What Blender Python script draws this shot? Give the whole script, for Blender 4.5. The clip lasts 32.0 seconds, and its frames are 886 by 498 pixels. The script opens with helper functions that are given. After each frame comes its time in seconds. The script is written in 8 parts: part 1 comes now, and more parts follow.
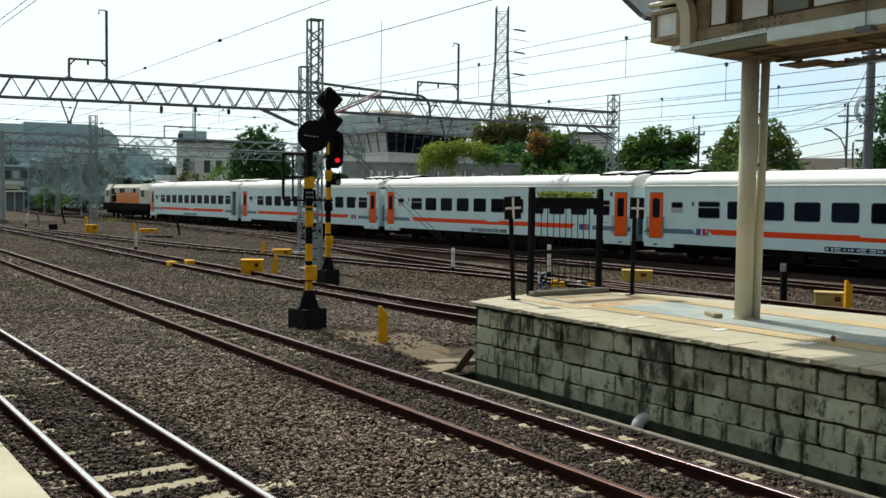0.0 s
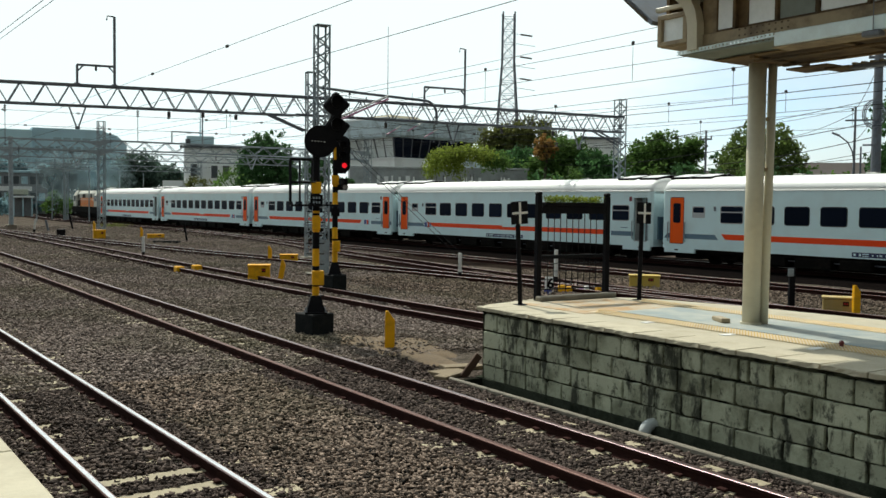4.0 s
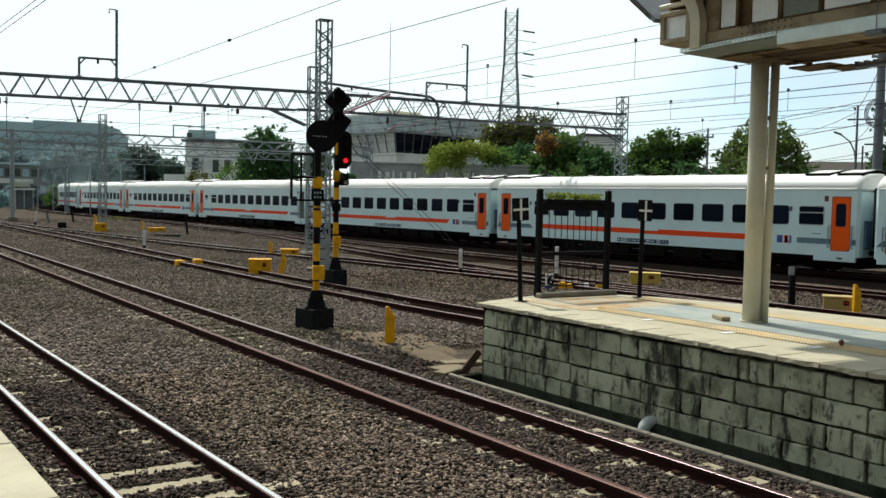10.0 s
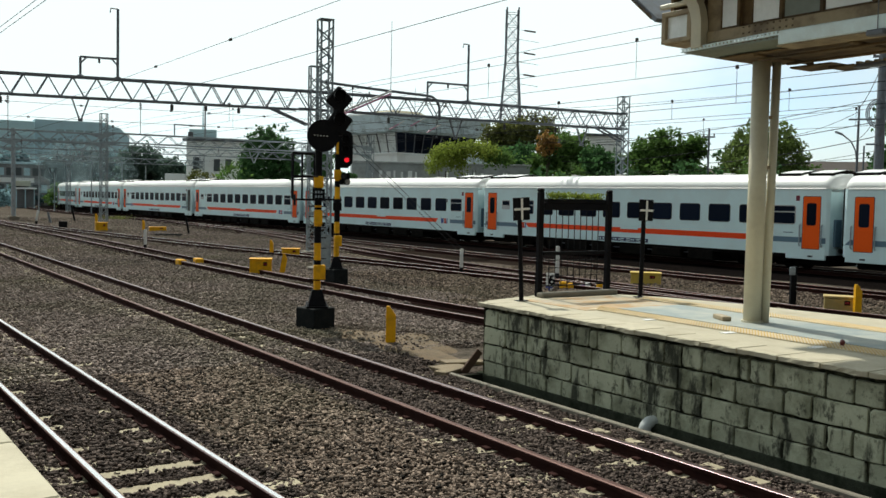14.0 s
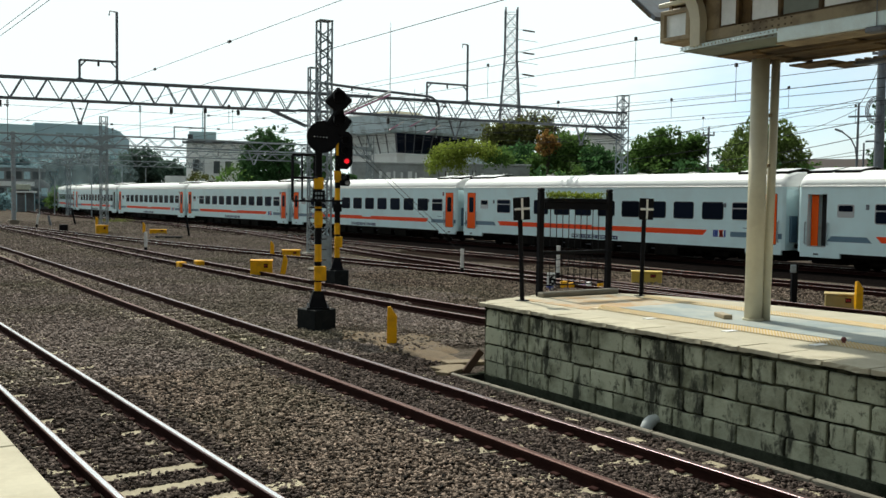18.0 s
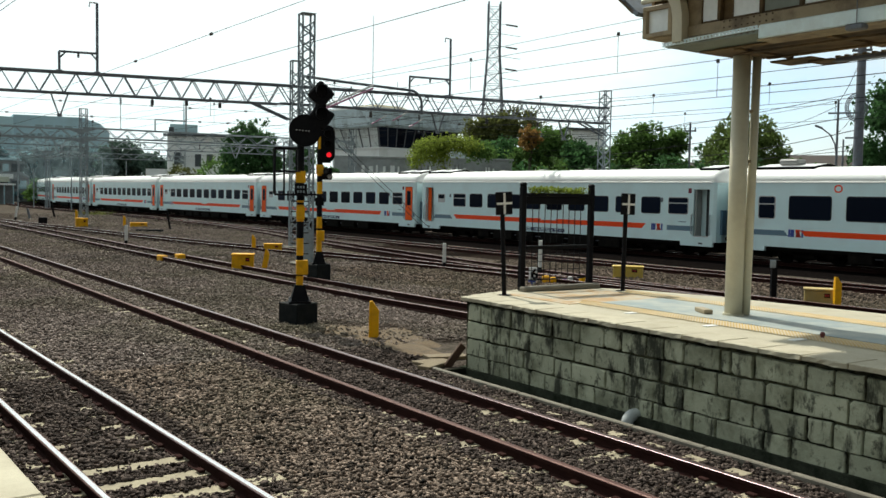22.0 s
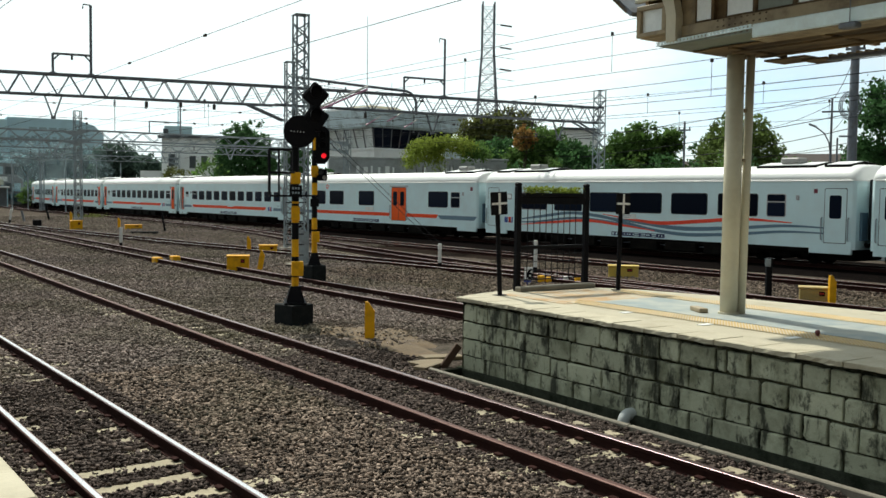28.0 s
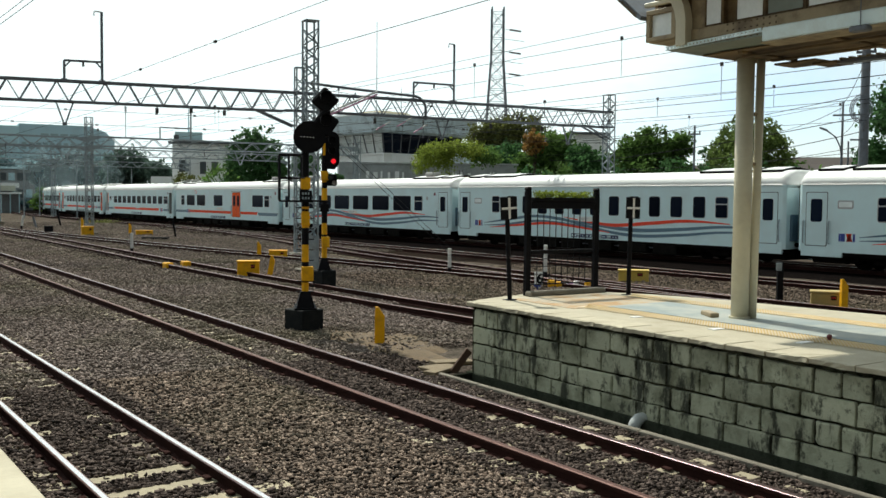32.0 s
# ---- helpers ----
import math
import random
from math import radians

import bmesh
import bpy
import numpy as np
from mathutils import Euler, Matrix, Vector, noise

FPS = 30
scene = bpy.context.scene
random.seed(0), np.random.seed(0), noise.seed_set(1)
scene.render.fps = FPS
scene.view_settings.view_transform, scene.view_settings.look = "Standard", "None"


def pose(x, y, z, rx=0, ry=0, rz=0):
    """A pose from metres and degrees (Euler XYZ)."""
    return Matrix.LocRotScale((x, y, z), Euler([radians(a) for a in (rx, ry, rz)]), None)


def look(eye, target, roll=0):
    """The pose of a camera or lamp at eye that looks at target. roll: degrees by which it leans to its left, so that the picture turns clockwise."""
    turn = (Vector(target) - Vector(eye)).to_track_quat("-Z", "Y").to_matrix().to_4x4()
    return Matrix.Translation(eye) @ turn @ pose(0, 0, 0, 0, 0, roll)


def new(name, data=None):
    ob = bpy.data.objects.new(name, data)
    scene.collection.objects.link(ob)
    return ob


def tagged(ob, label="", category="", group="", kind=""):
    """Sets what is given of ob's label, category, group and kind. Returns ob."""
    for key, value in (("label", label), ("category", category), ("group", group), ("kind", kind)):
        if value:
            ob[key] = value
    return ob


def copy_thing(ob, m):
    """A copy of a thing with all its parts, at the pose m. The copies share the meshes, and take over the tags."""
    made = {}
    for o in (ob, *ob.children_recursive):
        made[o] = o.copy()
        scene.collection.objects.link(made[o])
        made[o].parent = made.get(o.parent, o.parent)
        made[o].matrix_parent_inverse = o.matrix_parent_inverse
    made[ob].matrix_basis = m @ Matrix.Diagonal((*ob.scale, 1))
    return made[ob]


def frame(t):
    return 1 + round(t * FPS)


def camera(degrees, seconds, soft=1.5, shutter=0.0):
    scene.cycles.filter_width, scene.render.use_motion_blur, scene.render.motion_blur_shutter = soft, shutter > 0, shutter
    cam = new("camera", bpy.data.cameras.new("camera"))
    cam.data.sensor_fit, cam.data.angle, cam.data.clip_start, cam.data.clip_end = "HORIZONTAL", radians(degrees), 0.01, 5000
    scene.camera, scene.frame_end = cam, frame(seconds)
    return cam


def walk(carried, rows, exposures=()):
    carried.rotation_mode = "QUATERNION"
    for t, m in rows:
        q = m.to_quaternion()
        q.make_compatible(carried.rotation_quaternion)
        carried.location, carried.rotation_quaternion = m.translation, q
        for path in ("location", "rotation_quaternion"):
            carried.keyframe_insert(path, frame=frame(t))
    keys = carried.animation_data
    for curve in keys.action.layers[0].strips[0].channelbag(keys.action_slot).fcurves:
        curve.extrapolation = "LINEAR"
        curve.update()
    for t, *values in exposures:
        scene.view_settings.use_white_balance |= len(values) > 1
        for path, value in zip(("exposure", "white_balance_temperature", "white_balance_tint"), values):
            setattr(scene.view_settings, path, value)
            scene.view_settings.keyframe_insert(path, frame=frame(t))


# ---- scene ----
# ---- camera ----
EYE = (0.0, 0.0, 2.4)          # about 1.5 m above the platform it stands on; rail tops lie at z = 0
cam = camera(50.5, 32.0)
# seconds, yaw, pitch, roll
PATH = [
    (0.0, -35.38, -3.05, -0.75), (0.5, -35.42, -2.95, -0.59), (1.0, -35.52, -2.94, -0.61), (1.5, -35.41, -2.91, -0.63),
    (2.0, -35.28, -2.81, -0.76), (2.5, -35.22, -2.84, -0.76), (3.0, -35.10, -2.93, -0.73), (3.5, -35.06, -2.81, -0.73),
    (5.5, -34.66, -2.77, -0.46), (6.0, -34.68, -2.94, -0.55), (6.5, -34.76, -2.90, -0.57), (7.0, -34.56, -2.96, -0.54),
    (7.5, -34.56, -2.96, -0.54), (8.0, -34.92, -3.05, -0.55), (8.5, -35.05, -2.93, -0.94), (9.0, -34.69, -2.76, -0.93),
    (9.5, -34.76, -2.83, -1.05), (10.0, -34.90, -3.00, -1.15), (10.5, -34.92, -2.98, -1.25), (11.0, -34.90, -3.04, -0.95),
    (11.5, -35.01, -2.86, -0.96), (12.0, -35.15, -3.01, -0.91), (12.5, -34.93, -3.08, -1.09), (13.0, -34.99, -3.15, -1.22),
    (13.5, -35.00, -3.09, -1.30), (14.0, -34.84, -3.03, -1.21), (14.5, -34.70, -2.97, -1.01), (16.5, -34.67, -2.92, -1.01),
    (17.0, -34.62, -2.92, -0.82), (17.5, -34.81, -2.91, -0.93), (18.0, -34.83, -3.01, -0.77), (18.5, -34.86, -3.01, -0.67),
    (19.0, -34.84, -3.02, -0.72), (19.5, -34.59, -3.08, -0.75), (20.0, -34.63, -3.10, -0.67), (20.5, -34.76, -3.19, -0.56),
    (21.0, -35.04, -3.29, -0.57), (21.5, -35.37, -3.34, -0.87), (22.0, -35.90, -3.34, -1.02), (22.5, -35.75, -3.42, -0.53),
    (23.0, -35.67, -3.52, -0.37), (23.5, -35.71, -3.48, -0.31), (24.0, -35.75, -3.37, -0.49), (24.5, -35.82, -3.14, -0.34),
    (25.0, -35.88, -3.26, -0.22), (25.5, -35.80, -3.25, -0.43), (27.5, -36.00, -3.23, -0.50), (28.0, -36.20, -3.31, -0.72),
    (28.5, -36.19, -3.26, -1.02), (29.0, -36.02, -3.33, -0.92), (29.5, -36.07, -3.24, -0.88), (30.0, -36.16, -3.13, -0.88),
    (30.5, -35.82, -3.28, -0.77), (31.0, -35.93, -3.08, -0.63), (31.5, -35.78, -3.07, -0.54), (32.0, -35.61, -3.02, -0.55),
]
walk(cam, [(t, pose(*EYE, 90 + pitch, roll, yaw)) for t, yaw, pitch, roll in PATH],
     exposures=[(0.0, -0.05, 6500, 5), (14.0, -0.03, 6500, 5), (20.0, 0.01, 6500, 5), (24.0, 0.06, 6500, 5), (32.0, 0.05, 6500, 5)])

# ---- light ----
SUN_AZ, SUN_EL = 9.0, 53.0    # degrees clockwise from +y, and above the horizon
world = bpy.data.worlds.new("sky")
scene.world = world
world.use_nodes = True
wn, wl = world.node_tree.nodes, world.node_tree.links
wn.clear()
w_out = wn.new("ShaderNodeOutputWorld")
w_bg = wn.new("ShaderNodeBackground")
w_sky = wn.new("ShaderNodeTexSky")
w_sky.sky_type = "NISHITA"
w_sky.sun_disc = False
w_sky.sun_elevation = radians(SUN_EL)
w_sky.sun_rotation = radians(SUN_AZ)
w_sky.dust_density, w_sky.ozone_density = 0.3, 4.0
w_gain = wn.new("ShaderNodeVectorMath")
w_gain.operation = "SCALE"
w_gain.inputs["Scale"].default_value = 0.15
w_tc = wn.new("ShaderNodeTexCoord")
w_map = wn.new("ShaderNodeMapping")
w_map.inputs["Scale"].default_value = (1.3, 1.3, 3.6)
w_map.inputs["Location"].default_value = (0.35, 0.1, 0.0)
w_noise = wn.new("ShaderNodeTexNoise")
w_noise.inputs["Scale"].default_value = 2.1
w_noise.inputs["Detail"].default_value = 7.0
w_noise.inputs["Roughness"].default_value = 0.55
w_ramp = wn.new("ShaderNodeValToRGB")
w_ramp.color_ramp.elements[0].position = 0.36
w_ramp.color_ramp.elements[1].position = 0.66
w_mix = wn.new("ShaderNodeMix")
w_mix.data_type = "RGBA"
w_sunny = wn.new("ShaderNodeVectorMath")        # the cloud sheet is brightest towards the sun
w_sunny.operation = "DOT_PRODUCT"
w_sunny.inputs[1].default_value = (0.156, 0.90, 0.41)
w_glare = wn.new("ShaderNodeMapRange")
w_glare.inputs["From Min"].default_value, w_glare.inputs["From Max"].default_value = 0.10, 0.80
w_glare.inputs["To Min"].default_value, w_glare.inputs["To Max"].default_value = 0.30, 1.12
w_cloud = wn.new("ShaderNodeVectorMath")
w_cloud.operation = "SCALE"
w_cloud.inputs[0].default_value = (0.905, 1.0, 1.02)
wl.new(w_tc.outputs["Generated"], w_map.inputs["Vector"])
wl.new(w_map.outputs["Vector"], w_noise.inputs["Vector"])
w_dot = wn.new("ShaderNodeVectorMath")          # the cloud sheet opens to blue low on the right
w_dot.operation = "DOT_PRODUCT"
w_dot.inputs[1].default_value = (0.83, 0.53, 0.16)
w_gap = wn.new("ShaderNodeMapRange")
w_gap.inputs["From Min"].default_value, w_gap.inputs["From Max"].default_value = 0.952, 1.0
w_gap.inputs["To Min"].default_value, w_gap.inputs["To Max"].default_value = 0.34, 0.09
w_sum = wn.new("ShaderNodeMath")
w_sum.operation = "ADD"
wl.new(w_tc.outputs["Generated"], w_dot.inputs[0])
wl.new(w_dot.outputs["Value"], w_gap.inputs["Value"])
wl.new(w_gap.outputs[0], w_sum.inputs[0])
wl.new(w_noise.outputs["Fac"], w_sum.inputs[1])
wl.new(w_sum.outputs[0], w_ramp.inputs["Fac"])
wl.new(w_sky.outputs["Color"], w_gain.inputs[0])
wl.new(w_gain.outputs["Vector"], w_mix.inputs[6])
wl.new(w_ramp.outputs["Color"], w_mix.inputs[0])
wl.new(w_tc.outputs["Generated"], w_sunny.inputs[0])
wl.new(w_sunny.outputs["Value"], w_glare.inputs["Value"])
wl.new(w_glare.outputs[0], w_cloud.inputs["Scale"])
wl.new(w_cloud.outputs["Vector"], w_mix.inputs[7])
wl.new(w_mix.outputs[2], w_bg.inputs["Color"])
wl.new(w_bg.outputs["Background"], w_out.inputs["Surface"])
w_bg.inputs["Strength"].default_value = 1.0

sun = new("sun", bpy.data.lights.new("sun", "SUN"))
sun.data.energy, sun.data.angle, sun.data.color = 4.2, radians(1.3), (1.0, 0.955, 0.86)
_az, _el = radians(SUN_AZ), radians(SUN_EL)
SUN_WAY = Vector((math.sin(_az) * math.cos(_el), math.cos(_az) * math.cos(_el), math.sin(_el)))
sun.matrix_world = look(SUN_WAY * 60, (0, 0, 0))


# ---- materials ----
def mat(name, color, rough=0.6, metal=0.0, var=0.12, scale=4.0, bump=0.0, bump_scale=60.0, rand=0.0,
        dirt=None, dirt_scale=1.2, dirt_amount=0.5, island=False, spec=0.5, coat=0.0, place=False, streak=(1, 1, 1), dirt_span=(0.46, 0.68)):
    """Procedural paint, stone or metal: base colour with fine and broad variation, optional dirt and relief."""
    m = bpy.data.materials.new(name)
    m.use_nodes = True
    n, l = m.node_tree.nodes, m.node_tree.links
    b = n["Principled BSDF"]
    b.inputs["Roughness"].default_value, b.inputs["Metallic"].default_value = rough, metal
    b.inputs["Specular IOR Level"].default_value = spec
    b.inputs["Coat Weight"].default_value = coat
    tc = n.new("ShaderNodeNewGeometry" if place else "ShaderNodeTexCoord")
    at = tc.outputs["Position" if place else "Object"]
    fine = n.new("ShaderNodeTexNoise")
    fine.inputs["Scale"].default_value, fine.inputs["Detail"].default_value = scale * 9, 5
    broad = n.new("ShaderNodeTexNoise")
    broad.inputs["Scale"].default_value, broad.inputs["Detail"].default_value = scale, 4
    for t in (fine, broad):
        l.new(at, t.inputs["Vector"])
    add = n.new("ShaderNodeMath")
    add.operation = "ADD"
    l.new(fine.outputs["Fac"], add.inputs[0])
    l.new(broad.outputs["Fac"], add.inputs[1])
    last = add
    if rand or island:
        src = n.new("ShaderNodeNewGeometry" if island else "ShaderNodeObjectInfo")
        mul = n.new("ShaderNodeMath")
        mul.operation = "MULTIPLY_ADD"
        l.new(src.outputs["Random Per Island" if island else "Random"], mul.inputs[0])
        mul.inputs[1].default_value = rand / max(var, 0.01)
        l.new(add.outputs[0], mul.inputs[2])
        off = n.new("ShaderNodeMath")
        off.operation = "SUBTRACT"
        l.new(mul.outputs[0], off.inputs[0])
        off.inputs[1].default_value = 0.5 * rand / max(var, 0.01)
        last = off
    rng = n.new("ShaderNodeMapRange")
    rng.inputs["From Min"].default_value, rng.inputs["From Max"].default_value = 0.5, 1.5
    rng.inputs["To Min"].default_value, rng.inputs["To Max"].default_value = 1 - var, 1 + var
    rng.clamp = False
    l.new(last.outputs[0], rng.inputs["Value"])
    col = n.new("ShaderNodeVectorMath")
    col.operation = "SCALE"
    col.inputs[0].default_value = color
    l.new(rng.outputs[0], col.inputs["Scale"])
    top = col.outputs["Vector"]
    if dirt:
        dn = n.new("ShaderNodeTexNoise")
        dn.inputs["Scale"].default_value, dn.inputs["Detail"].default_value = dirt_scale, 8
        dn.inputs["Roughness"].default_value = 0.65
        mp = n.new("ShaderNodeMapping")
        mp.inputs["Scale"].default_value = streak
        l.new(at, mp.inputs["Vector"])
        l.new(mp.outputs["Vector"], dn.inputs["Vector"])
        dr = n.new("ShaderNodeMapRange")
        dr.inputs["From Min"].default_value, dr.inputs["From Max"].default_value = dirt_span
        dr.inputs["To Max"].default_value = dirt_amount
        l.new(dn.outputs["Fac"], dr.inputs["Value"])
        mx = n.new("ShaderNodeMix")
        mx.data_type = "RGBA"
        l.new(dr.outputs[0], mx.inputs[0])
        l.new(top, mx.inputs[6])
        mx.inputs[7].default_value = (*dirt, 1)
        top = mx.outputs[2]
    l.new(top, b.inputs["Base Color"])
    if bump:
        bn = n.new("ShaderNodeTexNoise")
        bn.inputs["Scale"].default_value, bn.inputs["Detail"].default_value = bump_scale, 4
        l.new(at, bn.inputs["Vector"])
        bp = n.new("ShaderNodeBump")
        bp.inputs["Strength"].default_value, bp.inputs["Distance"].default_value = bump, 0.02
        l.new(bn.outputs["Fac"], bp.inputs["Height"])
        l.new(bp.outputs["Normal"], b.inputs["Normal"])
    return m


def glow(name, color, power):
    m = bpy.data.materials.new(name)
    m.use_nodes = True
    b = m.node_tree.nodes["Principled BSDF"]
    b.inputs["Base Color"].default_value = (*color, 1)
    b.inputs["Emission Color"].default_value = (*color, 1)
    b.inputs["Emission Strength"].default_value = power
    return m


M_STONE_DK = mat("old_ballast_stone", (0.087, 0.067, 0.058), 0.9, var=0.25, scale=7, island=True, rand=0.7, spec=0.1)
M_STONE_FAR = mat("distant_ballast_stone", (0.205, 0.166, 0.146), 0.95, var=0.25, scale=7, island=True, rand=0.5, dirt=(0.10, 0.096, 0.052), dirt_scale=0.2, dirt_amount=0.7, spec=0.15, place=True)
M_STONE = mat("ballast_stone", (0.172, 0.131, 0.104), 0.9, var=0.25, scale=7, island=True, rand=1.0, dirt=(0.125, 0.112, 0.070), dirt_scale=0.22, dirt_amount=0.55, spec=0.15, place=True)
M_RAIL_SIDE = mat("rusty_rail", (0.034, 0.0145, 0.0125), 0.85, var=0.3, scale=6, bump=0.4, bump_scale=90, spec=0.05)
M_RAIL_TOP = mat("polished_rail_head", (0.72, 0.70, 0.70), 0.24, 1.0, var=0.08, scale=3)
M_RAIL_DULL = mat("dull_rail_head", (0.105, 0.052, 0.042), 0.5, 0.25, var=0.25, scale=3, spec=0.12)
M_RAIL_SEMI = mat("brown_polished_rail_head", (0.17, 0.130, 0.135), 0.33, 0.9, var=0.15, scale=3)
M_RAIL_CORNER = mat("polished_rail_corner", (0.13, 0.105, 0.11), 0.40, 0.9, var=0.15, scale=3)
M_RAIL_WORN = mat("half_worn_rail_head", (0.28, 0.205, 0.212), 0.32, 0.95, var=0.15, scale=3)
M_SLEEPER = mat("concrete_sleeper", (0.37, 0.32, 0.22), 0.9, var=0.2, scale=5, bump=0.3, rand=0.15, dirt=(0.14, 0.11, 0.08), dirt_scale=5, place=True)
M_CONCRETE = mat("platform_concrete", (0.48, 0.435, 0.325), 0.85, var=0.1, scale=3, bump=0.15, dirt=(0.34, 0.29, 0.20), dirt_scale=2.2, dirt_amount=0.6, rand=0.06, place=True)
M_MORTAR = mat("wall_mortar", (0.10, 0.10, 0.065), 0.95, var=0.3, scale=6, bump=0.5, dirt=(0.012, 0.014, 0.010), dirt_scale=3, dirt_amount=0.95, spec=0.0, dirt_span=(0.40, 0.56))
M_DRAIN = mat("stained_footing", (0.050, 0.056, 0.042), 0.95, var=0.35, scale=4, bump=0.5, dirt=(0.014, 0.018, 0.012), dirt_scale=4, dirt_amount=0.9, spec=0.0)
M_SLABTAN = mat("tan_slab_concrete", (0.22, 0.17, 0.105), 0.9, var=0.2, scale=5, bump=0.4, dirt=(0.12, 0.09, 0.06), dirt_scale=4, dirt_amount=0.7)
# near-black base holds the shade of the drain trench
M_TRENCH = mat("trench_shade_black", (0.022, 0.024, 0.018), 0.95, var=0.3, scale=4, bump=0.4, spec=0.0)
M_STRIP = mat("drain_edge_concrete", (0.20, 0.182, 0.145), 0.9, var=0.2, scale=5, bump=0.4, dirt=(0.12, 0.1, 0.08), dirt_scale=4)
M_BLUE_DECK = mat("blue_grey_deck_paint", (0.255, 0.30, 0.30), 0.8, var=0.14, scale=3, dirt=(0.41, 0.41, 0.36), dirt_scale=1.6, dirt_amount=0.85, dirt_span=(0.42, 0.62))
M_TACTILE = mat("yellow_tactile", (0.50, 0.335, 0.115), 0.75, var=0.12, scale=8, rand=0.12, dirt=(0.45, 0.37, 0.22), dirt_scale=2.5, dirt_amount=0.7, place=True)
M_ORANGE_DECK = mat("faded_orange_paint", (0.42, 0.26, 0.12), 0.85, var=0.15, scale=4, dirt=(0.44, 0.40, 0.31), dirt_scale=2.2, dirt_amount=1.0, dirt_span=(0.40, 0.60))
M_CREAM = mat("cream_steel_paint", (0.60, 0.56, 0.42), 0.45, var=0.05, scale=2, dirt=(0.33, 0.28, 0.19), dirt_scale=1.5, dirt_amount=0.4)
# weathered cream, darkened further for shade on the sill and gutter lip
M_CREAM_DK = mat("weathered_shaded_cream", (0.34, 0.27, 0.165), 0.6, var=0.12, scale=2, dirt=(0.10, 0.065, 0.035), dirt_scale=2.2, dirt_amount=0.8)
M_GUTTER = mat("pale_blue_gutter", (0.78, 0.93, 0.96), 0.4, var=0.06, scale=2, dirt=(0.46, 0.46, 0.42), dirt_scale=2, dirt_amount=0.4)
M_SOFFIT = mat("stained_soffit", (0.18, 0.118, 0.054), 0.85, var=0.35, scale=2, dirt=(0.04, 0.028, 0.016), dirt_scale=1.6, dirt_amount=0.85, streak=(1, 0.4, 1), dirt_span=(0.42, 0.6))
M_SCREEN_DK = mat("dull_green_sheet", (0.20, 0.23, 0.19), 0.4, var=0.15, scale=2, dirt=(0.12, 0.13, 0.10), dirt_scale=2, dirt_amount=0.6)
M_TILE_PALE = mat("pale_tile_field", (0.55, 0.47, 0.33), 0.85, var=0.1, scale=8, rand=0.1)
# opaque; near-white base stands for daylight through the canopy sheets
M_SCREEN = mat("translucent_sheet", (0.90, 0.95, 0.96), 0.25, var=0.06, scale=2, dirt=(0.66, 0.71, 0.71), dirt_scale=3, dirt_amount=0.5)
M_BLACK = mat("black_paint", (0.006, 0.006, 0.008), 0.55, var=0.3, scale=6, dirt=(0.016, 0.015, 0.014), dirt_scale=4, dirt_amount=0.4, spec=0.08)
M_BLACK_BASE = mat("black_concrete", (0.010, 0.012, 0.013), 0.75, var=0.3, scale=6, bump=0.2, dirt=(0.03, 0.03, 0.027), dirt_scale=5, dirt_amount=0.5, spec=0.10)
M_YELLOW = mat("yellow_paint", (0.86, 0.43, 0.008), 0.5, var=0.1, scale=6, dirt=(0.36, 0.17, 0.02), dirt_scale=5, dirt_amount=0.45, spec=0.2)
M_YELLOW_BOX = mat("pale_yellow_box", (0.60, 0.42, 0.07), 0.6, var=0.1, scale=5, dirt=(0.42, 0.30, 0.12), dirt_scale=4, dirt_amount=0.5)
M_TAN_BOX = mat("tan_box", (0.42, 0.30, 0.10), 0.65, var=0.1, scale=5, dirt=(0.42, 0.33, 0.18), dirt_scale=4, dirt_amount=0.5)
M_WHITE = mat("white_paint", (0.78, 0.78, 0.76), 0.5, var=0.05, scale=4, dirt=(0.5, 0.47, 0.42), dirt_scale=4, dirt_amount=0.4)
M_STEEL = mat("galvanised_steel", (0.33, 0.385, 0.42), 0.55, 0.25, var=0.15, scale=5, dirt=(0.16, 0.15, 0.14), dirt_scale=4, dirt_amount=0.5)
M_STEEL_DK = mat("dark_steel", (0.16, 0.18, 0.21), 0.6, 0.3, var=0.18, scale=5, dirt=(0.11, 0.085, 0.07), dirt_scale=4, dirt_amount=0.5)
M_WIRE = mat("wire", (0.02, 0.02, 0.023), 0.7, 0.0, var=0.1, spec=0.1)
M_INSUL = mat("insulator", (0.035, 0.028, 0.025), 0.35, var=0.1)
M_PIPE = mat("grey_pvc", (0.50, 0.53, 0.53), 0.45, var=0.08, scale=6, dirt=(0.2, 0.19, 0.16), dirt_scale=8)
M_RED = mat("red_paint", (0.45, 0.03, 0.03), 0.5, var=0.1, scale=5)
M_MARK = mat("dark_red_mark", (0.17, 0.015, 0.04), 0.5, var=0.1, scale=5)
M_SIDE = mat("coach_side_paint", (0.69, 0.87, 0.90), 0.38, var=0.04, scale=0.8, dirt=(0.60, 0.68, 0.685), dirt_scale=0.9, dirt_amount=0.4, spec=0.4)
M_ROOF = mat("coach_roof_paint", (0.86, 0.87, 0.86), 0.45, var=0.03, scale=0.8, dirt=(0.76, 0.77, 0.75), dirt_scale=0.8, dirt_amount=0.4)
M_ORANGE = mat("orange_stripe_paint", (0.93, 0.075, 0.012), 0.5, var=0.05, scale=2, spec=0.15)
M_WAVE_RED = mat("red_wave_paint", (0.90, 0.085, 0.045), 0.5, var=0.05, scale=2, spec=0.15)
M_DOOR_OR = mat("orange_door_paint", (0.95, 0.115, 0.006), 0.5, var=0.05, scale=2, spec=0.15)
M_BLUE = mat("grey_blue_stripe_paint", (0.11, 0.19, 0.26), 0.4, var=0.05, scale=2)
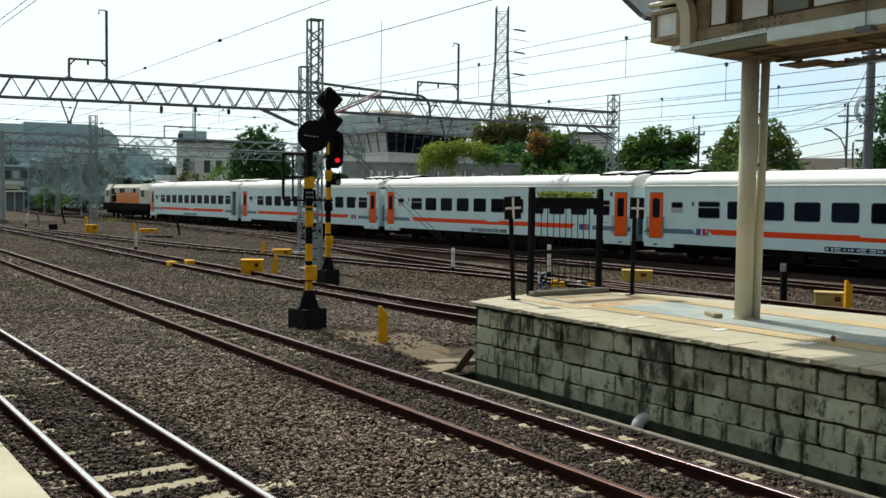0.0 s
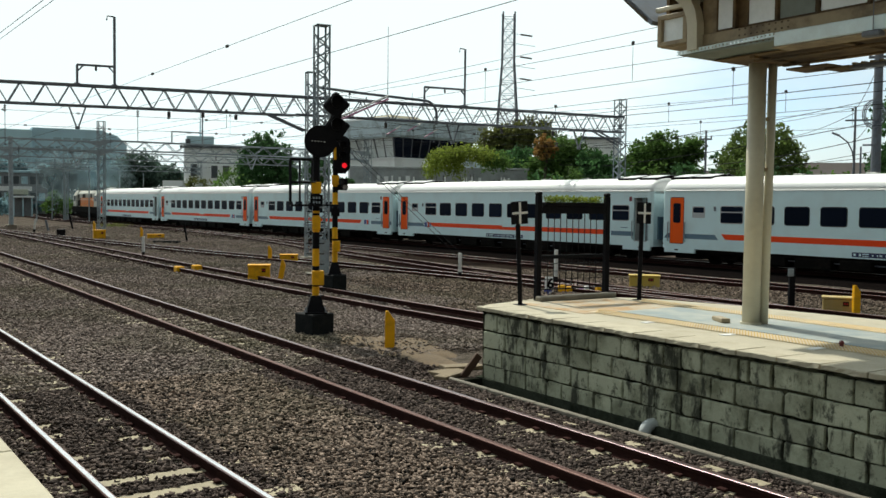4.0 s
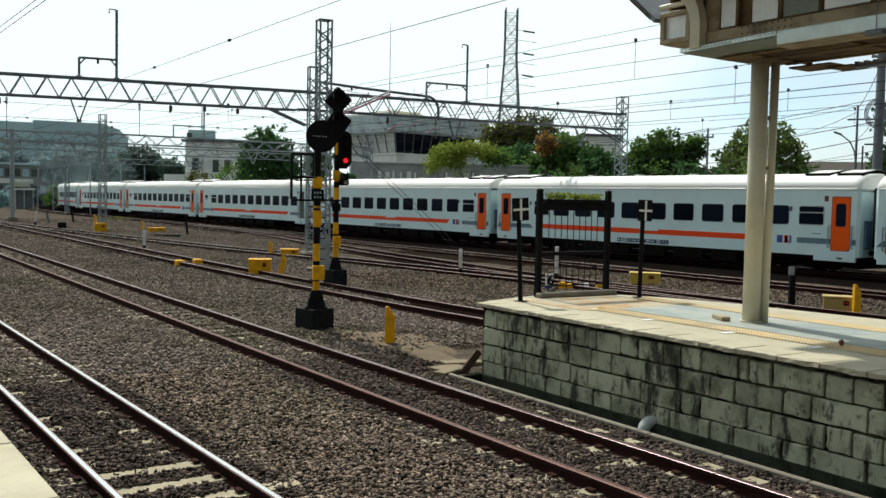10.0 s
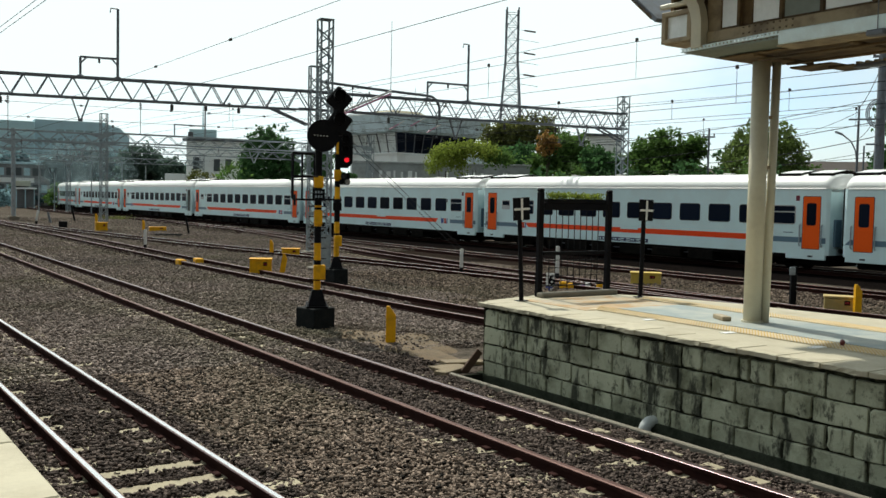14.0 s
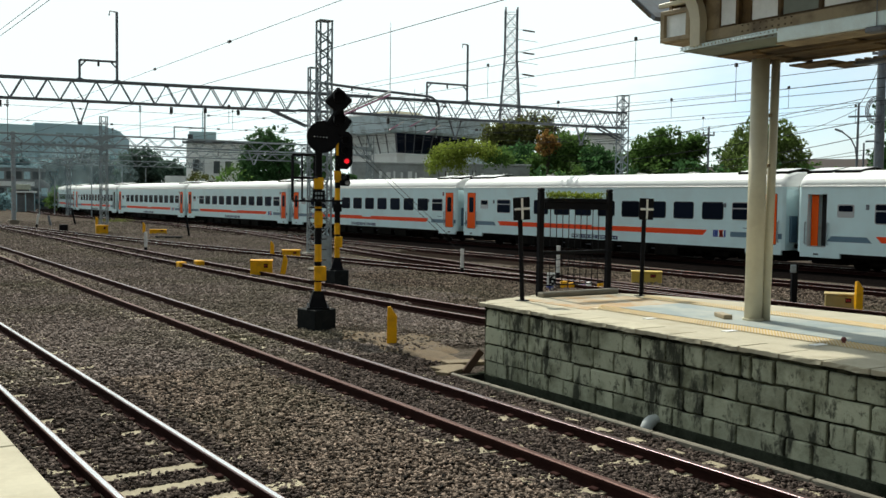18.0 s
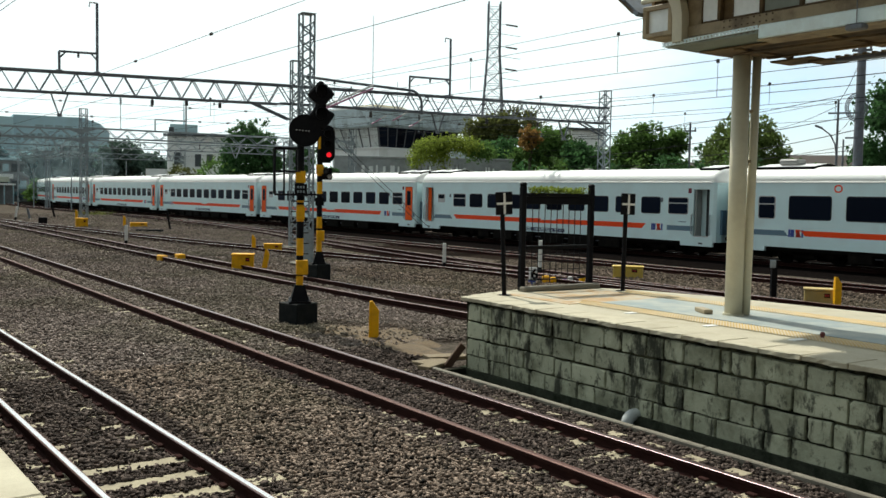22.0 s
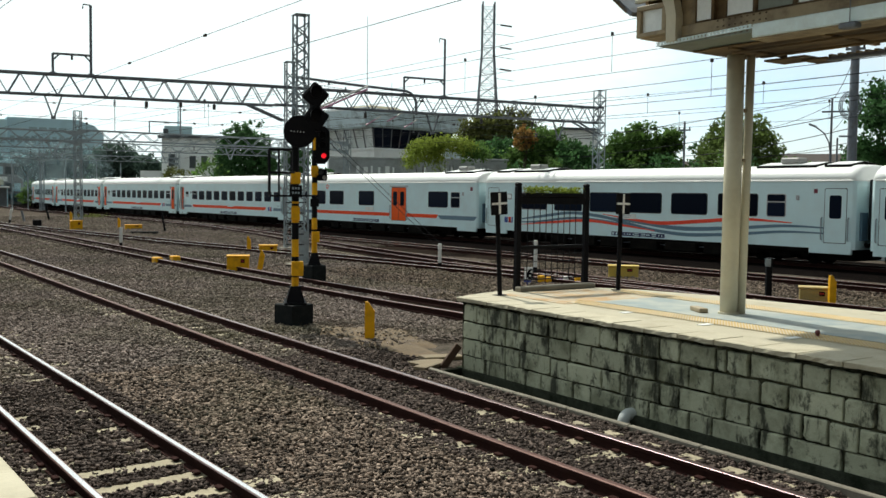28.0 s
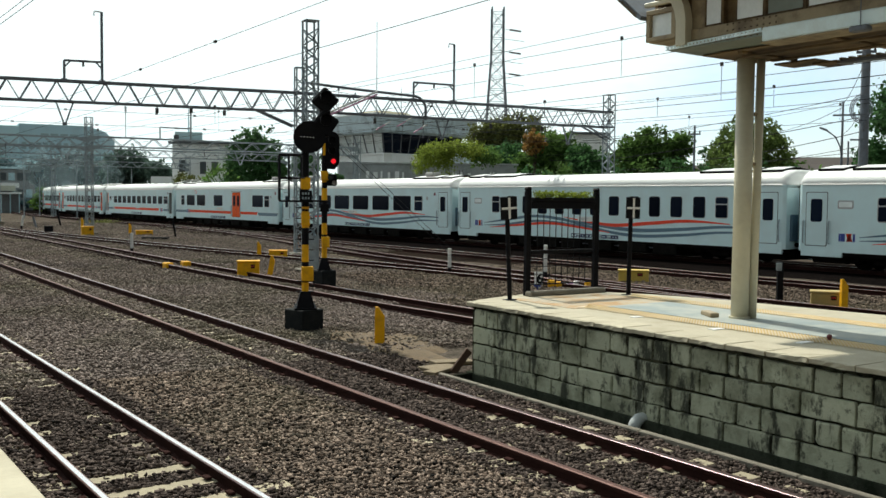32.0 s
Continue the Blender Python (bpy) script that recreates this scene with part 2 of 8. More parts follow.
M_NAVY = mat("navy_plate", (0.018, 0.025, 0.09), 0.5, var=0.15, scale=5)
M_LOGO = mat("logo_blue", (0.03, 0.06, 0.30), 0.4, var=0.05)
M_UNDER = mat("underframe_black", (0.006, 0.0055, 0.005), 0.9, var=0.3, scale=3, dirt=(0.018, 0.014, 0.011), dirt_scale=3, dirt_amount=0.5, spec=0.05)
M_BELLOWS = mat("rubber_bellows", (0.03, 0.035, 0.04), 0.8, var=0.2, scale=4)
M_DARK = mat("dark_interior", (0.03, 0.032, 0.034), 0.8, var=0.2, scale=2)
M_VEST = mat("vestibule_panel", (0.30, 0.30, 0.285), 0.6, var=0.08, scale=2)
M_ALU = mat("aluminium_trim", (0.42, 0.43, 0.44), 0.35, 0.6, var=0.06, scale=3)
M_LOCO = mat("locomotive_cream", (0.55, 0.54, 0.47), 0.45, var=0.06, scale=1, dirt=(0.4, 0.37, 0.3), dirt_scale=1)
M_LOCO_OR = mat("locomotive_orange", (0.82, 0.22, 0.012), 0.5, var=0.08, scale=1, spec=0.15)
M_LAMP_RED = glow("red_signal_lens", (1.0, 0.015, 0.03), 0.9)
M_LAMP_OFF = mat("dark_lens", (0.02, 0.02, 0.022), 0.15, var=0.05)
M_LAMP_DOT = mat("clear_lens", (0.7, 0.7, 0.7), 0.2, var=0.05)


def pane_glass(name, tint):
    m = bpy.data.materials.new(name)
    m.use_nodes = True
    n, l = m.node_tree.nodes, m.node_tree.links
    b = n["Principled BSDF"]
    b.inputs["Roughness"].default_value, b.inputs["IOR"].default_value = 0.10, 1.10
    oi = n.new("ShaderNodeObjectInfo")
    r = n.new("ShaderNodeMapRange")
    r.inputs["To Min"].default_value, r.inputs["To Max"].default_value = 0.55, 1.6
    s = n.new("ShaderNodeVectorMath")
    s.operation = "SCALE"
    s.inputs[0].default_value = tint
    l.new(oi.outputs["Random"], r.inputs["Value"])
    l.new(r.outputs[0], s.inputs["Scale"])
    l.new(s.outputs["Vector"], b.inputs["Base Color"])
    return m


M_GLASS = pane_glass("tinted_window_glass", (0.007, 0.011, 0.022))


def ground_material(name="ballast_ground", lo=(0.034, 0.027, 0.022, 1), hi=(0.158, 0.126, 0.110, 1), patch=(0.112, 0.100, 0.080, 1)):
    """Crushed stone, brown and grey, with sandy patches; relief from cells the size of the stones."""
    m = bpy.data.materials.new(name)
    m.use_nodes = True
    n, l = m.node_tree.nodes, m.node_tree.links
    b = n["Principled BSDF"]
    b.inputs["Roughness"].default_value = 0.95
    b.inputs["Specular IOR Level"].default_value = 0.0
    tc = n.new("ShaderNodeTexCoord")
    cell = n.new("ShaderNodeTexVoronoi")
    cell.inputs["Scale"].default_value = 17
    far = n.new("ShaderNodeTexNoise")
    far.inputs["Scale"].default_value, far.inputs["Detail"].default_value = 0.22, 8
    mid = n.new("ShaderNodeTexNoise")
    mid.inputs["Scale"].default_value, mid.inputs["Detail"].default_value = 2.5, 8
    for t in (cell, far, mid):
        l.new(tc.outputs["Object"], t.inputs["Vector"])
    ramp = n.new("ShaderNodeValToRGB")
    ramp.color_ramp.elements[0].color, ramp.color_ramp.elements[0].position = lo, 0.05
    ramp.color_ramp.elements[1].color, ramp.color_ramp.elements[1].position = hi, 0.95
    sep = n.new("ShaderNodeSeparateColor")
    l.new(cell.outputs["Color"], sep.inputs[0])
    l.new(sep.outputs[0], ramp.inputs["Fac"])
    r1 = n.new("ShaderNodeMapRange")
    r1.inputs["From Min"].default_value, r1.inputs["From Max"].default_value = 0.40, 0.62
    r1.inputs["To Max"].default_value = 0.8
    l.new(far.outputs["Fac"], r1.inputs["Value"])
    mx = n.new("ShaderNodeMix")
    mx.data_type = "RGBA"
    l.new(r1.outputs[0], mx.inputs[0])
    l.new(ramp.outputs["Color"], mx.inputs[6])
    mx.inputs[7].default_value = patch
    r2 = n.new("ShaderNodeMapRange")
    r2.inputs["To Min"].default_value, r2.inputs["To Max"].default_value = 0.55, 1.4
    l.new(mid.outputs["Fac"], r2.inputs["Value"])
    sc = n.new("ShaderNodeVectorMath")
    sc.operation = "SCALE"
    l.new(mx.outputs[2], sc.inputs[0])
    l.new(r2.outputs[0], sc.inputs["Scale"])
    l.new(sc.outputs["Vector"], b.inputs["Base Color"])
    bp = n.new("ShaderNodeBump")
    bp.inputs["Strength"].default_value, bp.inputs["Distance"].default_value = 0.8, 0.05
    bp.invert = True
    l.new(cell.outputs["Distance"], bp.inputs["Height"])
    l.new(bp.outputs["Normal"], b.inputs["Normal"])
    return m


def block_material():
    """Grey-olive concrete block: pale and dark blocks, green-black runs of damp, fine pitting."""
    m = mat("concrete_block", (0.42, 0.43, 0.315), 0.92, var=0.13, scale=5, bump=0.25, bump_scale=45, rand=0.16,
            dirt=(0.115, 0.12, 0.07), dirt_scale=1.5, dirt_amount=0.85, place=True, dirt_span=(0.44, 0.62))
    n, l = m.node_tree.nodes, m.node_tree.links
    b = n["Principled BSDF"]
    under = b.inputs["Base Color"].links[0].from_socket
    geo = n.new("ShaderNodeNewGeometry")
    def field(scale, stretch, detail, lo, hi, amount):
        mp, tx, rg = n.new("ShaderNodeMapping"), n.new("ShaderNodeTexNoise"), n.new("ShaderNodeMapRange")
        mp.inputs["Scale"].default_value = stretch
        tx.inputs["Scale"].default_value, tx.inputs["Detail"].default_value, tx.inputs["Roughness"].default_value = scale, detail, 0.7
        rg.inputs["From Min"].default_value, rg.inputs["From Max"].default_value, rg.inputs["To Max"].default_value = lo, hi, amount
        l.new(geo.outputs["Position"], mp.inputs["Vector"])
        l.new(mp.outputs["Vector"], tx.inputs["Vector"])
        l.new(tx.outputs["Fac"], rg.inputs["Value"])
        return rg.outputs[0]
    runs = field(3.4, (1, 1, 0.34), 8, 0.52, 0.60, 0.95)
    spots = field(8.0, (1, 1, 0.8), 7, 0.56, 0.64, 0.85)
    for fac, colour in ((runs, (0.028, 0.030, 0.019, 1)), (spots, (0.05, 0.052, 0.036, 1))):
        mx = n.new("ShaderNodeMix")
        mx.data_type = "RGBA"
        l.new(fac, mx.inputs[0])
        l.new(under, mx.inputs[6])
        mx.inputs[7].default_value = colour
        under = mx.outputs[2]
    l.new(under, b.inputs["Base Color"])
    return m


M_BLOCK = block_material()
M_GROUND = ground_material()
# near-black base carries the shade under and beside the train
M_BED_BLACK = ground_material("shade_black_bed", (0.003, 0.003, 0.003, 1), (0.013, 0.010, 0.009, 1), (0.007, 0.006, 0.006, 1))
M_BED = ground_material("dark_track_bed", (0.008, 0.006, 0.005, 1), (0.046, 0.034, 0.028, 1), (0.026, 0.020, 0.016, 1))
M_SAND = mat("sandy_soil", (0.135, 0.092, 0.050), 0.95, var=0.25, scale=5, bump=0.6, bump_scale=40, dirt=(0.07, 0.052, 0.035), dirt_scale=4, dirt_amount=0.8)


# ---- mesh helpers ----
def link(name, bm, material, smooth=False):
    me = bpy.data.meshes.new(name)
    bm.to_mesh(me)
    bm.free()
    me.materials.append(material)
    if smooth:
        me.polygons.foreach_set("use_smooth", [True] * len(me.polygons))
    return new(name, me)


def part(name, bm, material, parent, label="", smooth=False):
    ob = link(name, bm, material, smooth)
    ob.parent = parent
    if label:
        ob["label"] = label
    return ob


def share(name, me, parent, m=None):
    """A piece of its own on a mesh that alike pieces share."""
    ob = new(name, me)
    ob.parent = parent
    if m is not None:
        ob.matrix_basis = m
    return ob


def empty(name, m=None):
    ob = new(name)
    ob.empty_display_size = 0.2
    if m is not None:
        ob.matrix_basis = m
    return ob


def box(x0, x1, y0, y1, z0, z1, bevel=0.0, bm=None, m=None):
    bm = bm or bmesh.new()
    vs = [bm.verts.new(p) for p in ((x0, y0, z0), (x1, y0, z0), (x1, y1, z0), (x0, y1, z0), (x0, y0, z1), (x1, y0, z1), (x1, y1, z1), (x0, y1, z1))]
    fs = [bm.faces.new([vs[i] for i in f]) for f in ((3, 2, 1, 0), (4, 5, 6, 7), (0, 1, 5, 4), (1, 2, 6, 5), (2, 3, 7, 6), (3, 0, 4, 7))]
    if bevel:
        es = list({e for f in fs for e in f.edges})
        got = bmesh.ops.bevel(bm, geom=es, offset=bevel, segments=1, affect="EDGES")
        vs = list({v for f in got["faces"] for v in f.verts} | {v for v in vs if v.is_valid})
    if m is not None:
        for v in vs:
            v.co = m @ v.co
    return bm


def rod(p0, p1, r0, r1=None, n=8, bm=None):
    """A round bar from p0 to p1."""
    bm = bm or bmesh.new()
    p0, p1 = Vector(p0), Vector(p1)
    r1 = r0 if r1 is None else r1
    way = (p1 - p0).normalized()
    a = way.orthogonal().normalized()
    b = way.cross(a)
    rings = []
    for p, r in ((p0, r0), (p1, r1)):
        rings.append([bm.verts.new(p + (a * math.cos(i * math.tau / n) + b * math.sin(i * math.tau / n)) * r) for i in range(n)])
    for i in range(n):
        bm.faces.new((rings[0][i], rings[0][(i + 1) % n], rings[1][(i + 1) % n], rings[1][i]))
    bm.faces.new(rings[0][::-1])
    bm.faces.new(rings[1])
    return bm


def bar(p0, p1, w, h, bm=None):
    """A square-cut bar from p0 to p1, w wide (level) and h deep."""
    bm = bm or bmesh.new()
    p0, p1 = Vector(p0), Vector(p1)
    way = (p1 - p0).normalized()
    a = way.cross(Vector((0, 0, 1)))
    a = a.normalized() if a.length > 1e-4 else Vector((1, 0, 0))
    b = a.cross(way).normalized()
    rings = [[bm.verts.new(p + a * w / 2 * i + b * h / 2 * j) for i, j in ((-1, -1), (1, -1), (1, 1), (-1, 1))] for p in (p0, p1)]
    for i in range(4):
        bm.faces.new((rings[0][i], rings[0][(i + 1) % 4], rings[1][(i + 1) % 4], rings[1][i]))
    bm.faces.new(rings[0][::-1])
    bm.faces.new(rings[1])
    return bm


def tube(points, r, n=6, bm=None):
    """A round tube along a line of points."""
    bm = bm or bmesh.new()
    pts = [Vector(p) for p in points]
    last = None
    for i, p in enumerate(pts):
        way = (pts[min(i + 1, len(pts) - 1)] - pts[max(i - 1, 0)]).normalized()
        a = way.cross(Vector((0.13, 0.31, 0.94))).normalized()
        b = way.cross(a)
        ring = [bm.verts.new(p + (a * math.cos(k * math.tau / n) + b * math.sin(k * math.tau / n)) * r) for k in range(n)]
        if last:
            for k in range(n):
                bm.faces.new((last[k], last[(k + 1) % n], ring[(k + 1) % n], ring[k]))
        else:
            bm.faces.new(ring[::-1])
        last = ring
    bm.faces.new(last)
    return bm


def disc(c, axis, r, thick, n=20, bm=None):
    c, axis = Vector(c), Vector(axis).normalized()
    return rod(c - axis * thick / 2, c + axis * thick / 2, r, r, n, bm)


def prism(outline, z0, z1, bm=None):
    """An upright block over a level outline of (x, y)."""
    bm = bm or bmesh.new()
    lo = [bm.verts.new((x, y, z0)) for x, y in outline]
    hi = [bm.verts.new((x, y, z1)) for x, y in outline]
    n = len(outline)
    for i in range(n):
        bm.faces.new((lo[i], lo[(i + 1) % n], hi[(i + 1) % n], hi[i]))
    bm.faces.new(lo[::-1])
    bm.faces.new(hi)
    bmesh.ops.recalc_face_normals(bm, faces=bm.faces)
    return bm


def fast_mesh(name, verts, tris, material):
    """A mesh from arrays of corners and triangles."""
    me = bpy.data.meshes.new(name)
    me.vertices.add(len(verts))
    me.vertices.foreach_set("co", np.asarray(verts, np.float32).ravel())
    k = tris.shape[1]
    me.loops.add(tris.size)
    me.loops.foreach_set("vertex_index", tris.astype(np.int32).ravel())
    me.polygons.add(len(tris))
    me.polygons.foreach_set("loop_start", np.arange(0, tris.size, k, dtype=np.int32))
    me.polygons.foreach_set("loop_total", np.full(len(tris), k, np.int32))
    me.update(calc_edges=True)
    me.materials.append(material)
    return new(name, me)


def smooth_line(pts, step=2.0):
    """Points along a smooth line through pts (x, y)."""
    p = np.array(pts, float)
    out = []
    for i in range(len(p) - 1):
        a, b, c, d = p[max(i - 1, 0)], p[i], p[i + 1], p[min(i + 2, len(p) - 1)]
        n = max(2, int(np.hypot(*(c - b)) / step))
        for k in range(n):
            t = k / n
            out.append(0.5 * (2 * b + (c - a) * t + (2 * a - 5 * b + 4 * c - d) * t * t + (3 * b - a - 3 * c + d) * t ** 3))
    out.append(p[-1])
    return np.array(out)


# ---- ground ----
def build_ground():
    """One sheet to the horizon, finer near the camera, at ballast level."""
    xs = np.concatenate([[-4000, -900, -250, -80, -30], np.arange(-12, 46, 2.0), [60, 90, 140, 300, 900, 4000]])
    ys = np.concatenate([[-4000, -900, -250, -80], np.arange(-30, 132, 3.0), [170, 240, 400, 900, 4000]])
    xs = np.sort(np.concatenate([xs[xs != 8.0], [7.44, 7.47, 8.36, 8.40]]))
    ys = np.sort(np.concatenate([ys, [-2.9, 10.92, 10.98]]))
    gx, gy = np.meshgrid(xs, ys)
    trench = np.isin(gx, (7.47, 8.36)) & (gy > -2.95) & (gy < 10.95)
    gx = gx + np.isin(gx, (7.44, 7.47, 8.36, 8.40)) * 0.03 * np.clip(gy, -3, 11)
    z = np.full(gx.shape, -0.17) + 0.012 * np.sin(gx * 1.7 + gy * 0.6) * (np.abs(gx) < 60)
    z[trench] = -0.48
    verts = np.stack([gx.ravel(), gy.ravel(), z.ravel()], 1)
    n = len(xs)
    i = (np.arange(len(ys) - 1)[:, None] * n + np.arange(n - 1)[None]).ravel()
    quads = np.stack([i, i + 1, i + n + 1, i + n], 1)
    return tagged(fast_mesh("ground", verts, quads, M_GROUND), "brown and grey ballast with sandy patches between the tracks", "ground", kind="structure")


build_ground()


def stones(zones, material, seed, simple=False):
    """Crushed stones of the near track beds; sleeper tops stay bare in places."""
    rng = np.random.default_rng(seed)
    cube = np.array([(-1, -1, -1), (1, -1, -1), (1, 1, -1), (-1, 1, -1), (-1, -1, 1), (1, -1, 1), (1, 1, 1), (-1, 1, 1)]) * 0.72
    tri = np.array([(0, 2, 1), (0, 3, 2), (4, 5, 6), (4, 6, 7), (0, 1, 5), (0, 5, 4), (1, 2, 6), (1, 6, 5), (2, 3, 7), (2, 7, 6), (3, 0, 4), (3, 4, 7)])
    if simple:
        cube = np.array([(1, 0, 0), (-1, 0, 0), (0, 1, 0), (0, -1, 0), (0, 0, 1), (0, 0, -1)]) * 1.05
        tri = np.array([(0, 2, 4), (2, 1, 4), (1, 3, 4), (3, 0, 4), (2, 0, 5), (1, 2, 5), (3, 1, 5), (0, 3, 5)])
    nv = len(cube)
    centre, size = [], []
    for x0, x1, y0, y1, density, r in zones:
        n = int((x1 - x0) * (y1 - y0) * density)
        x, y = rng.uniform(x0, x1, n), rng.uniform(y0, y1, n)
        keep = np.ones(n, bool)
        keep &= ~((y < 11.75) & (x > 7.44 + 0.03 * y) & (x < 12.6))
        u, v = (x - 8.80) * 0.95 - (y - 13.9) * 0.10, (y - 13.9)
        sandy = (u / 0.72) ** 2 + (v / 2.1) ** 2 + 0.45 * np.sin(5 * x + 1) * np.sin(3.1 * y)
        keep &= ~((sandy < 1.0) & (rng.random(n) < 0.76))
        lift = np.zeros(n)
        for rail in (2.12, 3.19, 5.62 + 0.027 * y, 6.69 + 0.027 * y, 11.4, 12.47, 19.1, 20.15):
            keep &= np.abs(x - rail) > 0.075
            lift -= 0.022 * np.clip(1.6 - np.abs(x - rail) / 0.16, 0, 1)
        for c in (2.65, 6.155 + 0.027 * y):
            inside = np.abs(x - c) < 0.5
            lift += np.where(inside, 0.004, 0.012)
        lift -= 0.035 * np.clip((x - 6.98 - 0.030 * y) / 0.22, 0, 1) * (y < 11.4)
        # bare tops of the concrete sleepers
        k = np.round((y - SLEEPER_AT) / SLEEPER_STEP)
        off = np.abs(y - SLEEPER_AT - k * SLEEPER_STEP)
        wob = np.sin(k * 12.9898) * 43758.5453
        wob = wob - np.floor(wob)
        bare_a = np.where(y < 8.7, (x > 2.20) & (x < 3.10), ((x > 2.80 + 0.10 * wob) & (x < 3.05) & ((y < 11.2) | (wob > 0.6))) | ((x < 2.34 + 0.16 * wob) & (x > 2.17) & (wob > 0.45) & (y > 9.0)))
        bare_a |= (x > 1.5) & (x < 1.80) & (wob > 0.9)
        xb = x - 6.155 - 0.027 * y
        bare_b = (xb > 0.20 + 0.12 * wob) & (xb < 0.36 + 0.06 * wob) & (wob > 0.78)
        bare_b |= (np.abs(xb) < 0.12 + 0.25 * wob) & (wob > 0.35) & (y > 15.6)
        keep &= ~((off < np.where(y < 8.7, 0.10, 0.09)) & (bare_a & (x < 3.3) | bare_b & (x > 5.5)) & (y < 20.5) & (rng.random(n) < 0.97))
        z = -0.160 + rng.uniform(0, 0.045, n) + lift + 0.012 * np.sin(x * 5.1) * np.sin(y * 3.7)
        keep &= ~((y < 12.6) & (x > 7.60 + 0.03 * y) & (x < 9.0) & (y > 11.0) & (rng.random(n) < 0.5))
        centre.append(np.stack([x, y, z], 1)[keep])
        size.append((r * rng.uniform(0.55, 1.4, n))[keep])
    centre, size = np.concatenate(centre), np.concatenate(size)
    n = len(centre)
    base = cube[None] + rng.uniform(-0.58, 0.58, (n, nv, 3))
    base *= np.stack([rng.uniform(0.85, 1.65, n), rng.uniform(0.55, 1.0, n), rng.uniform(0.40, 0.85, n)], 1)[:, None]
    a, b = rng.uniform(0, math.tau, n), rng.uniform(-0.9, 0.9, n)
    ca, sa, cb, sb = np.cos(a), np.sin(a), np.cos(b), np.sin(b)
    rot = np.zeros((n, 3, 3))
    rot[:, 0, 0], rot[:, 0, 1], rot[:, 1, 0], rot[:, 1, 1], rot[:, 2, 2] = ca, -sa, sa, ca, 1
    tilt = np.zeros((n, 3, 3))
    tilt[:, 0, 0], tilt[:, 1, 1], tilt[:, 1, 2], tilt[:, 2, 1], tilt[:, 2, 2] = 1, cb, -sb, sb, cb
    verts = np.einsum("nij,njk,nvk->nvi", rot, tilt, base) * size[:, None, None] + centre[:, None]
    tris = (tri[None] + (np.arange(n) * nv)[:, None, None]).reshape(-1, 3)
    ob = fast_mesh("ballast_stones", verts.reshape(-1, 3), tris, material)
    tagged(ob, "loose brown and grey crushed stones of the track beds", "gravel", kind="stuff")


SLEEPER_AT, SLEEPER_STEP = 7.92, 0.52
# the stones in and beside the tracks are oil-dark, those between the tracks clean
stones([(3.55, 5.45, 4.4, 8.5, 1950, 0.0175), (3.55, 5.55, 8.5, 13.0, 1350, 0.0195)], M_STONE, 5)
stones([(1.2, 3.6, 4.4, 8.5, 1950, 0.0175), (1.2, 3.6, 8.5, 13.0, 1350, 0.0195), (5.4, 8.0, 4.4, 8.5, 1950, 0.0175), (5.5, 8.2, 8.5, 13.0, 1350, 0.0195)], M_STONE_DK, 9)
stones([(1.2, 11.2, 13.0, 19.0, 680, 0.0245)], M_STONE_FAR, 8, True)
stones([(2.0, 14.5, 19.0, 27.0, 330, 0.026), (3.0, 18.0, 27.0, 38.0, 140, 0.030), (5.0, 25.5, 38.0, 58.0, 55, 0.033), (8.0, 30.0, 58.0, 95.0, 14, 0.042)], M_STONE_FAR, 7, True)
stones([(12.9, 24.5, 9.5, 28.0, 220, 0.026)], M_STONE, 6, True)


# ---- tracks ----
RAIL = [(-0.0335, -0.0068), (-0.0285, -0.0037), (-0.0215, -0.0002), (0.022, 0.0), (0.033, -0.001), (0.037, -0.012), (0.036, -0.042), (0.014, -0.054), (0.012, -0.116), (0.066, -0.130), (0.066, -0.142),
        (-0.066, -0.142), (-0.066, -0.130), (-0.012, -0.116), (-0.014, -0.054), (-0.036, -0.042), (-0.037, -0.012)]


def sweep(line, off, top, edge=None, corner=None):
    """A rail along a line of (x, y), off metres to its right; the running surface is worn."""
    bm = bmesh.new()
    last = None
    n = len(RAIL)
    for i, p in enumerate(line):
        d = line[min(i + 1, len(line) - 1)] - line[max(i - 1, 0)]
        d = d / np.hypot(*d)
        side = np.array((d[1], -d[0]))
        ring = [bm.verts.new((p[0] + side[0] * (off + u), p[1] + side[1] * (off + u), v)) for u, v in RAIL]
        if last:
            for k in range(n):
                f = bm.faces.new((last[k], ring[k], ring[(k + 1) % n], last[(k + 1) % n]))
                f.material_index = 1 if k == 2 else 3 if k == 0 else 2 if k in (1, 3) else 0
        last = ring
    bmesh.ops.recalc_face_normals(bm, faces=bm.faces)
    me = bpy.data.meshes.new("rail")
    bm.to_mesh(me)
    bm.free()
    me.materials.append(M_RAIL_SIDE)
    me.materials.append(top)
    me.materials.append(edge or M_RAIL_DULL)
    me.materials.append(corner or M_RAIL_DULL)
    return me


def sleeper_mesh():
    bm = bmesh.new()
    prof = [(-1.0, -0.128), (-0.30, -0.150), (0.30, -0.150), (1.0, -0.128)]
    rows = []
    for x, z in prof:
        rows.append([bm.verts.new((x, y, zz)) for y, zz in ((-0.14, -0.33), (-0.105, z), (0.105, z), (0.14, -0.33))])
    for a, b in zip(rows, rows[1:]):
        for k in range(3):
            bm.faces.new((a[k], b[k], b[k + 1], a[k + 1]))
    bm.faces.new(rows[0])
    bm.faces.new(rows[-1][::-1])
    bmesh.ops.recalc_face_normals(bm, faces=bm.faces)
    me = bpy.data.meshes.new("sleeper")
    bm.to_mesh(me)
    bm.free()
    me.materials.append(M_SLEEPER)
    return me


SLEEPER = sleeper_mesh()


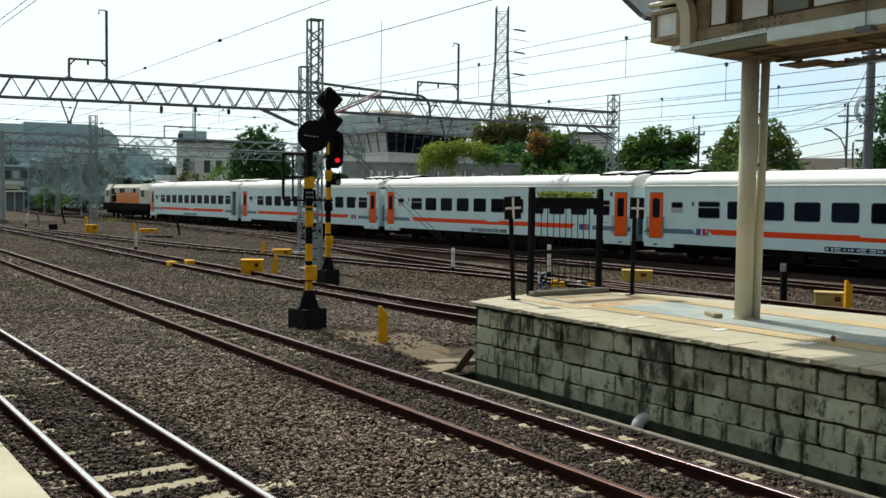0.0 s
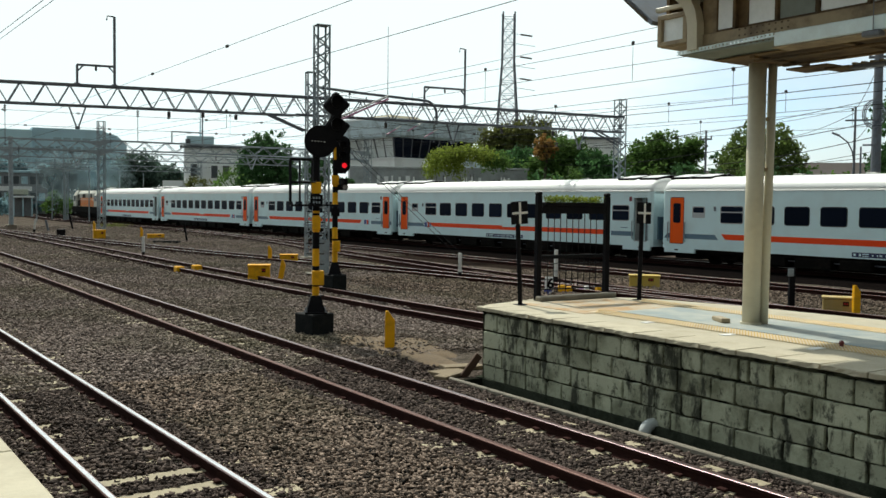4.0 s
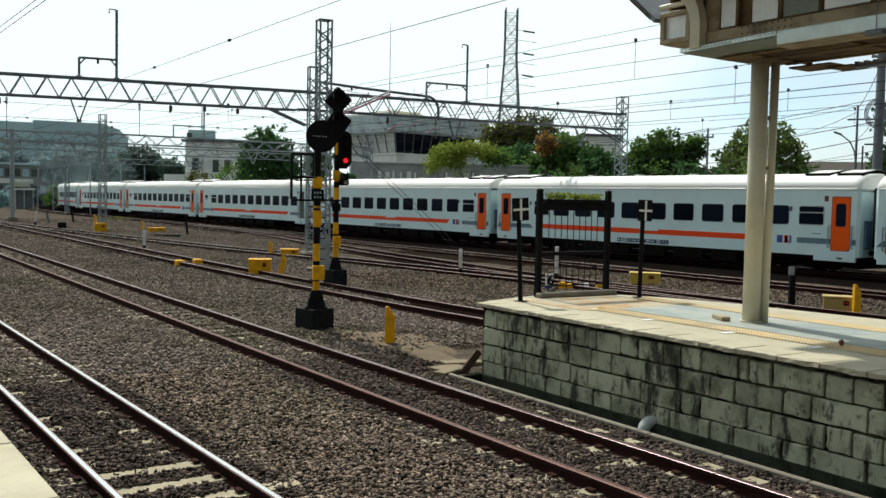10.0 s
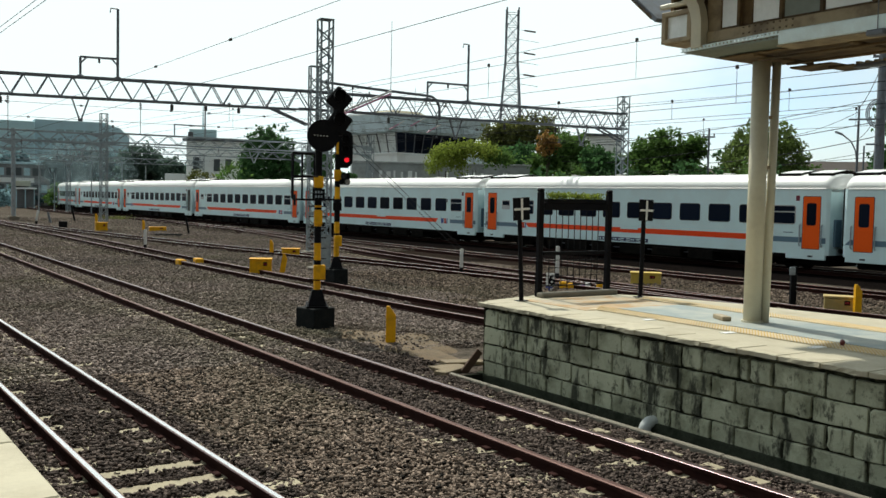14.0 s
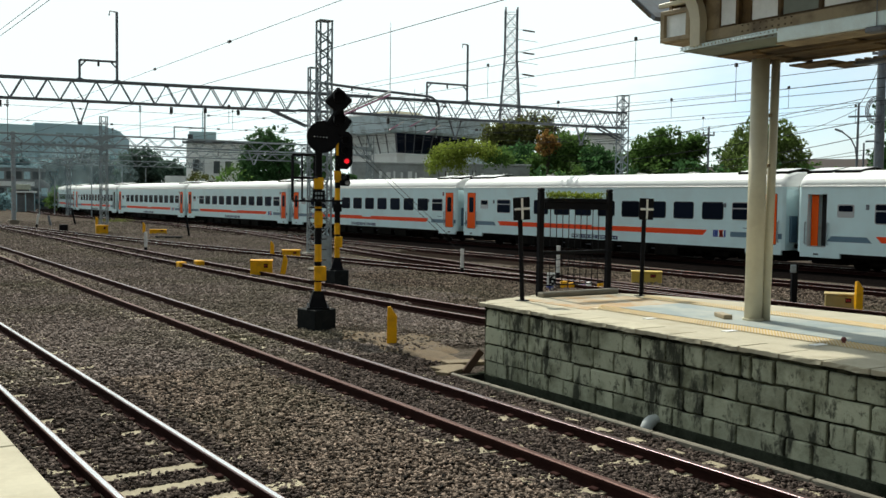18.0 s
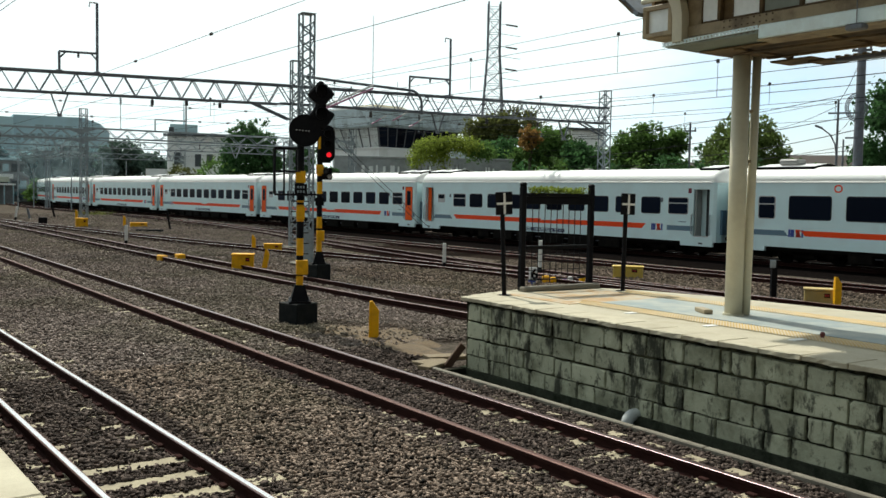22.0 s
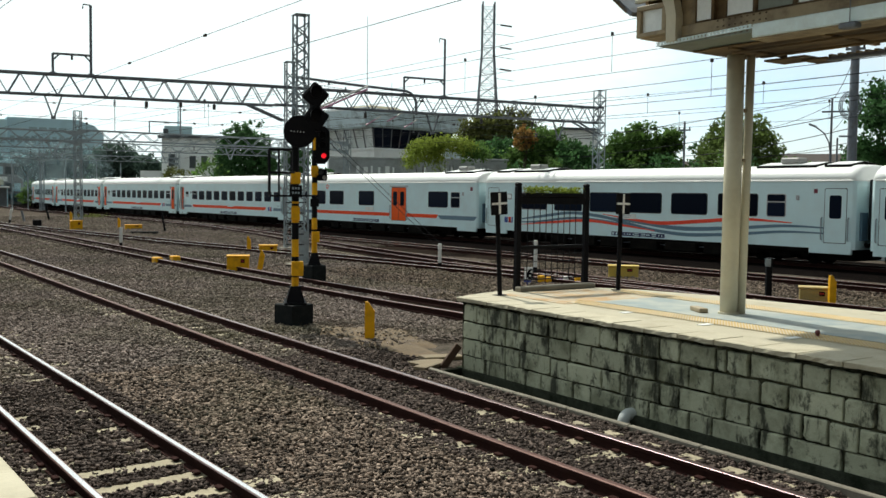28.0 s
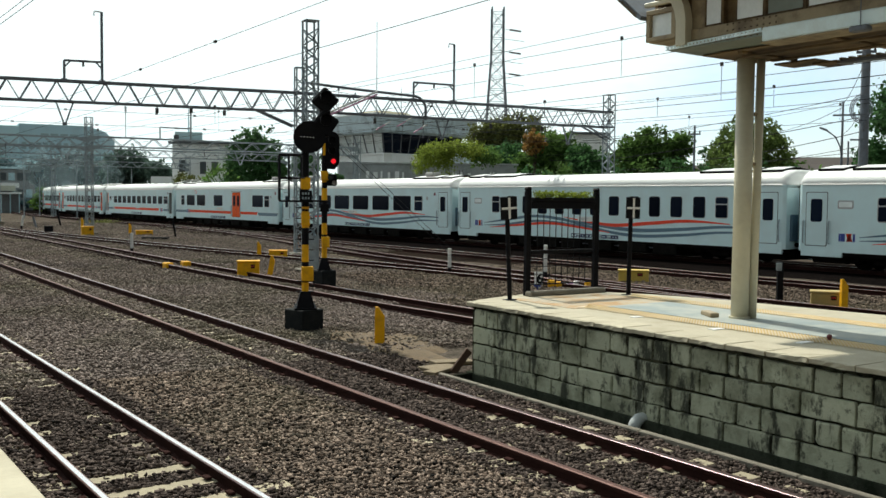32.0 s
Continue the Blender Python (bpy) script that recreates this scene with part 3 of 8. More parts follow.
def clip_mesh():
    bm = bmesh.new()
    for s in (-1, 1):
        box(s * 0.075 - 0.03, s * 0.075 + 0.03, -0.05, 0.05, -0.142, -0.118, 0.006, bm)
    me = bpy.data.meshes.new("rail_clip")
    bm.to_mesh(me)
    bm.free()
    me.materials.append(M_RAIL_SIDE)
    return me


CLIP = clip_mesh()


def bed(line, t, w=1.25, material=None):
    """Dark ballast bed under a track, crowned a little."""
    d = np.gradient(line, axis=0)
    d = d / np.hypot(d[:, 0], d[:, 1])[:, None]
    side = np.stack([d[:, 1], -d[:, 0]], 1)
    offs, zs = (-w, -w + 0.45, 0.0, w - 0.45, w), (-0.20, -0.152, -0.146, -0.152, -0.20)
    verts = np.concatenate([np.column_stack([line + side * o, np.full(len(line), z)]) for o, z in zip(offs, zs)])
    n = len(line)
    i = np.concatenate([np.arange(n - 1) + k * n for k in range(4)])
    ob = fast_mesh("track_bed", verts, np.stack([i, i + n, i + n + 1, i + 1], 1), material or M_BED)
    ob.parent = t
    ob["label"] = "dark ballast bed"


def track(pts, top, label, y0, y1, clips=None, right=None, wide=1.25):
    line = smooth_line(pts)
    t = empty("railway_track")
    if clips is None:
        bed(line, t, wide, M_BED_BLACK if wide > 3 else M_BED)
    tagged(t, label, "railway track", group="railway tracks", kind="structure")
    for off in (-0.5335, 0.5335):
        share("rail", sweep(line, off, (right or top) if off > 0 else top, None, M_RAIL_CORNER if clips and off > 0 else None), t)
    seg = np.hypot(*np.diff(line, axis=0).T)
    s = np.concatenate([[0], np.cumsum(seg)])
    first = (SLEEPER_AT - line[0][1]) % SLEEPER_STEP
    for d in np.arange(first, s[-1], SLEEPER_STEP):
        x, y = np.interp(d, s, line[:, 0]), np.interp(d, s, line[:, 1])
        if y0 < y < y1:
            k = min(np.searchsorted(s, d), len(line) - 1)
            dx, dy = line[k] - line[k - 1]
            m = pose(x, y, 0.004 * random.random() + ((0.026 if y < 8.7 else 0.012 if y < 20.5 else -0.006) if clips and x < 16 else -0.030), 0, 0, -math.degrees(math.atan2(dx, dy)) + random.uniform(-0.8, 0.8))
            share("sleeper", SLEEPER, t, m)
            if clips and y < clips:
                for off in (-0.5335, 0.5335):
                    share("rail_clip", CLIP, t, m @ pose(off, 0, 0.008))
    return t


track([(2.655, -40), (2.655, 0), (2.655, 30), (2.655, 70)], M_RAIL_TOP, "near track with polished rail tops and concrete sleepers in ballast", -16, 40, 16)
track([(5.07, -40), (6.155, 0), (6.56, 15), (6.97, 30), (7.35, 46), (7.9, 70), (8.6, 110)], M_RAIL_DULL, "track with brown rusty rails beside the block-walled platform", -16, 45, 16, M_RAIL_SEMI)
track([(17.5, -30), (15.3, -10), (13.9, 4), (12.75, 10), (12.15, 15), (11.93, 22), (12.03, 32), (12.38, 45), (12.75, 60), (13.2, 80), (13.9, 110), (15.2, 150), (17.5, 200)], M_RAIL_WORN, "rusty brown track passing behind the platform end", 14, 60, None, M_RAIL_WORN)
track([(19.7, -40), (19.7, 0), (19.6, 14), (18.65, 27), (17.35, 37), (16.5, 43), (15.2, 56), (14.35, 66), (13.35, 80)], M_RAIL_TOP, "rusty brown track curving across to a turnout", 10, 60)
track([(19.62, 13), (20.05, 22), (21.0, 31), (22.6, 42), (24.9, 54), (26.6, 66), (27.1, 78), (27.3, 95), (27.0, 110), (26.95, 119), (27.9, 136), (31.0, 160), (36.9, 188), (47.0, 238), (58.8, 288)], M_RAIL_WORN, "rusty brown crossover track between the lines", 16, 60)
track([(25.3, -60), (25.35, 0), (25.4, 27), (25.6, 45), (26.3, 62), (27.0, 76)], M_RAIL_TOP, "track of worn rails next to the train", 10, 50, None, None, 2.2)

# ---- the train's line ----
RUN_X, RUN_Y, RUN_TURN = 32.494, 15.968, -0.010
RUN_AT = (0, 30, 60, 85, 105, 125, 160, 320)
RUN_BEND = (-0.000196, -0.000220, -0.000079, 0.001343, 0.004043, 0.005317, 0.000086, 0.000086)
_s = np.arange(0, 321, 1.0)
_k = np.interp(_s, RUN_AT, RUN_BEND)
_h = RUN_TURN + np.concatenate([[0], np.cumsum((_k[1:] + _k[:-1]) / 2)])
_x = RUN_X + np.concatenate([[0], np.cumsum((np.sin(_h[1:]) + np.sin(_h[:-1])) / 2)])
_y = RUN_Y + np.concatenate([[0], np.cumsum((np.cos(_h[1:]) + np.cos(_h[:-1])) / 2)])


def along(s):
    """The place on the train's line s metres past its start; straight before that."""
    if s < 0:
        return np.array((RUN_X + s * math.sin(RUN_TURN), RUN_Y + s * math.cos(RUN_TURN)))
    return np.array((np.interp(s, _s, _x), np.interp(s, _s, _y)))


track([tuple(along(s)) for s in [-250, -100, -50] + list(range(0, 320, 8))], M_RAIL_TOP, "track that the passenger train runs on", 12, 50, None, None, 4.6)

# ---- own platform ----
own = empty("platform_near")
tagged(own, "cream concrete platform edge beside the near track", "platform", kind="structure")
for i in range(-14, 24):
    part("edge_slab", box(0.13, 1.09, i * 1.2 + 0.006, i * 1.2 + 1.194, 0.80, 0.90, 0.012), M_CONCRETE, own)
    part("deck_slab", box(-3.2, 0.124, i * 1.2 + 0.006, i * 1.2 + 1.194, 0.80, 0.897, 0.008), M_CONCRETE, own)
part("platform_body", box(-3.2, 0.98, -16.8, 28.8, -0.4, 0.798), M_DRAIN, own)

# ---- far platform with the block wall ----
PB = pose(8.07, 0, 0, 0, 0, -1.72)
plat = empty("platform_far", PB)
tagged(plat, "platform end with a grey concrete block wall and cream edge slabs", "platform", kind="structure")
P_END, P_W = 11.02, 3.95
OUT = [(0, -40), (4.1, -40), (4.1, 3.0), (4.0, 7.0), (3.65, 9.3), (3.3, 10.5), (2.55, 11.60), (1.7, 11.55), (0.0, P_END)]


def inset(g):
    """The platform's outline drawn in by g metres."""
    n = len(OUT)
    pts = []
    for i in range(n):
        a, b, c = Vector(OUT[i - 1]), Vector(OUT[i]), Vector(OUT[(i + 1) % n])
        u, v = (b - a).normalized(), (c - b).normalized()
        nu, nv = Vector((-u.y, u.x)), Vector((-v.y, v.x))
        m = (nu + nv).normalized()
        p = b + m * g / max(m.dot(nu), 0.4)
        pts.append((p.x, p.y))
    return pts


part("wall_core", prism(inset(0.035), -0.3, 0.80), M_MORTAR, plat, "dark mortar")
part("wall_plinth", prism(inset(-0.05), -0.45, -0.155), M_DRAIN, plat, "dark stained concrete footing")
part("deck", prism(inset(0.02), 0.848, 0.890), M_CONCRETE, plat)
# band in dark mortar colour, put in for the slabs' shadow line
part("bedding", prism(inset(0.028), 0.801, 0.847), M_MORTAR, plat, "dark shadow band under the slabs")
ROWS = [(0.555, 0.800), (0.300, 0.545), (0.045, 0.290), (-0.200, 0.035)]


def brick_mesh(w, h, depth, seed):
    r = random.Random(seed)
    # chipped outline: corners knocked off, sides uneven
    q, c = w / 2, [r.uniform(0.005, 0.015) + (0.025 if r.random() < 0.2 else 0) for k in range(4)]
    ring = [(-q + c[0], 0), (-q * 0.3, r.uniform(-0.004, 0.010)), (q * 0.3, r.uniform(-0.004, 0.010)), (q - c[1], 0),
            (q, c[1]), (q - r.uniform(-0.004, 0.012), h * 0.5), (q, h - c[2]), (q - c[2], h),
            (q * 0.25, h - r.uniform(-0.004, 0.012)), (-q * 0.35, h - r.uniform(-0.004, 0.010)), (-q + c[3], h), (-q, h - c[3]),
            (-q + r.uniform(-0.004, 0.012), h * 0.5), (-q, c[0])]
    bm = bmesh.new()
    rows = []
    for x, g in ((depth, 0.0), (0.016, 0.0), (0.004, 0.004), (r.uniform(-0.004, 0.002), 0.013)):
        rows.append([bm.verts.new((x + r.uniform(-0.003, 0.003), y * (1 - g / q), z + g * (1 - 2 * z / h))) for y, z in ring])
    n = len(ring)
    for a, b in zip(rows, rows[1:]):
        for k in range(n):
            bm.faces.new((a[k], a[(k + 1) % n], b[(k + 1) % n], b[k]))
    bm.faces.new(rows[-1])
    bmesh.ops.recalc_face_normals(bm, faces=bm.faces)
    me = bpy.data.meshes.new("brick")
    bm.to_mesh(me)
    bm.free()
    me.materials.append(M_BLOCK)
    return me


# joints of each course from the platform end, in metres; beyond them the courses run on in long and short blocks
JOINTS = ((10.93, 10.60, 10.34, 9.91, 9.63, 9.35, 9.04, 8.65, 8.50, 8.07, 7.78, 7.38, 7.10, 6.81, 6.31, 6.17, 5.88, 5.27, 4.96),
          (10.93, 10.41, 10.13, 9.93, 9.49, 9.03, 8.59, 8.22, 7.62, 7.16, 6.67, 6.35, 5.73, 5.41, 4.80),
          (10.93, 10.47, 9.93, 9.62, 8.98, 8.64, 8.03, 7.71, 7.50, 7.09, 6.80, 6.18, 5.87, 5.24, 4.95),
          (10.93, 10.39, 9.92, 9.48, 9.16, 8.54, 8.21, 7.62, 7.25, 6.65, 6.34, 5.72, 5.41, 4.80))
BRICKS = {}
for r, (z0, z1) in enumerate(ROWS):
    rr = random.Random(30 + r)
    ends = list(JOINTS[r])
    while ends[-1] > -3:
        ends.append(ends[-1] - (0.61, 0.31)[len(ends) % 2])
    for ya, yb in zip(ends, ends[1:]):
        w = round(ya - yb - rr.choice((0.012, 0.018, 0.026)), 2)
        k = (w, rr.randrange(2))
        if k not in BRICKS:
            BRICKS[k] = brick_mesh(w, 0.232, 0.14, k[1] + int(w * 100))
        share("brick", BRICKS[k], plat, pose(-0.005 + rr.uniform(-0.006, 0.007), (ya + yb) / 2, z0 + rr.uniform(0.0, 0.010), rr.uniform(-0.7, 0.7), 0, rr.uniform(-0.6, 0.6)))
END_BRICKS = {w: [brick_mesh(w, 0.230, 0.14, k + int(w * 100)) for k in range(2)] for w in (0.50, 0.25, 0.36)}
for r, (z0, z1) in enumerate(ROWS):
    x = 0.16
    rr = random.Random(60 + r)
    while x < 1.65:
        w = rr.choice((0.50, 0.25, 0.50, 0.36))
        share("brick", rr.choice(END_BRICKS[w]), plat, pose(x + w / 2, P_END - 0.005 + 0.312 * (x + w / 2), z0, 0, 0, -90 + 17.3))
        x += w + 0.018


def edge_slab_mesh(w, d, k):
    r = random.Random(k)
    bm = box(0, d, -w / 2, w / 2, 0.038, 0.092, 0.007)
    front = [e for e in bm.edges if abs(e.verts[0].co.y - e.verts[1].co.y) > w * 0.7 and e.verts[0].co.x < d / 2]
    bmesh.ops.subdivide_edges(bm, edges=front, cuts=6)
    for v in bm.verts:
        if v.co.x < 0.02 and abs(v.co.y) < w / 2 - 0.02:
            v.co += Vector((r.uniform(0.0, 0.006), 0, r.uniform(-0.003, 0.001) if v.co.z > 0.06 else r.uniform(-0.004, 0.004)))
    for v in bm.verts:
        v.co += Vector((r.uniform(-0.012, 0.006), r.uniform(-0.004, 0.004), r.uniform(-0.004, 0.004)))
    me = bpy.data.meshes.new("edge_slab")
    bm.to_mesh(me)
    bm.free()
    me.materials.append(M_CONCRETE)
    return me


EDGE = [edge_slab_mesh(0.488, 0.5, k) for k in range(3)]
share("edge_slab", edge_slab_mesh(0.232, 0.5, 9), plat, pose(-0.07, P_END - 0.12, 0.806))
for i in range(29):
    y = P_END - 0.49 - i * 0.5
    share("edge_slab", EDGE[i % 3], plat, pose(-0.07, y, 0.806))
    if y < 6.6:
        share("edge_slab", EDGE[(i + 1) % 3], plat, pose(4.14, y, 0.806, 0, 0, 180))
for i in range(3):
    x = 0.36 + i * 0.5
    share("edge_slab", EDGE[i % 3], plat, pose(x, P_END + 0.06 + 0.312 * x, 0.8045, 0, 0, -90 + 17.3))


def deck_strip(name, x0, x1, y0, y1, z, material, label=""):
    return part(name, box(x0, x1, y0, y1, z - 0.02, z, 0.0), material, plat, label)


deck_strip("painted_band", 1.36, 2.60, -40, 9.55, 0.898, M_BLUE_DECK, "blue grey painted band")
deck_strip("painted_patch", 0.75, 2.58, 9.56, 11.02, 0.8955, M_ORANGE_DECK, "faded orange patch")


def tactile_mesh():
    """Warning paving tile: a slab with raised slanting bars."""
    bm = box(-0.18, 0.18, -0.149, 0.149, 0, 0.009)
    n = len(bm.faces)
    for i in range(7):
        y = -0.1286 + i * 0.04286
        vs = [bm.verts.new((sx * 0.168, y + sx * 0.137 + sy * 0.0080, z)) for z in (0.007, 0.017) for sx, sy in ((-1, -1), (1, -1), (1, 1), (-1, 1))]
        for f in ((4, 5, 6, 7), (0, 1, 5, 4), (1, 2, 6, 5), (2, 3, 7, 6), (3, 0, 4, 7)):
            bm.faces.new([vs[j] for j in f])
    bm.faces.ensure_lookup_table()
    for f in bm.faces[n:]:
        f.material_index = 1
    me = bpy.data.meshes.new("tactile_tile")
    bm.to_mesh(me)
    bm.free()
    me.materials.append(M_TILE_PALE)
    me.materials.append(M_TACTILE)
    return me


TACT = tactile_mesh()
for i in range(38):
    share("tactile_tile", TACT, plat, pose(1.10, 9.55 - i * 0.3, 0.893))
    share("tactile_tile", TACT, plat, pose(2.80, 10.35 - i * 0.3, 0.893))

# drain strip between wall and rail
drain = empty("drain_channel", pose(7.50, 0, 0, 0, 0, -1.72))
tagged(drain, "narrow concrete strip along a drain at the wall foot", "drain", kind="structure")
for i in range(12):
    part("edge_strip", box(-0.05, 0.03, -1.0 + i * 1.0, -0.008 + i * 1.0, -0.46, -0.098, 0.01), M_STRIP, drain)
part("channel_floor", box(0.03, 0.53, -2, 10.9, -0.46, -0.38), M_TRENCH, drain)
part("channel_end", box(0.03, 0.53, 10.9, 10.96, -0.46, -0.15), M_TRENCH, drain)

# elbow of a waste pipe
elbow = tagged(empty("waste_pipe", PB @ pose(0, 7.50, -0.178)), "grey plastic pipe elbow sticking out of the block wall", "pipe")
pts = [(0.10, 0, 0.03), (-0.05, 0, 0.03)] + [(-0.05 - 0.10 * math.sin(a), 0, -0.07 + 0.10 * math.cos(a)) for a in np.linspace(0.2, 1.5, 7)] + [(-0.15, 0, -0.15)]
part("elbow", tube(pts, 0.072, 14), M_PIPE, elbow, smooth=True)
part("rim", rod((-0.15, 0, -0.165), (-0.15, 0, -0.14), 0.080, n=14), M_PIPE, elbow)

# loose slabs at the corner
for k, (x, y, w, d, a) in enumerate(((8.15, 11.45, 0.62, 0.30, 12), (8.58, 11.70, 0.70, 0.26, -8), (7.95, 11.15, 0.7, 0.20, 30))):
    s = tagged(link("concrete_slab", box(-w / 2, w / 2, -d / 2, d / 2, 0, 0.055, 0.008), M_SLABTAN), "loose tan concrete slab lying on the ballast by the wall", "slab", group="loose slabs")
    s.matrix_basis = pose(x, y, -0.165 + 0.012 * k, 1.5, 2, a)
plk = tagged(link("board", box(-0.06, 0.06, -0.02, 0.02, 0, 0.42, 0.006), mat("brown_board", (0.10, 0.055, 0.035), 0.8, var=0.2)), "short brown board leaning on the wall corner", "board")
plk.matrix_basis = PB @ pose(-0.22, P_END + 0.12, -0.17, 8, 38, 0)

# sandy patch by the bollard
def sand_patch():
    bm = bmesh.new()
    r = random.Random(4)
    c = bm.verts.new((0, 0, 0.052))
    rings = []
    for k, f in enumerate((0.45, 0.8, 1.0)):
        ring = []
        for i in range(40):
            a = i * math.tau / 40
            q = f * (1 + 0.20 * math.sin(3 * a + 1) + 0.13 * math.sin(7 * a) + r.uniform(-0.06, 0.06))
            ring.append(bm.verts.new((0.82 * q * math.cos(a), 2.1 * q * math.sin(a), (0.050, 0.040, -0.02)[k] + r.uniform(-0.006, 0.006))))
        rings.append(ring)
    for i in range(40):
        j = (i + 1) % 40
        bm.faces.new((c, rings[0][i], rings[0][j]))
        for a, b in zip(rings, rings[1:]):
            bm.faces.new((a[i], b[i], b[j], a[j]))
    ob = link("sand_patch", bm, M_SAND, True)
    ob.matrix_basis = pose(8.82, 13.95, -0.165, 0, 0, -6)
    tagged(ob, "patch of trodden sandy soil on the ballast", "soil", kind="stuff")


sand_patch()


# ---- the train ----
L_PITCH, BODY, HALF = 20.92, 20.36, 1.475
SILL, EAVE, CREST = 0.64, 3.06, 3.67


def roof_outline(n=14):
    """Half-ellipse roof from eave to eave, with tight shoulders."""
    pts = []
    for i in range(n + 1):
        a = math.pi * i / n
        c, s = math.cos(a), math.sin(a)
        pts.append((-HALF * math.copysign(abs(c) ** 0.62, c), EAVE + (CREST - EAVE) * abs(s) ** 0.9))
    return pts


def loft(outline, ys, scales, closed=True):
    """Skin over one outline (x, z) at several stations along y."""
    bm = bmesh.new()
    rings = []
    for y, (sx, dz) in zip(ys, scales):
        rings.append([bm.verts.new((x * sx, y, z + dz)) for x, z in outline])
    n = len(outline)
    for a, b in zip(rings, rings[1:]):
        for k in range(n if closed else n - 1):
            bm.faces.new((a[k], a[(k + 1) % n], b[(k + 1) % n], b[k]))
    if closed:
        bm.faces.new(rings[0][::-1])
        bm.faces.new(rings[-1])
    bmesh.ops.recalc_face_normals(bm, faces=bm.faces)
    return bm


def panel(side, d0, d1, z0, z1, out, thick=0.02, r=0.0, slant=0.0):
    """A plate on a coach side: d from the leading end, out metres proud; r rounds its corners."""
    x0, x1 = (HALF + out - thick), (HALF + out)
    bm = bmesh.new()
    y0, y1 = BODY / 2 - d0, BODY / 2 - d1
    if r:
        pts = []
        for cy, cz, a0 in ((y1 + r, z0 + r, 180), (y0 - r, z0 + r, 270), (y0 - r, z1 - r, 0), (y1 + r, z1 - r, 90)):
            for k in range(4):
                a = radians(a0 + k * 30)
                pts.append((cy + r * math.cos(a), cz + r * math.sin(a)))
    else:
        pts = [(y1 - slant, z0), (y0, z0), (y0 - slant, z1), (y1, z1)]
    lo = [bm.verts.new((side * x0, y, z)) for y, z in pts]
    hi = [bm.verts.new((side * x1, y, z)) for y, z in pts]
    n = len(pts)
    for i in range(n):
        bm.faces.new((lo[i], lo[(i + 1) % n], hi[(i + 1) % n], hi[i]))
    bm.faces.new(hi)
    bm.faces.new(lo[::-1])
    bmesh.ops.recalc_face_normals(bm, faces=bm.faces)
    return bm


def window(coach, side, d0, d1, z0, z1, sash=False):
    f = part("window", panel(side, d0 - 0.035, d1 + 0.035, z0 - 0.035, z1 + 0.035, 0.010, 0.03, 0.10), M_ALU if sash else M_BELLOWS, coach)
    if sash:
        zm = z1 - 0.34 * (z1 - z0)
        part("pane", panel(side, d0, d1, z0, zm - 0.02, 0.016, 0.02, 0.06), M_GLASS, f)
        part("pane", panel(side, d0, d1, zm + 0.025, z1, 0.016, 0.02, 0.06), M_GLASS, f)
    else:
        part("pane", panel(side, d0, d1, z0, z1, 0.016, 0.02, 0.08), M_GLASS, f)


def bogie(coach, y):
    b = part("bogie", box(-1.05, 1.05, y - 0.5, y + 0.5, 0.42, 0.62, 0.03), M_UNDER, coach)
    for s in (-1, 1):
        bm = box(s * 1.02 - 0.07, s * 1.02 + 0.07, y - 1.55, y + 1.55, 0.36, 0.56, 0.02)
        box(s * 1.02 - 0.09, s * 1.02 + 0.09, y - 0.45, y + 0.45, 0.24, 0.40, 0.02, bm)
        part("side_frame", bm, M_UNDER, b)
        for e in (-1.1, 1.1):
            part("axle_box", box(s * 1.02 - 0.13, s * 1.02 + 0.13, y + e - 0.16, y + e + 0.16, 0.28, 0.54, 0.02), M_UNDER, b)
    for e in (-1.1, 1.1):
        w = part("wheelset", WHEELSET(), M_UNDER, b)
        w.matrix_basis = pose(0, y + e, 0.39)
    return b


def WHEELSET():
    bm = rod((-0.95, 0, 0), (0.95, 0, 0), 0.07)
    for s in (-1, 1):
        rod((s * 0.505, 0, 0), (s * 0.57, 0, 0), 0.385, n=24, bm=bm)
        rod((s * 0.475, 0, 0), (s * 0.505, 0, 0), 0.41, n=24, bm=bm)
        for k in range(5):
            a = k * math.tau / 5
            rod((s * 0.57, 0.22 * math.cos(a), 0.22 * math.sin(a)), (s * 0.585, 0.22 * math.cos(a), 0.22 * math.sin(a)), 0.05, n=6, bm=bm)
    return bm


def ribbon(side, pts, out):
    """A curved stripe on the side through (d, z, width)."""
    p = np.array(pts, float)
    d = np.linspace(p[0, 0], p[-1, 0], 44)
    from_p = smooth_line(p[:, :2], 0.12)
    z = np.interp(d, from_p[:, 0], from_p[:, 1])
    w = np.interp(d, p[:, 0], p[:, 2])
    bm = bmesh.new()
    last = None
    for a, b, c in zip(d, z, w):
        y = BODY / 2 - a
        ring = [bm.verts.new((side * (HALF + o), y, zz)) for o, zz in ((out - 0.02, b - c / 2), (out, b - c / 2), (out, b + c / 2), (out - 0.02, b + c / 2))]
        if last:
            for k in range(4):
                bm.faces.new((last[k], last[(k + 1) % 4], ring[(k + 1) % 4], ring[k]))
        else:
            bm.faces.new(ring)
        last = ring
    bm.faces.new(last[::-1])
    bmesh.ops.recalc_face_normals(bm, faces=bm.faces)
    return bm


def logo(coach, side, d):
    """The railway's mark, as plain strokes."""
    s = 1 if side < 0 else -1
    for k, (a, b, m) in enumerate(((0.0, 0.08, M_LOGO), (0.09, 0.24, M_LOGO), (0.29, 0.43, M_RED), (0.36, 0.50, M_ORANGE), (0.54, 0.62, M_LOGO))):
        sl = (0, 0.0, 0.10, -0.08, 0)[k]
        part("mark", panel(side, d + a, d + b, 1.04, 1.32, 0.006, 0.02, 0, sl), m, coach)


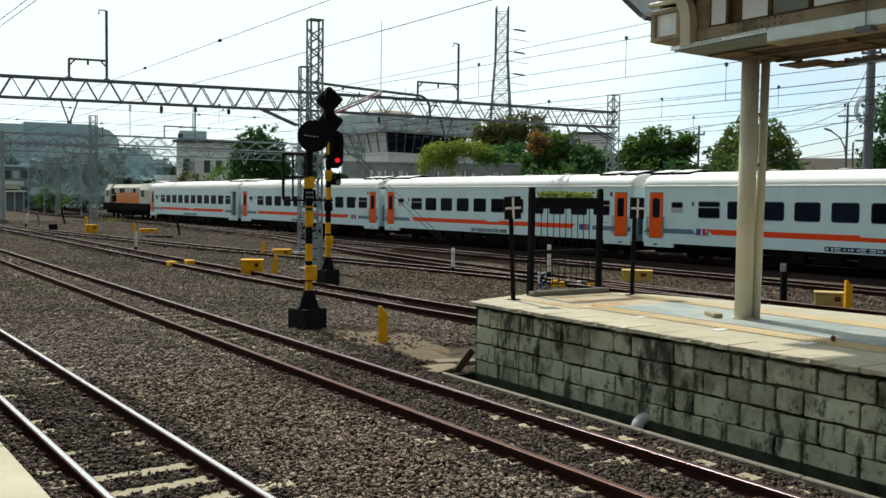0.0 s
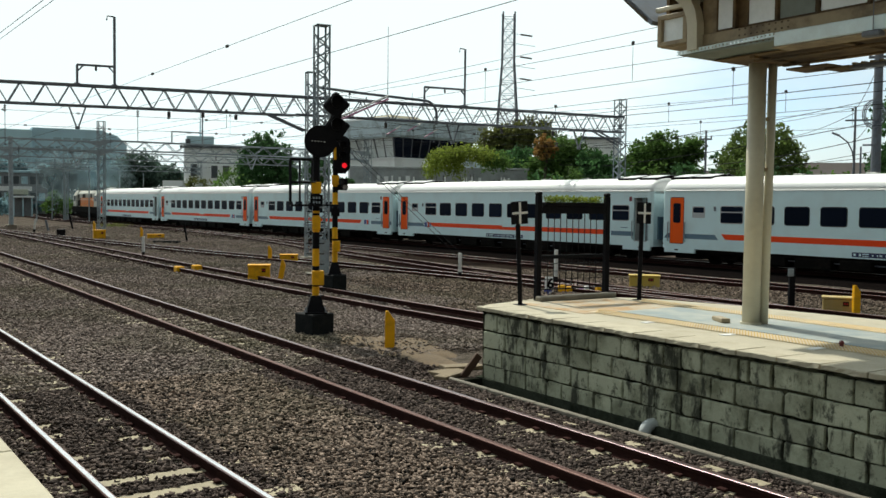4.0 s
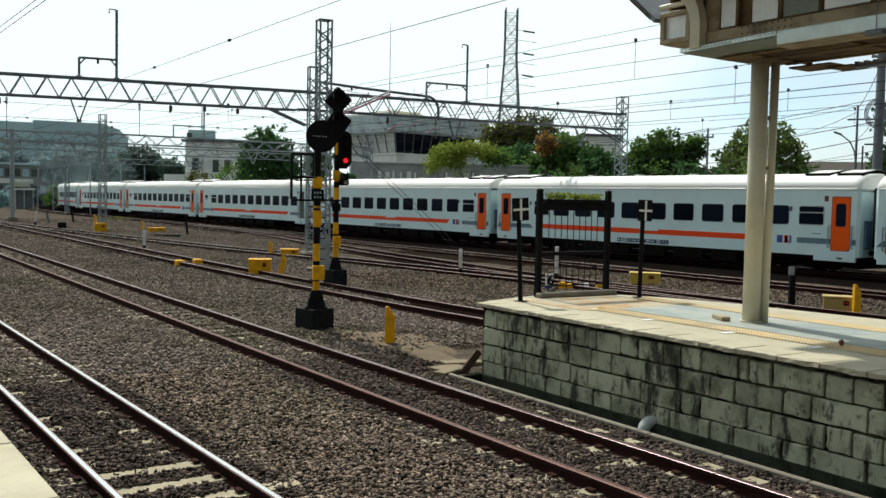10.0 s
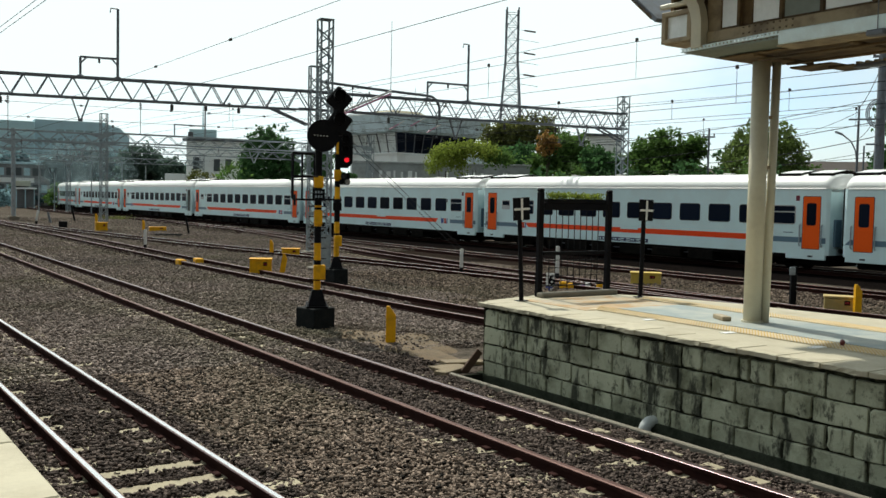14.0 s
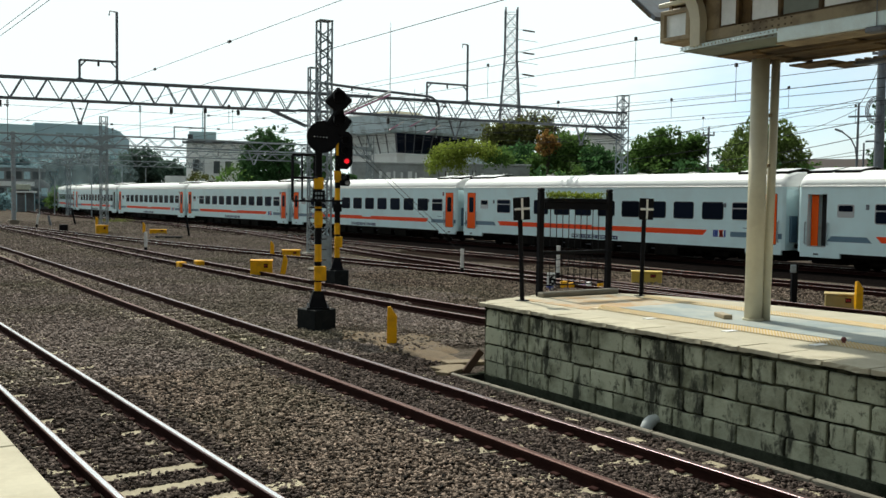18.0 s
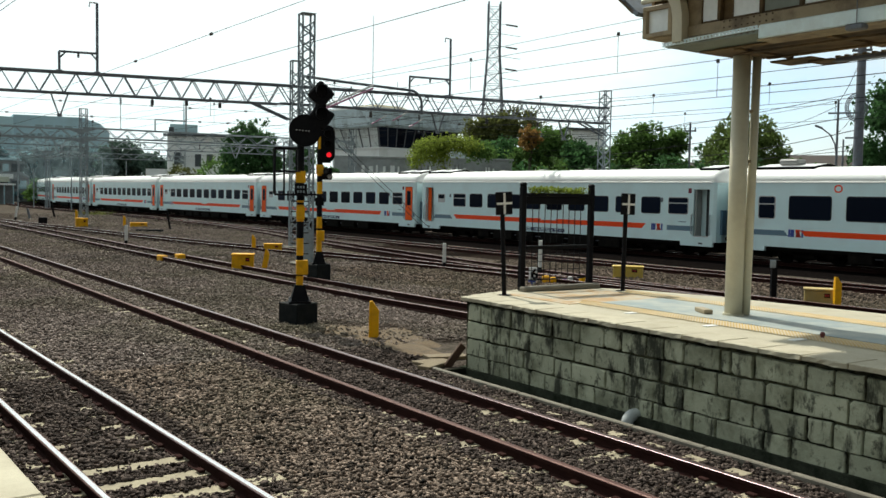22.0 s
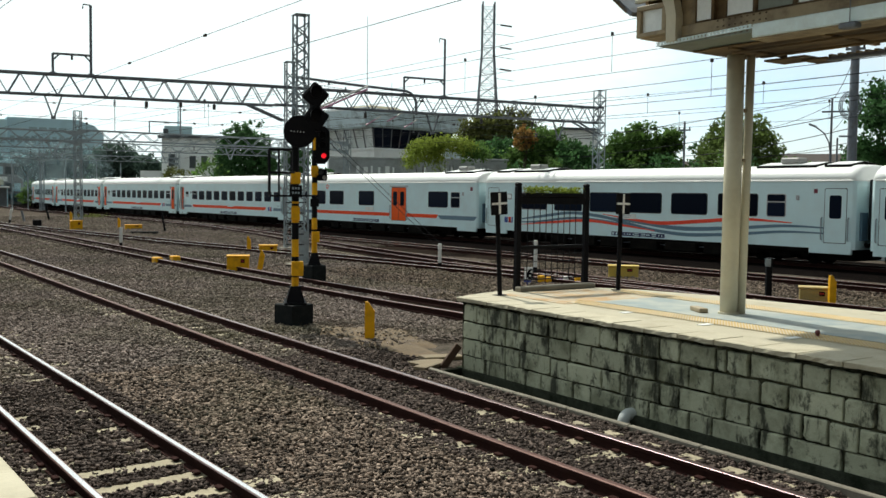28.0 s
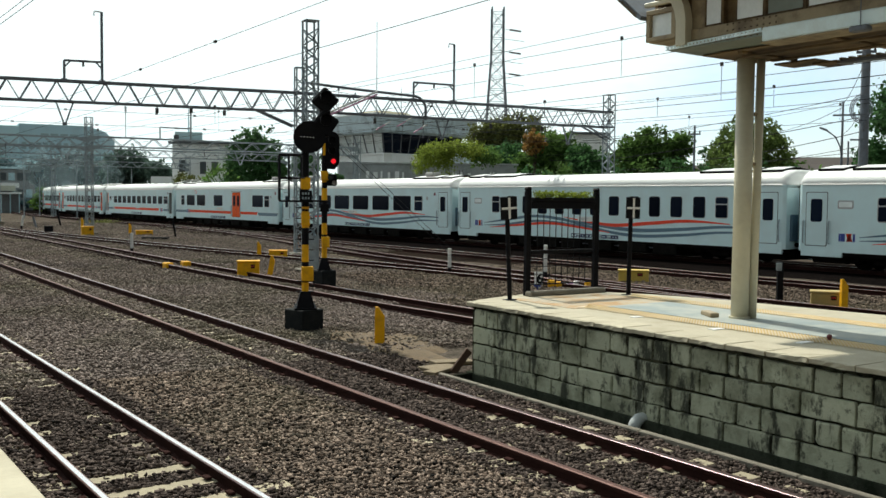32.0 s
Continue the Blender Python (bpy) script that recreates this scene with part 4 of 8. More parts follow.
def plate(coach, side, d0, d1):
    """Data plate with unreadable lettering as bars."""
    p = part("data_plate", panel(side, d0, d1, 0.69, 0.86, 0.008, 0.02), M_NAVY, coach, "navy data plate with pale lettering")
    d = d0 + 0.06
    r = random.Random(3)
    while d < d1 - 0.15:
        w = r.choice((0.05, 0.08, 0.10, 0.24))
        h = 0.045 if d < d0 + 0.7 else 0.03
        if w == 0.24:
            part("lettering", panel(side, d, d + w, 0.79, 0.83, 0.012, 0.01), M_SIDE, p)
            part("lettering", panel(side, d, d + w, 0.72, 0.75, 0.012, 0.01), M_SIDE, p)
        else:
            part("lettering", panel(side, d, d + w, 0.775 - h, 0.775 + h, 0.012, 0.01), M_SIDE, p)
        d += w + r.choice((0.03, 0.05, 0.12))


def door(coach, side, d0, d1, color, is_open=False, double=False):
    z0, z1 = 0.86, 2.78
    if is_open:
        # the body is set back here: lintel, threshold, the leaf folded inwards and a dark plate for the unlit way
        # through
        part("lintel", panel(side, d0 - 0.04, d1 + 0.04, z1, EAVE, 0.0, 0.42), M_SIDE, coach)
        part("threshold", panel(side, d0 - 0.04, d1 + 0.04, SILL, z0, 0.0, 0.42), M_SIDE, coach)
        f = part("doorway", panel(side, d0 + 0.30, d1, z0, z1, -0.40, 0.02), M_DARK, coach, "open doorway")
        part("door_leaf", panel(side, d0 + 0.02, d0 + 0.07, z0 + 0.02, z1 - 0.02, -0.03, 0.36) if is_open == 1 else panel(side, d0 + 0.02, d0 + 0.30, z0 + 0.02, z1 - 0.02, -0.16, 0.03),
             M_VEST if is_open == 1 else color, f, "door leaf folded inwards")
        part("step_plate", panel(side, d0, d1, z0 - 0.01, z0 + 0.02, 0.01, 0.40), M_ALU, f)
    else:
        part("door_seal", panel(side, d0 - 0.022, d1 + 0.022, z0 - 0.022, z1 + 0.022, 0.004, 0.02, 0.05), M_BELLOWS, coach)
        f = part("door", panel(side, d0, d1, z0, z1, 0.010, 0.03, 0.05), color, coach, "door leaf with a tall window")
        halves = ((d0, (d0 + d1) / 2), ((d0 + d1) / 2, d1)) if double else ((d0, d1),)
        for a, b in halves:
            w = b - a
            part("pane", panel(side, a + w * 0.22, b - w * 0.22, 1.72, 2.55, 0.016, 0.02, 0.08), M_GLASS, f)
        if double:
            part("joint", panel(side, (d0 + d1) / 2 - 0.01, (d0 + d1) / 2 + 0.01, z0 + 0.02, z1 - 0.02, 0.013, 0.01), M_BELLOWS, f)
    for d in (d0 - 0.10, d1 + 0.10):
        y = BODY / 2 - d
        x = side * (HALF + 0.055)
        part("handrail", tube([(side * HALF, y, 0.95), (x, y, 0.98), (x, y, 1.72), (side * HALF, y, 1.75)], 0.026), M_STEEL, coach)


def ac_unit(coach, y, big=False, cowl=True):
    """A pair of raised roof boxes, dark below, with a pale lid set inside the dark rim."""
    L = 1.25 if big else 0.50
    u = None
    for s in (-1, 1):
        def plate_at(x0, x1, y0, y1, lo, hi):
            bm = bmesh.new()
            vs = [(s * x0, y0), (s * x1, y0), (s * x1, y1), (s * x0, y1)]
            rise = [CREST + 0.02 - 0.15 * abs(x) for x, _ in vs]
            a = [bm.verts.new((x, yy, z + lo)) for (x, yy), z in zip(vs, rise)]
            b = [bm.verts.new((x, yy, z + hi)) for (x, yy), z in zip(vs, rise)]
            for k in range(4):
                bm.faces.new((a[k], a[(k + 1) % 4], b[(k + 1) % 4], b[k]))
            bm.faces.new(b)
            bm.faces.new(a[::-1])
            bmesh.ops.recalc_face_normals(bm, faces=bm.faces)
            return bm
        u = part("roof_unit", plate_at(0.10, 1.06, y - L, y + L, -0.16, 0.115), M_UNDER, coach, "dark roof ventilation unit")
        part("lid", plate_at(0.14, 0.97, y - L + 0.05, y + L - 0.05, 0.10, 0.135), M_ROOF, u, "pale lid")
    if big and cowl:
        part("fan_cowl", box(-0.80, -0.20, y - 0.40, y + 0.40, CREST + 0.06, CREST + 0.30, 0.06), M_VEST, u)


def coach_shell(kind, gaps=()):
    """Body, roof, running gear and ends; gaps are the (d0, d1) of doorways where the side is set back."""
    c = empty("passenger_coach")
    skirt = [(-HALF, SILL), (-HALF, EAVE), (HALF, EAVE), (HALF, SILL)]
    h = BODY / 2
    ys, wide = [-h, -h + 0.12], [0.955, 1]
    for d0, d1 in sorted(gaps, reverse=True):
        ys += [h - d1 - 0.04, h - d1 - 0.039, h - d0 + 0.039, h - d0 + 0.04]
        wide += [1, 0.715, 0.715, 1]
    part("body", loft(skirt, ys + [h - 0.12, h], [(q, 0) for q in wide + [1, 0.955]]), M_SIDE, c, "pale grey steel body")
    rf = roof_outline()
    part("roof", loft(rf, (-h, -h + 0.10, -h + 0.3, h - 0.3, h - 0.10, h), ((0.95, -0.10), (0.99, -0.02), (1.0, 0.004), (1.0, 0.004), (0.99, -0.02), (0.95, -0.10))), M_ROOF, c, "white rounded roof", True)
    for s in (-1, 1):
        part("gutter", box(s * (HALF + 0.008) - 0.018, s * (HALF + 0.008) + 0.018, -h + 0.15, h - 0.15, EAVE - 0.015, EAVE + 0.025, 0.006), M_ROOF, c)
        for e in (-1, 1):
            y0, y1 = sorted((e * (h - 0.12), e * (h - 1.75)))
            part("step_skirt", box(s * (HALF - 0.05) - 0.05, s * (HALF - 0.05) + 0.05, y0, y1, 0.46, SILL + 0.01, 0.012), M_SIDE, c)
        part("sole_bar", box(s * 1.36 - 0.04, s * 1.36 + 0.04, -h + 1.8, h - 1.8, 0.50, SILL, 0.01), M_UNDER, c)
    part("floor_frame", box(-1.3, 1.3, -h + 0.2, h - 0.2, 0.52, SILL), M_UNDER, c)
    # black boxes added below the floor to block daylight from beyond
    part("underfloor_tray", box(-0.95, 0.95, -5.4, 5.4, 0.12, 0.53, 0.05), M_UNDER, c)
    for e in (-7.9, -6.3, 6.3, 7.9):
        part("brake_gear", box(-0.42, 0.42, e - 0.62, e + 0.62, 0.13, 0.52, 0.04), M_UNDER, c)
    for e in (-1, 1):
        part("end_tray", box(-0.92, 0.92, min(e * 8.45, e * (h - 0.25)), max(e * 8.45, e * (h - 0.25)), 0.20, 0.53, 0.04), M_UNDER, c)
    for y in (-7.0, 7.0):
        bogie(c, y)
    for k, (y, w, x) in enumerate(((-4.4, 1.3, 0.35), (-2.6, 1.6, 0.2), (-0.6, 1.5, 0.3), (1.3, 1.2, 0.2), (3.0, 1.5, 0.3), (4.6, 0.9, 0.4))):
        for s in (-1, 1):
            part("equipment_box", box(s * (1.28 - x * 0.3) - 0.28, s * (1.28 - x * 0.3) + 0.28 - 0.1, y - w / 2, y + w / 2, 0.14 + 0.05 * (k % 2), 0.54, 0.03), M_UNDER, c)
    part("brake_pipe", tube([(-1.25, -5, 0.40), (-1.25, 5, 0.40)], 0.03), M_STEEL_DK, c)
    for e in (-1, 1):
        y = e * (h + 0.17)
        part("gangway", box(-0.62, 0.62, y - 0.19, y + 0.19, 0.95, 3.12, 0.05), M_BELLOWS, c, "dark rubber gangway bellows")
        for s in (-1, 1):
            part("side_shield", box(s * 0.98 - 0.2, s * 0.98 + 0.2, e * (h + 0.05) - 0.045, e * (h + 0.05) + 0.045, 0.95, 1.95, 0.01), M_BLUE, c)
            part("buffer", rod((s * 0.75, e * h, 0.80), (s * 0.75, e * (h + 0.28), 0.80), 0.09), M_UNDER, c)
        part("coupler", box(-0.14, 0.14, min(e * h, e * (h + 0.34)), max(e * h, e * (h + 0.34)), 0.62, 0.86, 0.03), M_UNDER, c)
    tagged(c, category="train coach", group="coaches of the train")
    return c


def coach_k(front_open=0, rear_open=0, mark_front=True):
    """Saloon coach: nine wide windows between two sash windows, an orange band; the railway's mark at one end."""
    c = coach_shell("k", ([(0.44, 1.14)] if front_open else []) + ([(19.30, 20.00)] if rear_open else []))
    for s in (-1, 1):
        for k in range(9):
            window(c, s, 4.50 + 1.50 * k, 5.50 + 1.50 * k, 1.77, 2.42)
        window(c, s, 3.05, 4.09, 1.77, 2.42, True)
        window(c, s, 17.98, 18.96, 1.77, 2.42, True)
        f = part("blank_window", panel(s, 1.60, 2.25, 1.95, 2.42, 0.008, 0.02, 0.06), M_ALU, c)
        part("pane", panel(s, 1.65, 2.20, 2.16, 2.38, 0.014, 0.02, 0.05), M_GLASS, f)
        door(c, s, 0.44, 1.14, M_DOOR_OR, front_open)
        door(c, s, 19.30, 20.00, M_DOOR_OR, rear_open)
        part("orange_band", panel(s, 3.75 if mark_front else 3.30, 17.6 if mark_front else 16.75, 1.09, 1.31, 0.006, 0.02, 0, -0.22), M_ORANGE, c, "orange band")
        part("blue_band", panel(s, 1.20 if front_open else 0.1, 2.75, 1.07, 1.27, 0.005, 0.02, 0, 0.2), M_BLUE, c, "grey blue band")
        part("blue_band", panel(s, 17.9, 19.24 if rear_open else 20.25, 1.07, 1.27, 0.005, 0.02, 0, -0.0001), M_BLUE, c, "grey blue band")
        logo(c, s, 2.95 if mark_front else 17.05)
        plate(c, s, 8.75, 11.75)
        part("route_board", panel(s, 10.1, 11.15, 1.24, 1.48, 0.018, 0.02), M_SIDE, c, "pale route board")
        part("marker_lamp", panel(s, 17.56, 17.66, 2.24, 2.42, 0.03, 0.04, 0.02), M_STEEL_DK, c)
        part("marker_lamp", panel(s, 2.70, 2.80, 2.24, 2.42, 0.03, 0.04, 0.02), M_STEEL_DK, c)
        part("class_mark", panel(s, 18.98, 19.14, 2.62, 2.82, 0.006, 0.02), M_MARK, c)
        for d in (0.79, 19.65):
            part("step_lamp", panel(s, d - 0.10, d + 0.10, 0.55, 0.61, 0.008, 0.02), M_BELLOWS, c)
        part("name_bar", panel(s, 18.5, 18.9, 1.42, 1.45, 0.006, 0.02), M_BLUE, c)
    for y in (9.62, 8.5, -9.5) if rear_open and front_open else (9.62, 8.5, -8.2, -9.5):
        ac_unit(c, y)
    for y in (-4.6, -1.6, 1.6, 4.6):
        part("roof_vent", box(-0.14, 0.14, y - 0.22, y + 0.22, CREST - 0.02, CREST + 0.07, 0.03), M_VEST, c)
    return c


def coach_m():
    """Generator car: few large windows and a double orange door."""
    c = coach_shell("m")
    for s in (-1, 1):
        window(c, s, 1.45, 2.13, 1.72, 2.52, True)
        for a, b in ((2.76, 4.42), (5.04, 6.72), (8.62, 10.30), (15.98, 17.72)):
            window(c, s, a, b, 1.72, 2.54)
        window(c, s, 18.05, 18.79, 1.72, 2.52, True)
        door(c, s, 12.26, 13.74, M_DOOR_OR, 0, True)
        part("orange_band", panel(s, 3.45, 12.17, 1.09, 1.29, 0.006, 0.02, 0, -0.22), M_ORANGE, c, "orange band")
        part("orange_band", panel(s, 13.83, 16.9, 1.09, 1.29, 0.006, 0.02, 0, -0.2), M_ORANGE, c, "orange band")
        part("blue_band", panel(s, 0.0, 2.55, 1.07, 1.27, 0.005, 0.02, 0, 0.2), M_BLUE, c, "grey blue band")
        part("blue_band", panel(s, 17.1, 20.3, 1.04, 1.26, 0.005, 0.02, 0, -0.25), M_BLUE, c, "grey blue band")
        logo(c, s, 2.75)
        plate(c, s, 7.94, 10.9)
        part("route_board", panel(s, 9.4, 10.3, 1.36, 1.60, 0.045, 0.03), M_WHITE, c, "white route board")
        part("round_mark", panel(s, 4.52, 4.84, 2.70, 2.98, 0.006, 0.02, 0.13), M_ORANGE, c, "round orange emblem")
        part("round_mark", panel(s, 4.57, 4.79, 2.745, 2.935, 0.009, 0.02, 0.09), M_SIDE, c)
        part("door_hood", panel(s, 12.1, 13.95, 2.84, 2.90, 0.05, 0.06), M_ALU, c)
        part("marker_lamp", panel(s, 19.05, 19.17, 2.36, 2.54, 0.03, 0.04, 0.02), M_ALU, c)
        part("class_mark", panel(s, 19.72, 19.90, 2.62, 2.82, 0.006, 0.02), M_MARK, c)
    for y in (8.0, -8.0):
        ac_unit(c, y, True)
    return c


def waves(c, s):
    for k, (dz, w) in enumerate(((0.0, 0.13), (-0.24, 0.11))):
        part("blue_wave", ribbon(s, ((2.4, 1.20 + dz * 0.5, 0.02), (4.2, 1.40 + dz, w), (6.3, 1.62 + dz, w), (8.2, 1.52 + dz * 0.8, w * 1.1), (9.8, 1.28 + dz * 0.4, w * 0.8), (11.2, 1.08, 0.02)), 0.005 + 0.001 * k), M_BLUE, c, "grey blue wave stripe")
        part("blue_wave", ribbon(s, ((8.6, 1.50 + dz * 0.3, 0.02), (10.6, 1.30 + dz * 0.8, w), (12.9, 1.13 + dz, w * 1.3), (15.4, 1.24 + dz, w * 1.1), (17.6, 1.40 + dz * 0.9, w * 0.8), (19.9, 1.36 + dz * 0.8, 0.02)), 0.007 + 0.001 * k), M_BLUE, c, "grey blue wave stripe")
    part("red_wave", ribbon(s, ((2.9, 0.98, 0.02), (5.2, 1.16, 0.11), (7.4, 1.30, 0.13), (9.4, 1.17, 0.10), (11.4, 0.98, 0.03)), 0.009), M_WAVE_RED, c, "orange red wave stripe")
    part("red_wave", ribbon(s, ((8.4, 1.62, 0.02), (10.2, 1.42, 0.10), (11.8, 1.32, 0.15), (13.8, 1.46, 0.15), (15.8, 1.60, 0.12), (17.9, 1.52, 0.03)), 0.010), M_WAVE_RED, c, "orange red wave stripe")


def coach_w(wide):
    """Coach with wave stripes: tall narrow windows, or wide ones in the dining car."""
    c = coach_shell("w")
    for s in (-1, 1):
        if wide:
            for k in range(6):
                window(c, s, 2.93 + 2.34 * k, 4.70 + 2.34 * k, 1.75, 2.56, k == 0)
            window(c, s, 16.85, 17.6, 1.75, 2.56, True)
        else:
            for k in range(11):
                window(c, s, 4.30 + 1.18 * k, 4.84 + 1.18 * k, 1.78, 2.58)
            window(c, s, 3.06, 3.62, 1.78, 2.58, True)
            window(c, s, 17.20, 17.76, 1.78, 2.58, True)
        f = part("blank_window", panel(s, 1.55, 2.15, 2.2, 2.5, 0.008, 0.02, 0.05), M_ALU, c)
        part("pane", panel(s, 1.60, 2.10, 2.26, 2.45, 0.014, 0.02, 0.04), M_SCREEN, f, "pale frosted pane")
        door(c, s, 0.32, 1.14, M_SIDE)
        door(c, s, 19.20, 20.02, M_SIDE)
        waves(c, s)
        logo(c, s, 1.62)
        plate(c, s, 8.95, 11.95)
        b = part("route_board", panel(s, 9.4, 10.35, 1.44, 1.66, 0.030, 0.04), M_WHITE, c, "white route board with faint lettering")
        for z in (1.50, 1.57):
            part("lettering", panel(s, 9.5, 10.0 + 0.1 * (z > 1.55), z, z + 0.03, 0.034, 0.01), M_ALU, b)
        part("marker_lamp", panel(s, 18.05, 18.17, 2.36, 2.54, 0.03, 0.04, 0.02), M_ALU, c)
        part("class_mark", panel(s, 18.75, 18.9, 2.62, 2.78, 0.006, 0.02), M_MARK, c)
    for y in (7.1, -7.1):
        ac_unit(c, y, True, wide)
    for y in (9.2, -9.2):
        ac_unit(c, y)
    return c


def locomotive():
    """Two-cab diesel engine, cream and orange over a black frame."""
    c = empty("diesel_locomotive")
    h = 7.6
    part("frame_deck", box(-1.4, 1.4, -h, h, 0.75, 1.55, 0.04), M_UNDER, c)
    part("fuel_tank", box(-1.25, 1.25, -2.0, 2.0, 0.3, 0.75, 0.08), M_UNDER, c)
    hood = [(-1.15, 1.55), (-1.15, 3.15), (-0.8, 3.5), (0.8, 3.5), (1.15, 3.15), (1.15, 1.55)]
    part("engine_hood", loft(hood, (-5.0, 5.0), ((1, 0), (1, 0))), M_LOCO, c, "cream engine hood")
    for s in (-1, 1):
        part("hood_stripe", box(s * 1.16 - 0.015, s * 1.16 + 0.015, -4.7, 3.4, 1.56, 2.62, 0.005), M_LOCO_OR, c, "orange lower hood panel")
        for k in range(12):
            part("hood_rib", box(s * 1.18 - 0.012, s * 1.18 + 0.012, -4.5 + k * 0.68, -4.45 + k * 0.68, 1.58, 2.60), M_LOCO, c)
        part("cab_side_panel", box(s * 1.165 - 0.012, s * 1.165 + 0.012, 3.45, 4.9, 1.60, 3.05, 0.01), M_UNDER, c, "dark equipment doors behind the cab")
        for k in range(9):
            part("grille", box(s * 1.18 - 0.012, s * 1.18 + 0.012, -3.9 + k * 0.9, -3.3 + k * 0.9, 2.62, 3.08, 0.01), M_UNDER if k in (1, 5, 6) else M_LOCO, c)
        part("walkway_rail", tube([(s * 1.36, -4.9, 1.55), (s * 1.36, -4.9, 2.4), (s * 1.36, 4.9, 2.4), (s * 1.36, 4.9, 1.55)], 0.022), M_LOCO, c)
    cab = [(-1.38, 1.55), (-1.38, 2.9), (-1.0, 3.55), (1.0, 3.55), (1.38, 2.9), (1.38, 1.55)]
    for e in (-1, 1):
        b = loft(cab, (e * 5.0, e * 6.7, e * 7.35, e * 7.6), ((1, 0), (1, 0), (0.92, -0.12), (0.86, -0.5)))
        k = part("cab", b, M_LOCO, c, "cream driver's cab")
        for s in (-1, 1):
            part("side_window", box(s * 1.385 - 0.015, s * 1.385 + 0.015, e * 5.9 - 0.5, e * 5.9 + 0.5, 2.20, 2.88, 0.02), M_GLASS, k)
            part("windscreen", box(s * 0.55 - 0.42, s * 0.55 + 0.42, e * 7.46 - 0.10, e * 7.46 + 0.10, 2.3, 2.9, 0.02), M_GLASS, k)
            part("headlamp", disc((s * 0.8, e * 7.62, 1.85), (0, 1, 0), 0.12, 0.05), M_LAMP_DOT, k)
        part("nose_panel", box(-1.2, 1.2, e * 7.61 - 0.02, e * 7.61 + 0.02, 1.2, 1.5, 0.01), M_LOCO_OR, k)
        for y in (e * 4.9,):
            for d in (-1.6, 0, 1.6):
                w = part("wheelset", WHEELSET(), M_UNDER, c)
                w.matrix_basis = pose(0, y + d, 0.41)
            part("bogie_frame", box(-1.1, 1.1, y - 2.3, y + 2.3, 0.38, 0.72, 0.05), M_UNDER, c)
    part("exhaust", box(-0.25, 0.25, -0.5, 0.5, 3.48, 3.65, 0.03), M_UNDER, c)
    tagged(c, "cream and orange two-cab diesel locomotive with black frame", "locomotive")
    return c


def smoke():
    """Thin blue exhaust haze over the engine, in a few rigid puffs; still puffs give the yard its haze."""
    m = bpy.data.materials.new("thin_blue_smoke_haze")
    m.use_nodes = True
    n, l = m.node_tree.nodes, m.node_tree.links
    n["Principled BSDF"].inputs["Base Color"].default_value = (0.46, 0.66, 0.74, 1)
    n["Principled BSDF"].inputs["Specular IOR Level"].default_value = 0.0
    n["Principled BSDF"].inputs["Roughness"].default_value = 1.0
    tr, mx = n.new("ShaderNodeBsdfTransparent"), n.new("ShaderNodeMixShader")
    mx.inputs[0].default_value = 0.105
    l.new(tr.outputs[0], mx.inputs[1])
    l.new(n["Principled BSDF"].outputs[0], mx.inputs[2])
    l.new(mx.outputs[0], n["Material Output"].inputs["Surface"])
    c = tagged(empty("exhaust_smoke"), "thin blue grey exhaust haze over the locomotive", "smoke")
    r = random.Random(12)
    for x, y, z, q in ((0, 0, 4.0, 0.7), (0.2, -0.8, 5.0, 1.1), (-0.3, 0.9, 5.4, 1.0), (0.3, -2.4, 5.6, 1.5), (-0.4, 0.4, 6.4, 1.3), (0.5, -4.6, 6.2, 1.7), (0.0, -1.8, 7.0, 1.2), (-0.5, 3.0, 5.8, 1.4)):
        bm = bmesh.new()
        bmesh.ops.create_icosphere(bm, subdivisions=3, radius=q)
        a, b = r.uniform(0, 6), r.uniform(0, 6)
        for v in bm.verts:
            d = v.co.normalized()
            v.co *= 1 + 0.22 * math.sin(4 * d.x + a) * math.sin(5 * d.y + b) + 0.15 * math.sin(6 * d.z + a + b)
            v.co += Vector((x, y, z))
        o = part("puff", bm, m, c, "", True)
        o.visible_shadow = False
    # still puffs added over the yard, mostly for blue distance haze
    drift = tagged(empty("drifting_smoke"), "thin blue smoky haze over the far yard", "smoke")
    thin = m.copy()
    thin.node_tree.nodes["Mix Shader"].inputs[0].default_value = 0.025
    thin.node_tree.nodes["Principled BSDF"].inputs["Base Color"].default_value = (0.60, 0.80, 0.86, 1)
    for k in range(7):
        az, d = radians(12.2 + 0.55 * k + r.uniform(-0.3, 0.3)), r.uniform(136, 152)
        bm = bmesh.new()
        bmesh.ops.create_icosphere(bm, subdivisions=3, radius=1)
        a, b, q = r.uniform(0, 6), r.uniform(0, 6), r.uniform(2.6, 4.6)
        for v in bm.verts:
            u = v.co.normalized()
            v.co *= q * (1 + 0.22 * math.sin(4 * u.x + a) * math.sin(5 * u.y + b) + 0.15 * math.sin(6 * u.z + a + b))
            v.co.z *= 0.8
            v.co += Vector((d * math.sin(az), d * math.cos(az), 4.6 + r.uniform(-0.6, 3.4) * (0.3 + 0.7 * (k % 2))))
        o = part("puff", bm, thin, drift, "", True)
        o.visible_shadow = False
    return c


K_LABEL = "pale grey coach with orange band and wide dark windows"
loco = locomotive()
smoke_over = smoke()
base_k = coach_k()
rear_k = coach_k(0, 0, False)
TRAIN = {}
TRAIN[1] = coach_k(0, 1)
TRAIN[2] = rear_k
TRAIN[3] = copy_thing(rear_k, Matrix())
TRAIN[4] = coach_k(0, 1)
TRAIN[5] = copy_thing(rear_k, Matrix())
TRAIN[6] = copy_thing(rear_k, Matrix())
TRAIN[7] = base_k
TRAIN[8] = copy_thing(rear_k, Matrix())
TRAIN[9] = coach_k(2, 1, False)
